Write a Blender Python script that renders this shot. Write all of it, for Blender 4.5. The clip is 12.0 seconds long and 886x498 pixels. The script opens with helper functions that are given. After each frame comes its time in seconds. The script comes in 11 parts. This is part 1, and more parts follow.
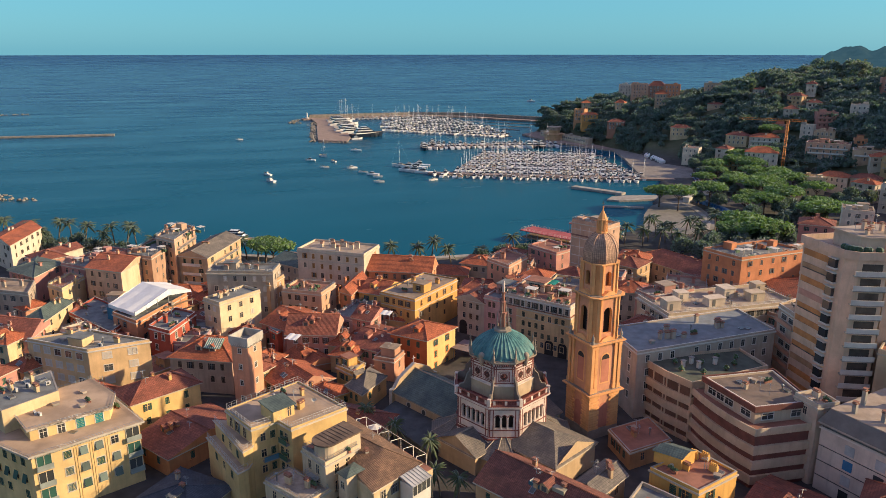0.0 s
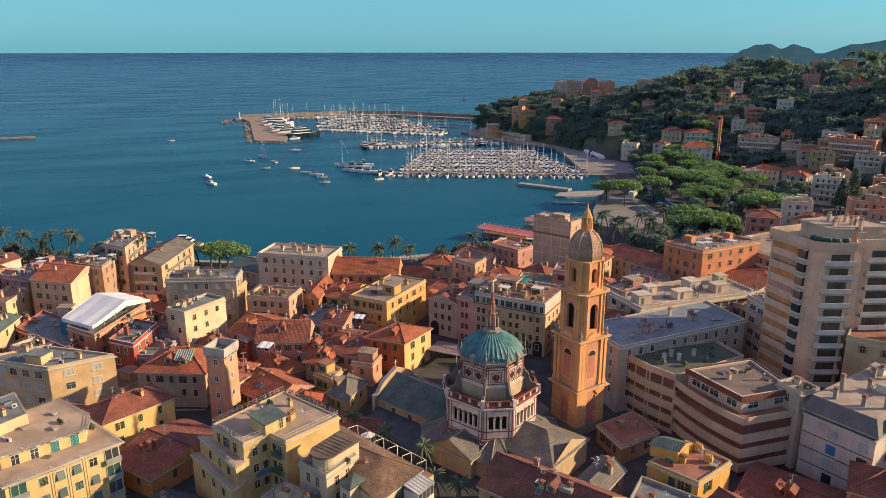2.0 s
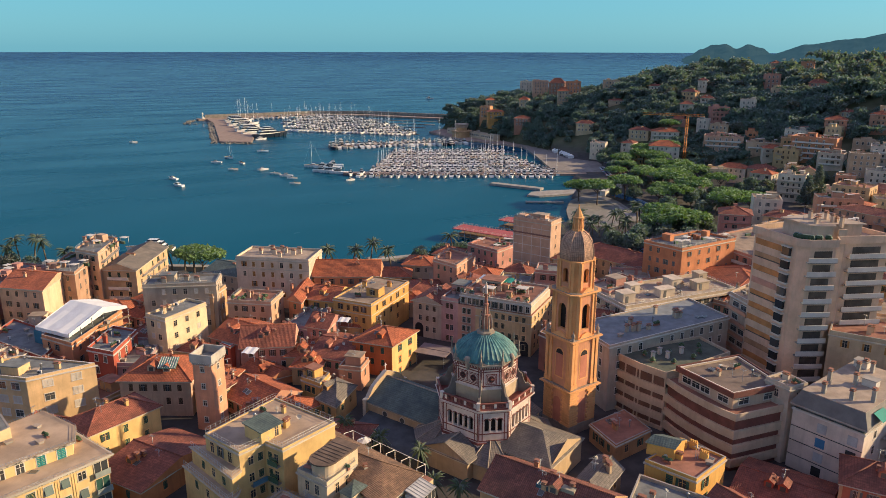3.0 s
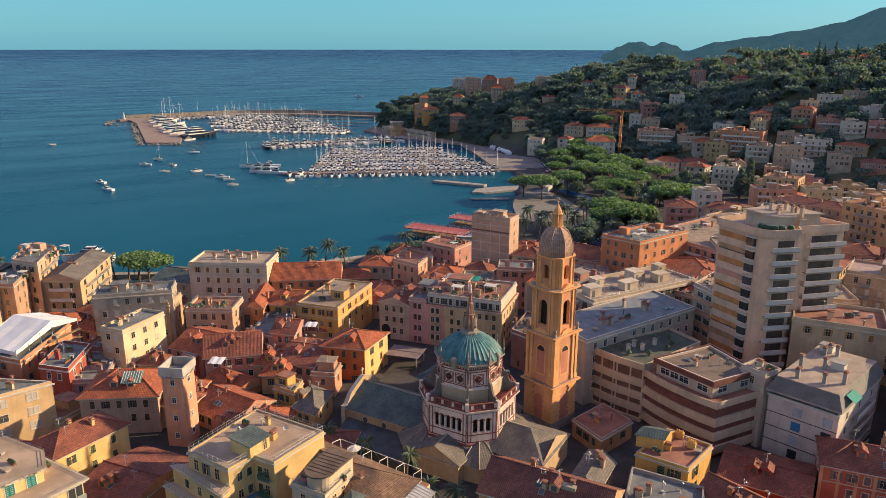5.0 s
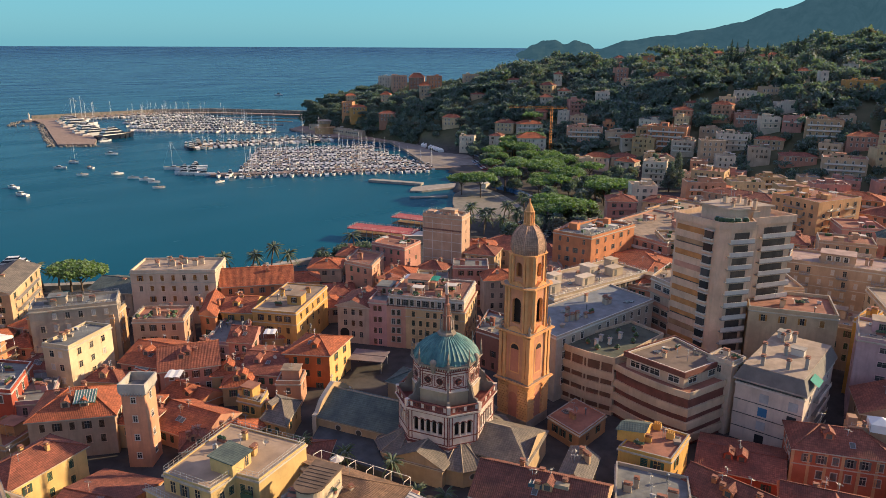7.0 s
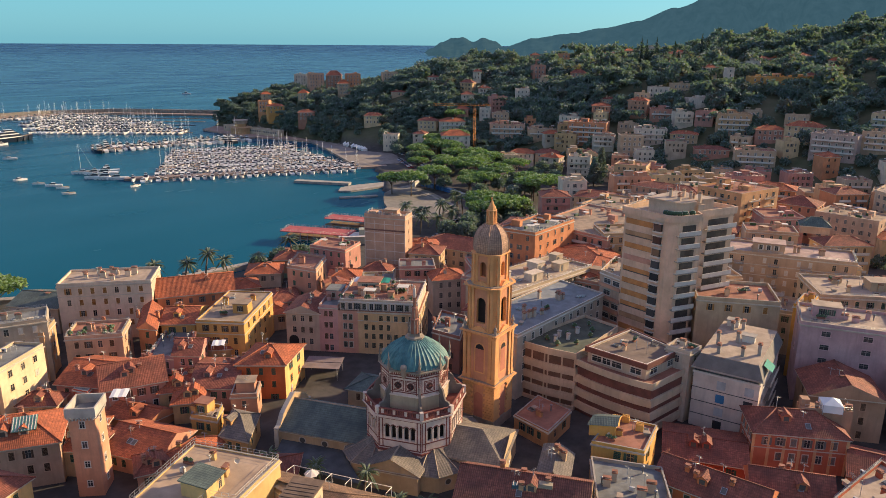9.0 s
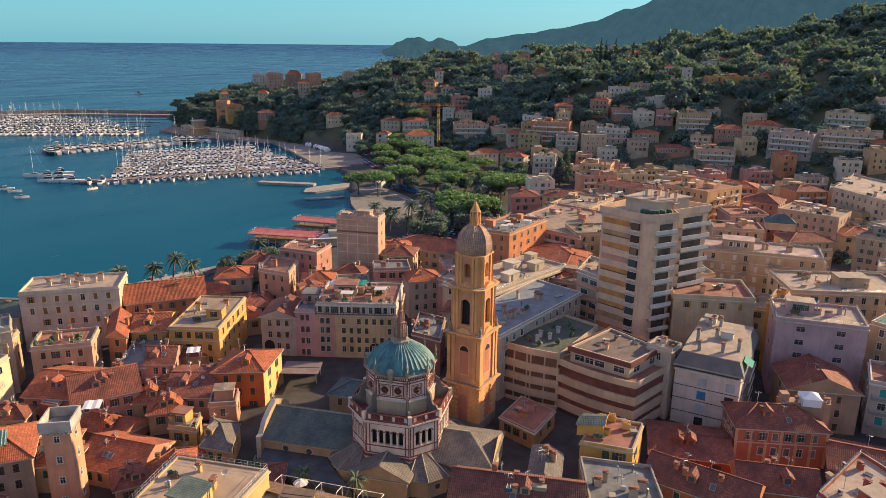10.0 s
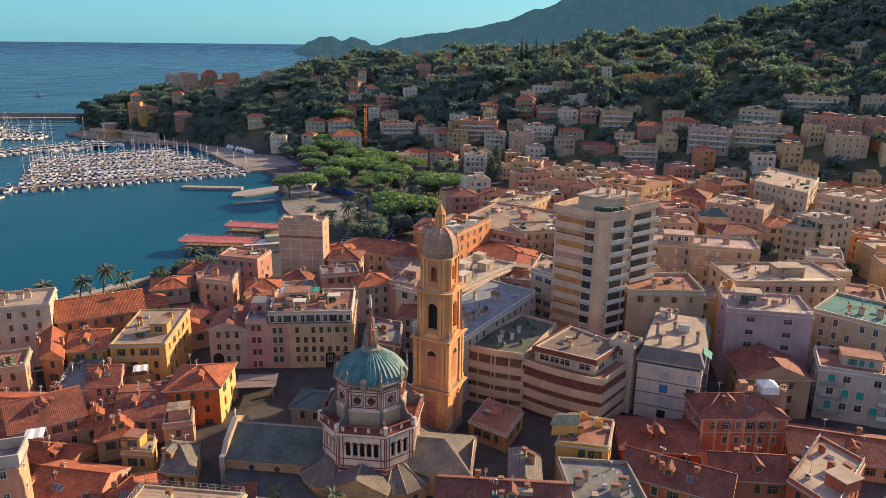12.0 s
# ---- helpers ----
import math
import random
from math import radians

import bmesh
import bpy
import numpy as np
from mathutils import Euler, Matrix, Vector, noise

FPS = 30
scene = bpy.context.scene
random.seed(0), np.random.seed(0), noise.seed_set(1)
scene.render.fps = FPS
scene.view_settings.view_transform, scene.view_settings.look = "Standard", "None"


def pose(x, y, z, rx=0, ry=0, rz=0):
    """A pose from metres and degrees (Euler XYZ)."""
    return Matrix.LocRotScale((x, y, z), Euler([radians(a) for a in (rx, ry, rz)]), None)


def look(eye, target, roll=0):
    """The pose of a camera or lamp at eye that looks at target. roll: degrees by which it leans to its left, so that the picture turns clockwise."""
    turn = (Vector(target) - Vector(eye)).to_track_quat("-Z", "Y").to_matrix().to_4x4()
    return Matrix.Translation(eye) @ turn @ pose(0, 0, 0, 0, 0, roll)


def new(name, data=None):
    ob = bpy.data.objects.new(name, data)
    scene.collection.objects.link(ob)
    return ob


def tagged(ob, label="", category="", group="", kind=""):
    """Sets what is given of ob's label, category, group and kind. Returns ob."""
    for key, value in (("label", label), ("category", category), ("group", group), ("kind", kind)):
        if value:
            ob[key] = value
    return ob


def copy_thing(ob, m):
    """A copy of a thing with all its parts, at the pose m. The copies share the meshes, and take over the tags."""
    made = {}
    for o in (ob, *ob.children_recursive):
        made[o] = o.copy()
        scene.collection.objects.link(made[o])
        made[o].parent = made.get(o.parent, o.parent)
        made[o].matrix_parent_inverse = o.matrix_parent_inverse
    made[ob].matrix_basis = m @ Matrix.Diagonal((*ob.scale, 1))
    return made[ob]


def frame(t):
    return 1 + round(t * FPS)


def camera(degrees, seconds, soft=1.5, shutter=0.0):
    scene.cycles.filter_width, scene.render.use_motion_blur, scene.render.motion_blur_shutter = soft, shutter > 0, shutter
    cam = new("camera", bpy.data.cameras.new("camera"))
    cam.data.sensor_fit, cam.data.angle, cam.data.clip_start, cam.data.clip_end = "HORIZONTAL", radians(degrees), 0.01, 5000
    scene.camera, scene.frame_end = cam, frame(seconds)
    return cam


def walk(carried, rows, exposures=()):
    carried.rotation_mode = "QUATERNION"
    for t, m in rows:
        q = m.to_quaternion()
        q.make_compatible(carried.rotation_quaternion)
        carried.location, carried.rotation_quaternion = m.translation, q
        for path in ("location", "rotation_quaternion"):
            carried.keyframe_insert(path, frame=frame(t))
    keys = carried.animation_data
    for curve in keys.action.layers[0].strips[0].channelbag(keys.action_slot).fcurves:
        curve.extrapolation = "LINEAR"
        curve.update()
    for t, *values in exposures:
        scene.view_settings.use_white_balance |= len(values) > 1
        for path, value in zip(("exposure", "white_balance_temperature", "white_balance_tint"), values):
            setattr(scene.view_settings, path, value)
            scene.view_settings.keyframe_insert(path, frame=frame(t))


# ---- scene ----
cam = camera(62.9, 12.0, 0.55)

PATH = [
    (0, (1.08, 1.273, 82.612), (1.728, 3.09, 82.082), 0.0),
    (0.5, (-1.294, 2.737, 82.587), (-0.604, 4.537, 82.057), -0.0),
    (1, (-3.8, 4.328, 82.595), (-3.066, 6.11, 82.063), -0.0),
    (1.5, (-6.127, 5.915, 82.664), (-5.349, 7.679, 82.13), 0.0),
    (2, (-8.696, 7.746, 82.726), (-7.872, 9.488, 82.191), 0.0),
    (2.5, (-10.998, 9.574, 82.771), (-10.13, 11.294, 82.235), 0.1),
    (3, (-13.513, 11.402, 82.896), (-12.599, 13.098, 82.36), 0.1),
    (5, (-21.648, 19.193, 82.673), (-20.563, 20.784, 82.131), 0.1),
    (5.5, (-23.577, 21.208, 82.632), (-22.449, 22.768, 82.089), 0.1),
    (6, (-25.406, 23.478, 82.636), (-24.232, 25.003, 82.091), 0.2),
    (6.5, (-26.985, 25.503, 82.597), (-25.772, 26.996, 82.051), 0.2),
    (7, (-28.542, 27.868, 82.486), (-27.285, 29.324, 81.939), 0.3),
    (9, (-33.872, 36.947, 82.439), (-32.446, 38.236, 81.887), 0.4),
    (9.5, (-35.007, 39.476, 82.385), (-33.541, 40.719, 81.834), 0.5),
    (10, (-36.008, 41.94, 82.347), (-34.507, 43.142, 81.795), 0.6),
    (10.5, (-36.861, 44.518, 82.343), (-35.326, 45.676, 81.79), 0.6),
    (11, (-37.715, 46.898, 82.279), (-36.148, 48.012, 81.726), 0.7),
    (11.5, (-38.507, 49.367, 82.224), (-36.907, 50.432, 81.672), 0.7),
    (12, (-39.102, 51.675, 82.185), (-37.47, 52.692, 81.634), 0.7),
]
walk(cam, [(t, look(eye, target, roll)) for t, eye, target, roll in PATH], exposures=[(0.0, 0.52, 6150.0, 8.0), (6.0, 0.57, 6350.0, 9.0), (12.0, 0.76, 6450.0, 10.0)])

# ---- world, sun ----
SUN_AZ, SUN_EL = -24.0, 21.0
world = bpy.data.worlds.new("world")
scene.world = world
world.use_nodes = True
wn = world.node_tree.nodes
sky = wn.new("ShaderNodeTexSky")
sky.sky_type = "NISHITA"
sky.sun_disc = False
sky.sun_elevation = radians(SUN_EL)
sky.sun_rotation = radians(90.0 - SUN_AZ)
sky.altitude, sky.air_density, sky.dust_density, sky.ozone_density = 300.0, 1.0, 1.0, 5.0
wn["Background"].inputs[1].default_value = 0.096
tint = wn.new("ShaderNodeMix")
tint.data_type, tint.blend_type = "RGBA", "MULTIPLY"
tint.inputs[0].default_value = 1.0
tint.inputs[7].default_value = (0.78, 1.0, 0.94, 1.0)
world.node_tree.links.new(sky.outputs[0], tint.inputs[6])
veil = wn.new("ShaderNodeMix")
veil.data_type = "RGBA"
veil.inputs[0].default_value = 0.60
haze = wn.new("ShaderNodeMix")
haze.data_type = "RGBA"
haze.inputs[6].default_value = (1.25, 4.05, 5.2, 1.0)
haze.inputs[7].default_value = (3.3, 2.9, 4.6, 1.0)
up = wn.new("ShaderNodeSeparateXYZ")
climb = wn.new("ShaderNodeMapRange")
climb.inputs[1].default_value, climb.inputs[2].default_value = 0.05, 0.5
world.node_tree.links.new(wn.new("ShaderNodeTexCoord").outputs["Generated"], up.inputs[0])
world.node_tree.links.new(up.outputs[2], climb.inputs[0])
world.node_tree.links.new(climb.outputs[0], haze.inputs[0])
world.node_tree.links.new(haze.outputs[2], veil.inputs[7])
world.node_tree.links.new(tint.outputs[2], veil.inputs[6])
world.node_tree.links.new(veil.outputs[2], wn["Background"].inputs[0])
sun = new("sun", bpy.data.lights.new("sun", "SUN"))
sun.data.energy, sun.data.angle, sun.data.color = 5.0, radians(0.55), (1.0, 0.73, 0.43)
sun.matrix_world = look((math.cos(radians(SUN_AZ)) * 100, math.sin(radians(SUN_AZ)) * 100, 100 * math.tan(radians(SUN_EL))), (0, 0, 0))
tagged(sun, "low warm afternoon sun", "sun", kind="structure")


# ---- materials ----
def tree_of(name):
    m = bpy.data.materials.new(name)
    m.use_nodes = True
    t = m.node_tree
    b = t.nodes["Principled BSDF"]
    return m, t, b


def node(t, kind, **inputs):
    n = t.nodes.new(kind)
    for k, v in inputs.items():
        key = k.replace("_", " ")
        if key in n.inputs:
            n.inputs[key].default_value = v
    return n


def noise_at(t, scale, detail=4.0, coord=None, rough=0.6):
    n = node(t, "ShaderNodeTexNoise", Scale=scale, Detail=detail, Roughness=rough)
    if coord is None:
        coord = node(t, "ShaderNodeNewGeometry").outputs["Position"]
    t.links.new(coord, n.inputs["Vector"])
    return n.outputs["Fac"]


def ramp_of(t, fac, lo, hi, a, b):
    r = node(t, "ShaderNodeMapRange")
    t.links.new(fac, r.inputs[0])
    for i, v in enumerate((a, b, lo, hi)):
        r.inputs[1 + i].default_value = v
    return r.outputs[0]


def blend(t, fac, a, b, mode="MIX"):
    m = t.nodes.new("ShaderNodeMix")
    m.data_type, m.blend_type = "RGBA", mode
    for sock, v in ((m.inputs[0], fac), (m.inputs[6], a), (m.inputs[7], b)):
        if isinstance(v, (int, float)):
            sock.default_value = v
        elif isinstance(v, tuple):
            sock.default_value = (*v, 1.0)
        else:
            t.links.new(v, sock)
    return m.outputs[2]


def bumped(t, b, height, strength, distance=0.05):
    n = node(t, "ShaderNodeBump", Strength=strength, Distance=distance)
    t.links.new(height, n.inputs["Height"])
    t.links.new(n.outputs[0], b.inputs["Normal"])


CACHE = {}


def surface(name, col, rough=0.85, var=0.18, stain=0.25, fine=6.0, coarse=0.35, bump=0.3, metal=0.0, hue=0.0):
    """A plain weathered surface: grain at one scale, stains at another, a little chance from object to object."""
    key = (name, col)
    if key in CACHE:
        return CACHE[key]
    m, t, b = tree_of(name)
    f1, f2 = noise_at(t, fine, 5.0), noise_at(t, coarse, 6.0)
    dark = tuple(c * (1 - stain) for c in col)
    light = tuple(min(1.0, c * (1 + var)) for c in col)
    c = blend(t, ramp_of(t, f2, 0.0, 1.0, 0.38, 0.66), dark, light)
    c = blend(t, ramp_of(t, f1, 0.0, 0.45, 0.35, 0.75), c, tuple(x * (1 - var) for x in col))
    if hue:
        info = node(t, "ShaderNodeObjectInfo")
        h = node(t, "ShaderNodeHueSaturation")
        t.links.new(ramp_of(t, info.outputs["Random"], 1 - hue, 1 + hue, 0, 1), h.inputs["Value"])
        t.links.new(c, h.inputs["Color"])
        c = h.outputs[0]
    t.links.new(c, b.inputs["Base Color"])
    b.inputs["Roughness"].default_value = rough
    b.inputs["Metallic"].default_value = metal
    bumped(t, b, f1, bump)
    CACHE[key] = m
    return m


def plaster(col):
    """Painted render, streaked by rain and faded in patches."""
    key = ("plaster", col)
    if key in CACHE:
        return CACHE[key]
    m, t, b = tree_of("plaster")
    col = (col[0] * 1.02, col[1] * 0.91, col[2] * 0.79)
    pos = node(t, "ShaderNodeNewGeometry").outputs["Position"]
    sc = node(t, "ShaderNodeMapping")
    sc.inputs["Scale"].default_value = (1.0, 1.0, 0.12)
    t.links.new(pos, sc.inputs["Vector"])
    streak = noise_at(t, 1.1, 5.0, sc.outputs[0])
    patch = noise_at(t, 0.22, 5.0, pos)
    grain = noise_at(t, 5.0, 4.0, pos)
    c = blend(t, ramp_of(t, patch, 0.0, 1.0, 0.35, 0.65), tuple(x * 0.82 for x in col), tuple(min(1, x * 1.1 + 0.01) for x in col))
    c = blend(t, ramp_of(t, streak, 0.0, 0.5, 0.50, 0.78), c, tuple(x * 0.52 + 0.02 for x in col))
    c = blend(t, ramp_of(t, grain, 0.0, 0.25, 0.45, 0.8), c, tuple(x * 0.7 for x in col))
    t.links.new(c, b.inputs["Base Color"])
    b.inputs["Roughness"].default_value = 0.9
    bumped(t, b, grain, 0.25)
    CACHE[key] = m
    return m


def tiled(name, col, row=0.55, column=0.34, strength=0.9, spread=0.5, gutters=0.6):
    """Clay or slate roof covering: rows and columns by the face's own metres."""
    key = ("tile", name, col)
    if key in CACHE:
        return CACHE[key]
    m, t, b = tree_of(name)
    uv = node(t, "ShaderNodeUVMap").outputs[0]
    sep = node(t, "ShaderNodeSeparateXYZ")
    t.links.new(uv, sep.inputs[0])

    def saw(sock, size, kind):
        k = node(t, "ShaderNodeMath")
        k.operation = "MULTIPLY"
        k.inputs[1].default_value = (1.0 if kind == "FRACT" else math.pi * 2) / size
        t.links.new(sock, k.inputs[0])
        g = node(t, "ShaderNodeMath")
        g.operation = kind
        t.links.new(k.outputs[0], g.inputs[0])
        return g.outputs[0]

    r, cl = saw(sep.outputs[1], row, "FRACT"), saw(sep.outputs[0], column, "SINE")
    add = node(t, "ShaderNodeMath")
    add.operation = "MULTIPLY_ADD"
    add.inputs[1].default_value = 0.5
    t.links.new(cl, add.inputs[0])
    t.links.new(r, add.inputs[2])
    cell = node(t, "ShaderNodeTexVoronoi", Scale=2.2)
    t.links.new(uv, cell.inputs["Vector"])
    cs = node(t, "ShaderNodeSeparateColor")
    t.links.new(cell.outputs["Color"], cs.inputs[0])
    big = noise_at(t, 0.3, 6.0)
    c = blend(t, cs.outputs[0], tuple(x * (1 - spread * 0.6) for x in col), tuple(min(1, x * (1 + spread * 0.5)) for x in col))
    c = blend(t, ramp_of(t, big, 0.0, 0.85, 0.40, 0.68), c, (col[0] * 0.42, col[1] * 0.46, col[2] * 0.55))
    c = blend(t, ramp_of(t, r, 0.6, 0.0, 0.0, 0.35), c, tuple(x * 0.34 for x in col))
    c = blend(t, ramp_of(t, cl, gutters, 0.0, -1.0, -0.1), c, tuple(x * 0.30 for x in col))
    t.links.new(c, b.inputs["Base Color"])
    b.inputs["Roughness"].default_value = 0.85
    bumped(t, b, add.outputs[0], strength, 0.06)
    CACHE[key] = m
    return m


def glass_dark():
    m, t, b = tree_of("window_glass")
    info = node(t, "ShaderNodeObjectInfo")
    isl = node(t, "ShaderNodeNewGeometry").outputs["Random Per Island"]
    c = blend(t, info.outputs["Random"], (0.012, 0.015, 0.018), (0.07, 0.075, 0.08))
    c = blend(t, ramp_of(t, isl, 0.0, 0.6, 0.5, 1.0), c, (0.16, 0.15, 0.13))
    t.links.new(c, b.inputs["Base Color"])
    b.inputs["Roughness"].default_value = 0.08
    return m


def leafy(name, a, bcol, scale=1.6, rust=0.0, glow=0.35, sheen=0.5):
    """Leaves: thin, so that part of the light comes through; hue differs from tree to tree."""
    m, t, b = tree_of(name)
    geo = node(t, "ShaderNodeNewGeometry")
    isl = geo.outputs["Random Per Island"]
    cell = node(t, "ShaderNodeTexVoronoi", Scale=0.12)
    t.links.new(geo.outputs["Position"], cell.inputs["Vector"])
    cs = node(t, "ShaderNodeSeparateColor")
    t.links.new(cell.outputs["Color"], cs.inputs[0])
    c = blend(t, cs.outputs[0], a, bcol)
    if rust:
        c = blend(t, ramp_of(t, cs.outputs[1], 0.0, 0.8, 1.0 - rust, 1.0), c, (0.13, 0.075, 0.028))
    c = blend(t, ramp_of(t, isl, 0.0, 0.3, 0, 1), c, tuple(x * 1.3 for x in bcol))
    n = noise_at(t, scale, 4.0)
    c = blend(t, ramp_of(t, n, 0.0, 0.3, 0.4, 0.7), c, tuple(x * 0.55 for x in a))
    t.links.new(c, b.inputs["Base Color"])
    b.inputs["Roughness"].default_value = 0.7
    # blue-tinted sheen imitates a veil of haze over the leaves
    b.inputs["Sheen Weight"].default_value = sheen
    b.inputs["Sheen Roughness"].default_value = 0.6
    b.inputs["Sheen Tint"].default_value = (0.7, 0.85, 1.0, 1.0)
    thin = node(t, "ShaderNodeBsdfTranslucent")
    t.links.new(blend(t, 1.0, c, (1.0, 1.1, 0.6), "MULTIPLY"), thin.inputs["Color"])
    both = node(t, "ShaderNodeMixShader")
    both.inputs[0].default_value = glow
    t.links.new(b.outputs[0], both.inputs[1])
    t.links.new(thin.outputs[0], both.inputs[2])
    t.links.new(both.outputs[0], t.nodes["Material Output"].inputs["Surface"])
    return m


def water():
    m, t, b = tree_of("sea_water")
    pos = node(t, "ShaderNodeNewGeometry").outputs["Position"]
    big = noise_at(t, 0.004, 5.0, pos)
    st = node(t, "ShaderNodeMapping")
    st.inputs["Rotation"].default_value = (0, 0, radians(25))
    st.inputs["Scale"].default_value = (0.35, 1.4, 1)
    t.links.new(pos, st.inputs["Vector"])
    w1 = noise_at(t, 0.22, 4.0, st.outputs[0])
    w2 = noise_at(t, 0.9, 3.0, pos)
    lanes = noise_at(t, 0.02, 3.0, st.outputs[0])
    c = blend(t, ramp_of(t, big, 0.0, 1.0, 0.35, 0.65), (0.004, 0.076, 0.126), (0.005, 0.090, 0.146))
    # greener shallows in the bay, deeper blue outside
    sep = node(t, "ShaderNodeSeparateXYZ")
    t.links.new(pos, sep.inputs[0])
    deep = blend(t, ramp_of(t, big, 0.0, 1.0, 0.35, 0.65), (0.001, 0.027, 0.098), (0.002, 0.033, 0.112))
    c = blend(t, ramp_of(t, sep.outputs[1], 0.0, 1.0, 350.0, 1500.0), c, deep)
    t.links.new(c, b.inputs["Base Color"])
    rr = ramp_of(t, lanes, 0.18, 0.30, 0.35, 0.65)
    t.links.new(rr, b.inputs["Roughness"])
    b.inputs["IOR"].default_value = 1.33
    b.inputs["Specular IOR Level"].default_value = 0.04
    s = node(t, "ShaderNodeMath")
    s.operation = "ADD"
    t.links.new(w1, s.inputs[0])
    t.links.new(w2, s.inputs[1])
    bumped(t, b, s.outputs[0], 0.13, 0.4)
    return m


TERRA = tiled("clay_tiles", (0.45, 0.128, 0.056), strength=0.5, gutters=0.28)
TERRA_OLD = tiled("old_clay_tiles", (0.29, 0.094, 0.058), strength=0.5, gutters=0.28)
SLATE = tiled("slate_roof", (0.20, 0.17, 0.14), row=0.5, column=0.5, strength=0.4, spread=0.35, gutters=0.12)
GREY_SLATE = tiled("grey_slate_roof", (0.11, 0.145, 0.128), row=0.5, column=0.5, strength=0.4, spread=0.3, gutters=0.12)
GLASS = glass_dark()
WHITE = surface("white_paint", (0.64, 0.59, 0.52), 0.6, 0.08, 0.15)
TRIM = surface("pale_stone_trim", (0.55, 0.48, 0.38), 0.85, 0.12, 0.25)
CONCRETE = surface("concrete", (0.36, 0.33, 0.29), 0.9, 0.15, 0.3)
FLAT = surface("gravel_flat_roof", (0.33, 0.25, 0.18), 0.95, 0.15, 0.35)
BITUMEN = surface("grey_bitumen_roof", (0.19, 0.20, 0.195), 0.85, 0.2, 0.35)
PALEROOF = surface("pale_paint_roof", (0.42, 0.33, 0.25), 0.85, 0.12, 0.3)
TERRACE = surface("red_tile_terrace", (0.33, 0.15, 0.10), 0.9, 0.15, 0.35)
METAL = surface("grey_metal", (0.35, 0.36, 0.37), 0.45, 0.1, 0.2, metal=0.7)
DARKMETAL = surface("dark_metal", (0.08, 0.08, 0.085), 0.5, 0.1, 0.2, metal=0.5)
GREEN = surface("green_shutter", (0.035, 0.085, 0.06), 0.7, 0.15, 0.25, hue=0.35)
BROWN = surface("brown_shutter", (0.10, 0.055, 0.03), 0.7, 0.15, 0.25, hue=0.35)
OCHRE = surface("ochre_shutter", (0.42, 0.20, 0.05), 0.7, 0.15, 0.25, hue=0.2)
GREYSH = surface("grey_shutter", (0.16, 0.16, 0.15), 0.7, 0.15, 0.25, hue=0.3)
CANVAS = surface("white_canvas", (0.78, 0.77, 0.75), 0.8, 0.06, 0.1)
SASH = surface("weathered_window_sash", (0.34, 0.31, 0.27), 0.7, 0.1, 0.2)
TEAL = surface("teal_awning", (0.02, 0.26, 0.20), 0.8, 0.1, 0.15)


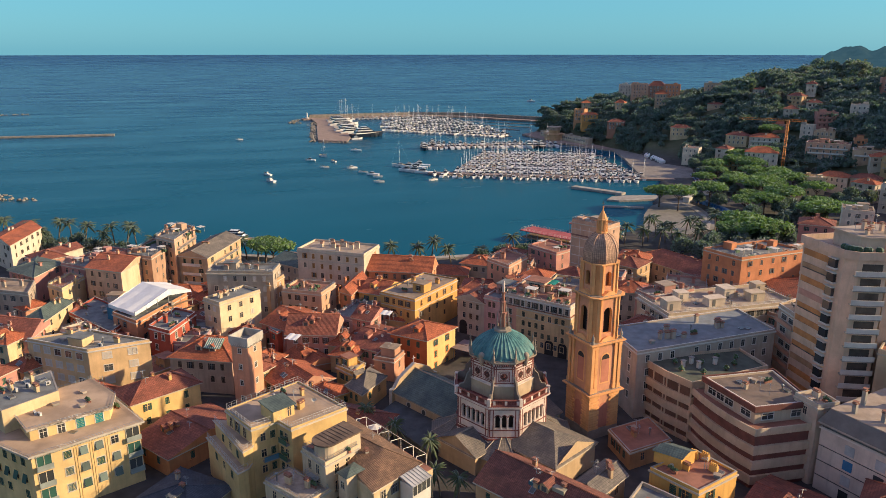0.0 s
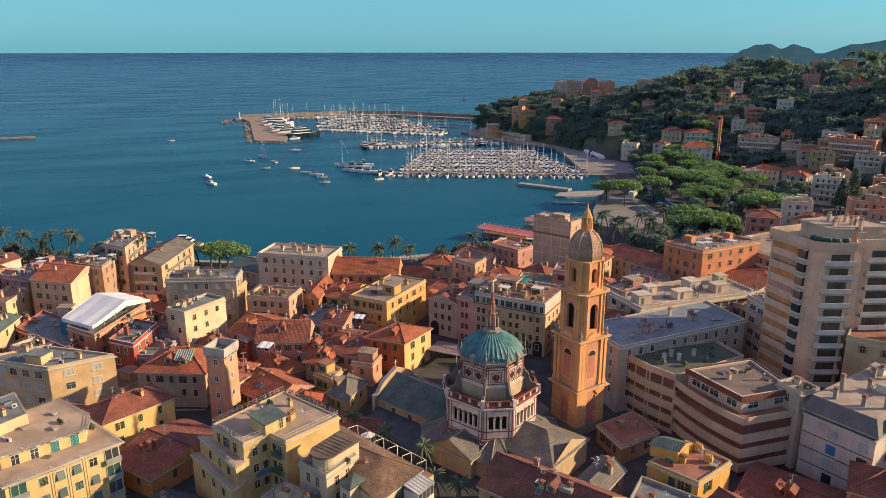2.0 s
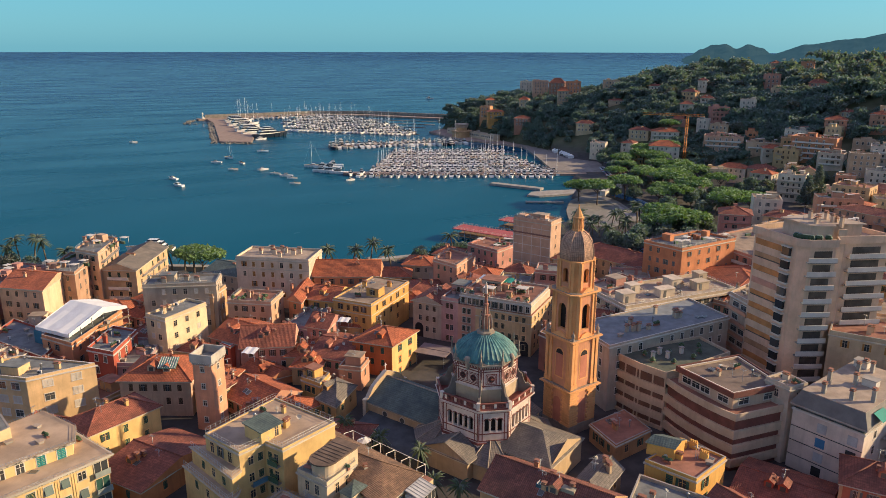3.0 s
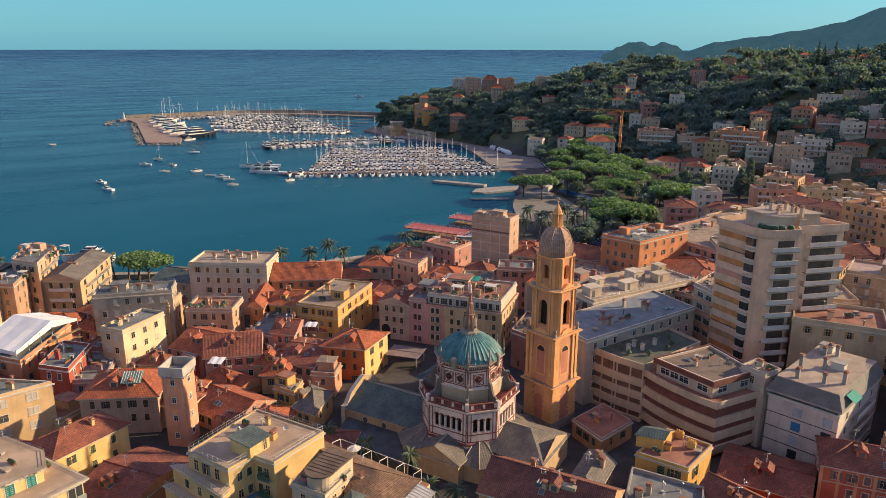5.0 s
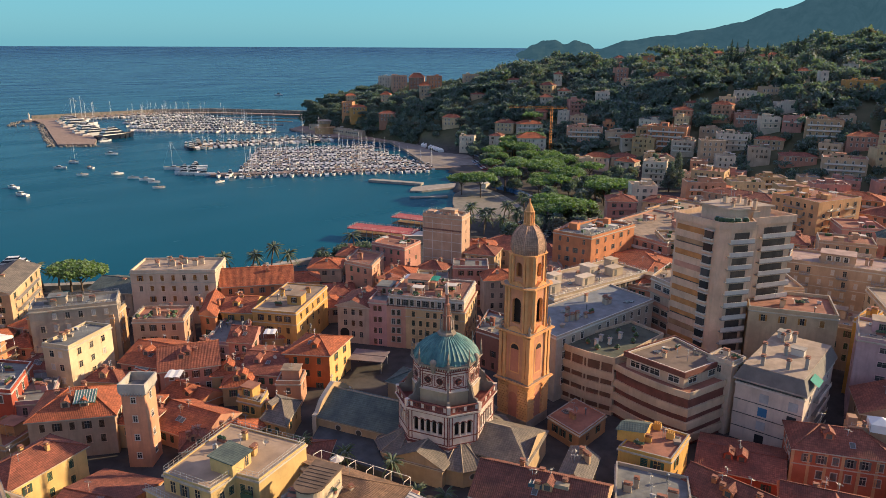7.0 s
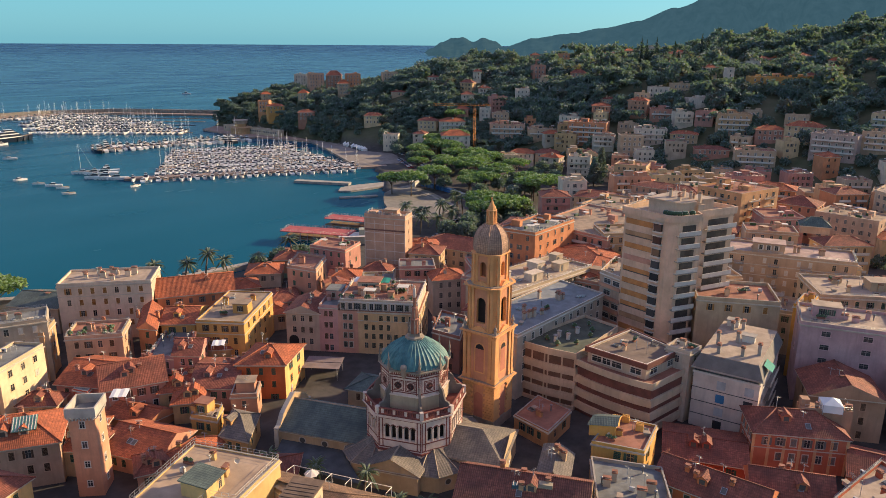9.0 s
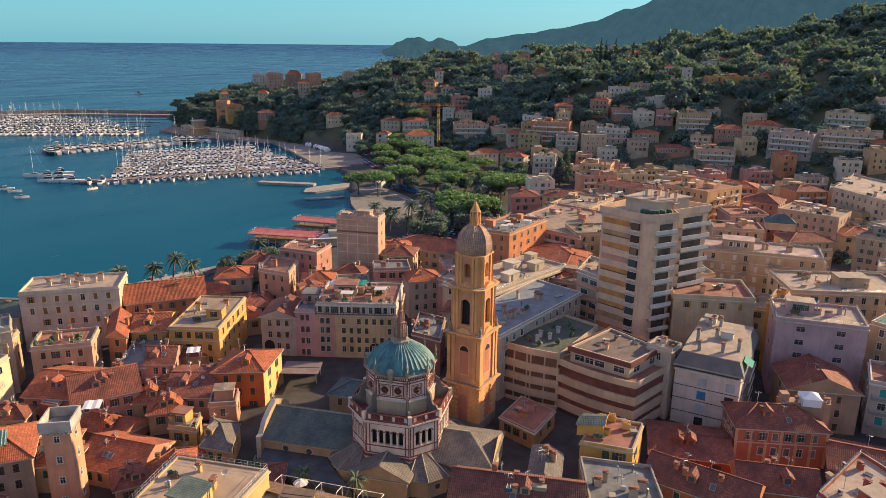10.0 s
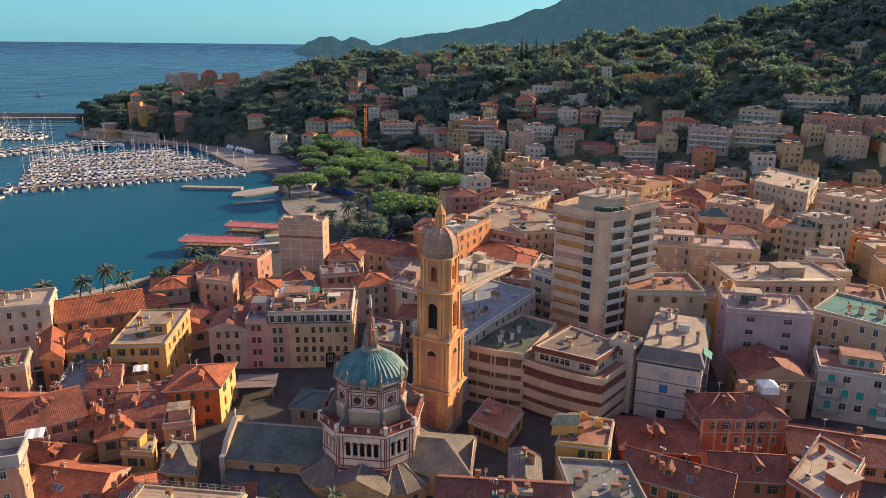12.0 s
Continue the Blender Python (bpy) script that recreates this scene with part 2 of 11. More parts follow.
# ---- building blocks ----
class MB:
    """Gathers faces in metres and turns them into one mesh with its own face-true uv."""

    def __init__(self):
        self.v, self.f, self.m, self.s = [], [], [], []

    def face(self, pts, m=0, smooth=False):
        i = len(self.v)
        self.v += [tuple(p) for p in pts]
        self.f.append(tuple(range(i, i + len(pts))))
        self.m.append(m)
        self.s.append(smooth)
        return self

    def prism(self, poly, z0, z1, m=0, top=None, bottom=True):
        n = len(poly)
        for i in range(n):
            a, b = poly[i], poly[(i + 1) % n]
            self.face([(a[0], a[1], z0), (b[0], b[1], z0), (b[0], b[1], z1), (a[0], a[1], z1)], m)
        self.face([(p[0], p[1], z1) for p in poly], m if top is None else top)
        if bottom:
            self.face([(p[0], p[1], z0) for p in reversed(poly)], m)
        return self

    def box(self, c, size, yaw=0.0, m=0):
        """c: the middle of its underside."""
        x, y = size[0] / 2, size[1] / 2
        cs, sn = math.cos(radians(yaw)), math.sin(radians(yaw))
        poly = [(c[0] + px * cs - py * sn, c[1] + px * sn + py * cs) for px, py in ((-x, -y), (x, -y), (x, y), (-x, y))]
        return self.prism(poly, c[2], c[2] + size[2], m)

    def lathe(self, profile, n, c=(0, 0), m=0, a0=0.0, smooth=True, sweep=360.0):
        base = len(self.v)
        k = len(profile)
        closed = sweep >= 360.0
        cols = n if closed else n + 1
        for j in range(cols):
            a = radians(a0 + sweep * j / n)
            for r, z in profile:
                self.v.append((c[0] + r * math.cos(a), c[1] + r * math.sin(a), z))
        for j in range(n):
            j2 = (j + 1) % cols
            for i in range(k - 1):
                self.f.append((base + j * k + i, base + j2 * k + i, base + j2 * k + i + 1, base + j * k + i + 1))
                self.m.append(m)
                self.s.append(smooth)
        return self

    def tube(self, p0, p1, r0, r1=None, n=6, m=0):
        r1 = r0 if r1 is None else r1
        p0, p1 = Vector(p0), Vector(p1)
        q = (p1 - p0).to_track_quat("Z", "Y")
        ring = lambda p, r: [p + q @ Vector((r * math.cos(2 * math.pi * i / n), r * math.sin(2 * math.pi * i / n), 0)) for i in range(n)]
        a, b = ring(p0, r0), ring(p1, r1)
        base = len(self.v)
        self.v += [tuple(p) for p in a + b]
        for i in range(n):
            self.f.append((base + i, base + (i + 1) % n, base + n + (i + 1) % n, base + n + i))
            self.m.append(m)
            self.s.append(True)
        self.f.append(tuple(base + n + i for i in range(n)))
        self.m.append(m)
        self.s.append(False)
        return self

    def mesh(self, name, mats):
        me = bpy.data.meshes.new(name)
        me.from_pydata(self.v, [], self.f)
        for mt in mats:
            me.materials.append(mt)
        me.polygons.foreach_set("material_index", self.m)
        me.polygons.foreach_set("use_smooth", self.s)
        uv = me.uv_layers.new(name="UVMap")
        co = []
        for p in me.polygons:
            nrm = p.normal
            u = Vector((-nrm.y, nrm.x, 0))
            u = u.normalized() if u.length > 1e-4 else Vector((1, 0, 0))
            w = nrm.cross(u)
            for vi in p.vertices:
                q = me.vertices[vi].co
                co += [q.dot(u), q.dot(w)]
        uv.data.foreach_set("uv", co)
        return me

    def out(self, name, mats, parent=None, label=""):
        ob = new(name, self.mesh(name, mats if isinstance(mats, (list, tuple)) else [mats]))
        if parent is not None:
            ob.parent = parent
        if label:
            ob["label"] = label
        return ob


def thing(name, label, category, at=(0, 0, 0), yaw=0.0, group="", kind=""):
    e = new(name)
    e.matrix_world = pose(*at, 0, 0, yaw)
    return tagged(e, label, category, group, kind)


def child(name, me, parent, m):
    ob = new(name, me)
    ob.parent = parent
    ob.matrix_local = m
    return ob


# ---- windows ----
WIN = {}
FAR_FROM = 172.0


def bar_on(b, x0, x1, z0, z1, y0, y1, m=0):
    b.prism([(x0, y0), (x1, y0), (x1, y1), (x0, y1)], z0, z1, m)


def window_pieces(kind, w, h):
    """The pieces of a window that faces -y, centred on its middle: surround, pane, bars, shutters."""
    key = (kind, w, h)
    if key in WIN:
        return WIN[key]
    x, z, e = w / 2, h / 2, 0.16
    frame_b, pane_b, bars_b, shut_b = MB(), MB(), MB(), []
    bar_on(frame_b, -x - e, x + e, z, z + e, -0.07, 0.02)
    bar_on(frame_b, -x - e - 0.05, x + e + 0.05, -z - e * 0.8, -z, -0.16, 0.02)
    bar_on(frame_b, -x - e, -x, -z, z, -0.05, 0.02)
    bar_on(frame_b, x, x + e, -z, z, -0.05, 0.02)
    if kind in ("open", "plain", "bar", "tilt"):
        pane_b.face([(-x, -0.015, -z), (x, -0.015, -z), (x, -0.015, z), (-x, -0.015, z)])
    if kind in ("open", "plain", "bar"):
        bar_on(bars_b, -0.04, 0.04, -z, z, -0.035, 0.0)
        bar_on(bars_b, -x, x, z * 0.3, z * 0.3 + 0.06, -0.035, 0.0)
    if kind == "open":
        for s in (-1, 1):
            k = MB()
            xa, xb = sorted((s * (x + 0.03), s * (x + 0.03 + w * 0.42)))
            bar_on(k, xa, xb, -z, z, -0.11, -0.06)
            shut_b.append(k)
    if kind == "shut":
        for s in (-1, 1):
            k = MB()
            xa, xb = sorted((s * 0.015, s * x))
            for i in range(6):
                za = -z + h * i / 6
                k.face([(xa, -0.02, za + 0.02), (xb, -0.02, za + 0.02), (xb, -0.055, za + h / 6), (xa, -0.055, za + h / 6)])
            bar_on(k, xa, xa + 0.06, -z, z, -0.075, 0.0)
            bar_on(k, xb - 0.06, xb, -z, z, -0.075, 0.0)
            shut_b.append(k)
    if kind == "tilt":
        k = MB()
        k.face([(-x, -0.55, -z), (x, -0.55, -z), (x, -0.06, z * 0.9), (-x, -0.06, z * 0.9)])
        k.face([(-x, -0.52, -z), (-x, -0.03, z * 0.9), (x, -0.03, z * 0.9), (x, -0.52, -z)])
        shut_b.append(k)
    WIN[key] = (frame_b, pane_b, bars_b, shut_b)
    return WIN[key]


def joined(groups):
    b = MB()
    for mb, m in groups:
        o = len(b.v)
        b.v += mb.v
        b.f += [tuple(i + o for i in f) for f in mb.f]
        b.m += [m] * len(mb.f)
        b.s += mb.s
    return b


def piece_mesh(key, mb, mat):
    if (key, mat.name) not in CACHE:
        CACHE[(key, mat.name)] = mb.mesh(key[0], [mat])
    return CACHE[(key, mat.name)]


def window_at(parent, kind, w, h, shutter, surround, m, far=None, split=False):
    fr, pane, bars, shuts = window_pieces(kind, w, h)
    if far is not None:
        o = len(far.v)
        b = joined([(pane, 0), (fr, 1), (bars, 3)] + [(k, 2) for k in shuts])
        far.v += [tuple(m @ Vector(p)) for p in b.v]
        far.f += [tuple(i + o for i in f) for f in b.f]
        far.m += b.m
        far.s += b.s
    elif split:
        ob = child("window", piece_mesh(("window", kind, w, h), joined([(fr, 0), (bars, 0)]), surround), parent, m)
        unit = Matrix()
        if pane.f:
            child("pane", piece_mesh(("pane", w, h), pane, GLASS), ob, unit)
        for i, k in enumerate(shuts):
            child("shutter", piece_mesh(("shutter", kind, w, h, i), k, shutter), ob, unit)
    else:
        key = ("whole", kind, w, h, shutter.name, surround.name)
        if key not in CACHE:
            CACHE[key] = joined([(pane, 0), (fr, 1), (bars, 3)] + [(k, 2) for k in shuts]).mesh("window", [GLASS, surround, shutter, SASH])
        child("window", CACHE[key], parent, m)


CHANCE = random.Random(7)


def windows_on(parent, a, b, top, base, fh=3.25, gap=3.2, w=1.05, h=1.75, shutter=GREEN, surround=TRIM, kinds=("open", "open", "shut"), margin=1.2, first=1.75, rows=None, far=None, split=False):
    """Rows of windows on the wall from a to b (its outside to the right of the way), from the top downwards."""
    dx, dy = b[0] - a[0], b[1] - a[1]
    L = math.hypot(dx, dy)
    if L < 2 * margin + w * 0.6:
        return
    n = max(1, int((L - 2 * margin) / gap) + 1)
    step = (L - 2 * margin) / n
    yaw = math.degrees(math.atan2(dy, dx))
    z = top - first
    r = 0
    while z - h / 2 > base + 0.5 and (rows is None or r < rows):
        for i in range(n):
            s = (margin + step * (i + 0.5)) / L
            k = CHANCE.choice(kinds)
            if CHANCE.random() < 0.06:
                continue
            window_at(parent, k, w, h, shutter, surround, pose(a[0] + dx * s, a[1] + dy * s, z, 0, 0, yaw), far, split)
        z -= fh
        r += 1


# ---- houses ----
def rect(p0, p1, depth):
    dx, dy = p1[0] - p0[0], p1[1] - p0[1]
    L = math.hypot(dx, dy)
    nx, ny = -dy / L * depth, dx / L * depth
    return [p0, p1, (p1[0] + nx, p1[1] + ny), (p0[0] + nx, p0[1] + ny)]


def grown(poly, d):
    cx, cy = sum(p[0] for p in poly) / len(poly), sum(p[1] for p in poly) / len(poly)
    out = []
    n = len(poly)
    for i in range(n):
        a, b, c = Vector(poly[i - 1]), Vector(poly[i]), Vector(poly[(i + 1) % n])
        u, v = (b - a).normalized(), (c - b).normalized()
        nrm = Vector((u.y, -u.x)) + Vector((v.y, -v.x))
        k = d / max(0.35, nrm.normalized().dot(Vector((u.y, -u.x))))
        out.append(tuple(b + nrm.normalized() * k))
    return out


def roof_on(kind, q, top, rise, over):
    """A pitched roof on the four corners q; the ridge runs with the first side ('gable', 'hip') or across it ('gable_x', 'hip_x')."""
    b = MB()
    e = grown(q, over)
    z = top
    if kind.endswith("_x"):
        e = e[1:] + e[:1]
    A, B, C, D = [Vector((*p, z)) for p in e]
    up = Vector((0, 0, rise))
    th = Vector((0, 0, -0.22))
    if kind.startswith("gable"):
        r0, r1 = (A + D) / 2 + up, (B + C) / 2 + up
        b.face([A, B, r1, r0]).face([C, D, r0, r1])
        b.face([D, A, r0], 1).face([B, C, r1], 1)
    elif kind.startswith("shed"):
        C, D = C + up, D + up
        b.face([A, B, C, D]).face([B, C - up, C], 1).face([D - up, A, D], 1).face([C - up, D - up, D, C], 1)
        C, D = C - up, D - up
    elif kind.startswith("pyramid"):
        m = (A + B + C + D) / 4 + up
        for s, t in ((A, B), (B, C), (C, D), (D, A)):
            b.face([s, t, m])
    else:
        w = min(((D - A).length) / 2, (B - A).length * 0.48)
        u = (B - A).normalized()
        r0, r1 = (A + D) / 2 + u * w + up, (B + C) / 2 - u * w + up
        b.face([A, B, r1, r0]).face([C, D, r0, r1]).face([D, A, r0]).face([B, C, r1])
        for s, t in ((r0, r1), (A, r0), (D, r0), (B, r1), (C, r1)):
            b.tube(s, t, 0.16, n=5, m=0)
    if kind.startswith("gable"):
        b.tube(r0, r1, 0.17, n=5, m=0)
    for s, t in ((A, B), (B, C), (C, D), (D, A)):
        b.face([s + th, t + th, t, s], 2)
    b.face([D + th, C + th, B + th, A + th], 2)
    return b


def chimney(parent, x, y, z, h=1.6, mat=None, yaw=0.0, w=0.8, d=0.6):
    b = MB()
    b.box((0, 0, -0.6), (w, d, h + 0.6), yaw, 0)
    b.box((0, 0, h), (w + 0.24, d + 0.24, 0.14), yaw, 1)
    b.box((0, 0, h + 0.14), (w * 0.7, d * 0.7, 0.25), yaw, 0)
    b.box((0, 0, h + 0.39), (w + 0.15, d + 0.15, 0.1), yaw, 1)
    o = b.out("chimney", [mat or CONCRETE, TERRACE], parent)
    o.location = (x, y, z)
    return o


def antenna(parent, x, y, z, h=3.0):
    b = MB()
    b.tube((0, 0, -0.2), (0, 0, h), 0.05, n=4)
    a = CHANCE.uniform(0, 3.1)
    ux, uy = math.cos(a), math.sin(a)
    b.tube((-ux * 0.7, -uy * 0.7, h - 0.2), (ux * 0.7, uy * 0.7, h - 0.2), 0.03, n=4)
    for k in range(-3, 4):
        b.tube((ux * 0.2 * k - uy * 0.35, uy * 0.2 * k + ux * 0.35, h - 0.2), (ux * 0.2 * k + uy * 0.35, uy * 0.2 * k - ux * 0.35, h - 0.2), 0.02, n=3)
    o = b.out("antenna", METAL, parent)
    o.location = (x, y, z)
    return o


def dish(parent, x, y, z):
    b = MB()
    b.tube((0, 0, -0.3), (0, 0, 0.8), 0.05, n=5)
    b.lathe([(0.02, 0.0), (0.25, 0.04), (0.42, 0.12), (0.5, 0.2)], 10, m=1)
    for i, p in enumerate(b.v):
        if i >= 10:
            b.v[i] = (p[0], -p[2] - 0.05, p[1] + 0.9)
    o = b.out("satellite_dish", [METAL, WHITE], parent)
    o.location, o.rotation_euler = (x, y, z), (0, 0, CHANCE.uniform(-0.6, 0.9))
    return o


def railing(parent, pts, z, h=1.0, mat=None, step=1.6, closed=False, name="railing"):
    b = MB()
    seq = list(pts) + ([pts[0]] if closed else [])
    for a, c in zip(seq, seq[1:]):
        L = math.hypot(c[0] - a[0], c[1] - a[1])
        for k in (0.5, 1.0):
            b.tube((*a, z + h * k), (*c, z + h * k), 0.035, n=4)
        n = max(1, int(L / step))
        for i in range(n + 1):
            s = i / n
            p = (a[0] + (c[0] - a[0]) * s, a[1] + (c[1] - a[1]) * s)
            b.tube((*p, z), (*p, z + h), 0.035, n=4)
    return b.out(name, mat or METAL, parent)


def balcony(parent, a, b, s0, s1, z, out=1.1, solid=None):
    """A balcony on the wall a-b between the shares s0 and s1 of its length, its floor at z."""
    ax, ay = a
    dx, dy = b[0] - a[0], b[1] - a[1]
    L = math.hypot(dx, dy)
    nx, ny = dy / L * out, -dx / L * out
    p, q = (ax + dx * s0, ay + dy * s0), (ax + dx * s1, ay + dy * s1)
    r, t = (q[0] + nx, q[1] + ny), (p[0] + nx, p[1] + ny)
    m = MB()
    m.prism([t, r, q, p], z - 0.16, z, 0)
    if solid is not None:
        i = 0.9
        t2, r2 = (p[0] + nx * i, p[1] + ny * i), (q[0] + nx * i, q[1] + ny * i)
        m.prism([t, r, r2, t2], z, z + 0.95, 1)
        o = m.out("balcony", [CONCRETE, solid], parent)
    else:
        o = m.out("balcony", [CONCRETE], parent)
        railing(o, [p, t, r, q], z, 0.95, METAL, 0.5)
    return o


AC_WHITE = surface("unit_casing", (0.55, 0.54, 0.52), 0.5, 0.1, 0.2)
PLANT = leafy("terrace_plants", (0.045, 0.095, 0.025), (0.09, 0.15, 0.04), 3.0)


def roof_clutter(parent, r, x, y, z):
    """One of the small things fixed to a flat roof."""
    k = r.choice(("air_conditioner", "vent_pipe", "planter", "roof_vent", "roof_window"))
    b = MB()
    if k == "air_conditioner":
        b.box((0, 0, 0.15), (0.9, 0.4, 0.75), 0, 0).box((-0.3, 0, 0), (0.1, 0.4, 0.15), 0, 1).box((0.3, 0, 0), (0.1, 0.4, 0.15), 0, 1)
        b.face([(0.27 * math.cos(t) - 0.1, -0.205, 0.52 + 0.27 * math.sin(t)) for t in [math.pi * 2 * i / 12 for i in range(12)]], 1)
        mats = [AC_WHITE, DARKMETAL]
    elif k == "vent_pipe":
        b.lathe([(0.14, -0.1), (0.14, 1.3), (0.3, 1.35), (0.3, 1.55), (0.0, 1.7)], 9)
        mats = [METAL]
    elif k == "planter":
        b.box((0, 0, 0), (1.8, 0.5, 0.45), 0, 0)
        for i in range(7):
            q = ICO_BALL
            rr, cx, cz = r.uniform(0.28, 0.5), -0.8 + 0.27 * i, r.uniform(0.6, 0.95)
            o = len(b.v)
            b.v += [(cx + v[0] * rr * r.uniform(0.7, 1.2), v[1] * rr * r.uniform(0.7, 1.2), cz + v[2] * rr) for v in q]
            b.f += [tuple(o + j for j in f) for f in OCTA]
            b.m += [1] * 8
            b.s += [False] * 8
        mats = [TERRACE, PLANT]
    elif k == "roof_vent":
        b.box((0, 0, -0.1), (1.1, 0.8, 0.7), 0, 0).box((0, 0, 0.6), (1.4, 1.1, 0.12), 0, 1)
        mats = [CONCRETE, PALEROOF]
    else:
        b.box((0, 0, 0), (1.5, 1.1, 0.3), 0, 0)
        b.face([(-0.65, -0.45, 0.305), (0.65, -0.45, 0.305), (0.65, 0.45, 0.305), (-0.65, 0.45, 0.305)], 1)
        mats = [METAL, GLASS]
    o = b.out(k, mats, parent)
    o.location, o.rotation_euler = (x, y, z), (0, 0, r.choice((0, 1.57, 3.14, 0.3)))
    return o


ICO_BALL = [(1, 0, 0), (-1, 0, 0), (0, 1, 0), (0, -1, 0), (0, 0, 1), (0, 0, -1)]
OCTA = [(0, 2, 4), (2, 1, 4), (1, 3, 4), (3, 0, 4), (2, 0, 5), (1, 2, 5), (3, 1, 5), (0, 3, 5)]


def slope_item(parent, r, x, y, z, tilt, wallm, cover):
    """A roof window, or a small dormer, in the roof's front slope (which rises towards +y)."""
    b = MB()
    if r.random() < 0.55:
        b.box((0, 0, 0), (1.0, 1.3, 0.12), 0, 0)
        b.face([(-0.42, -0.56, 0.125), (0.42, -0.56, 0.125), (0.42, 0.56, 0.125), (-0.42, 0.56, 0.125)], 1)
        o = b.out("roof_window", [METAL, GLASS], parent)
        o.location, o.rotation_euler = (x, y, z), (tilt, 0, 0)
    else:
        b.box((0, 0.8, -0.6), (1.7, 2.2, 1.6), 0, 0)
        b.face([(-0.5, -0.305, -0.1), (0.5, -0.305, -0.1), (0.5, -0.305, 0.85), (-0.5, -0.305, 0.85)], 2)
        for sx in (-1, 1):
            pts = [(0, -0.6, 1.7), (0, 2.4, 1.7), (sx * 1.1, 2.4, 0.95), (sx * 1.1, -0.6, 0.95)]
            b.face(pts if sx < 0 else pts[::-1], 1)
        b.face([(-0.85, -0.3, 1.0), (0.85, -0.3, 1.0), (0, -0.3, 1.62)], 0)
        o = b.out("dormer", [wallm, cover, GLASS], parent)
        o.location = (x, y, z)
    return o


def local_poly(poly, base):
    cx, cy = sum(p[0] for p in poly) / len(poly), sum(p[1] for p in poly) / len(poly)
    yaw = math.degrees(math.atan2(poly[1][1] - poly[0][1], poly[1][0] - poly[0][0]))
    c, s = math.cos(radians(-yaw)), math.sin(radians(-yaw))
    loc = [((x - cx) * c - (y - cy) * s, (x - cx) * s + (y - cy) * c) for x, y in poly]
    return (cx, cy, base), yaw, loc


CREAM, YELLOW, ORANGE, PINK = (0.62, 0.52, 0.34), (0.62, 0.42, 0.15), (0.54, 0.155, 0.05), (0.52, 0.30, 0.22)
ROSE, RED, GREYW, WHITEW, TAN, LILAC, SALMON = (0.48, 0.26, 0.24), (0.38, 0.09, 0.06), (0.42, 0.38, 0.33), (0.66, 0.62, 0.55), (0.50, 0.38, 0.22), (0.40, 0.30, 0.36), (0.56, 0.27, 0.15)


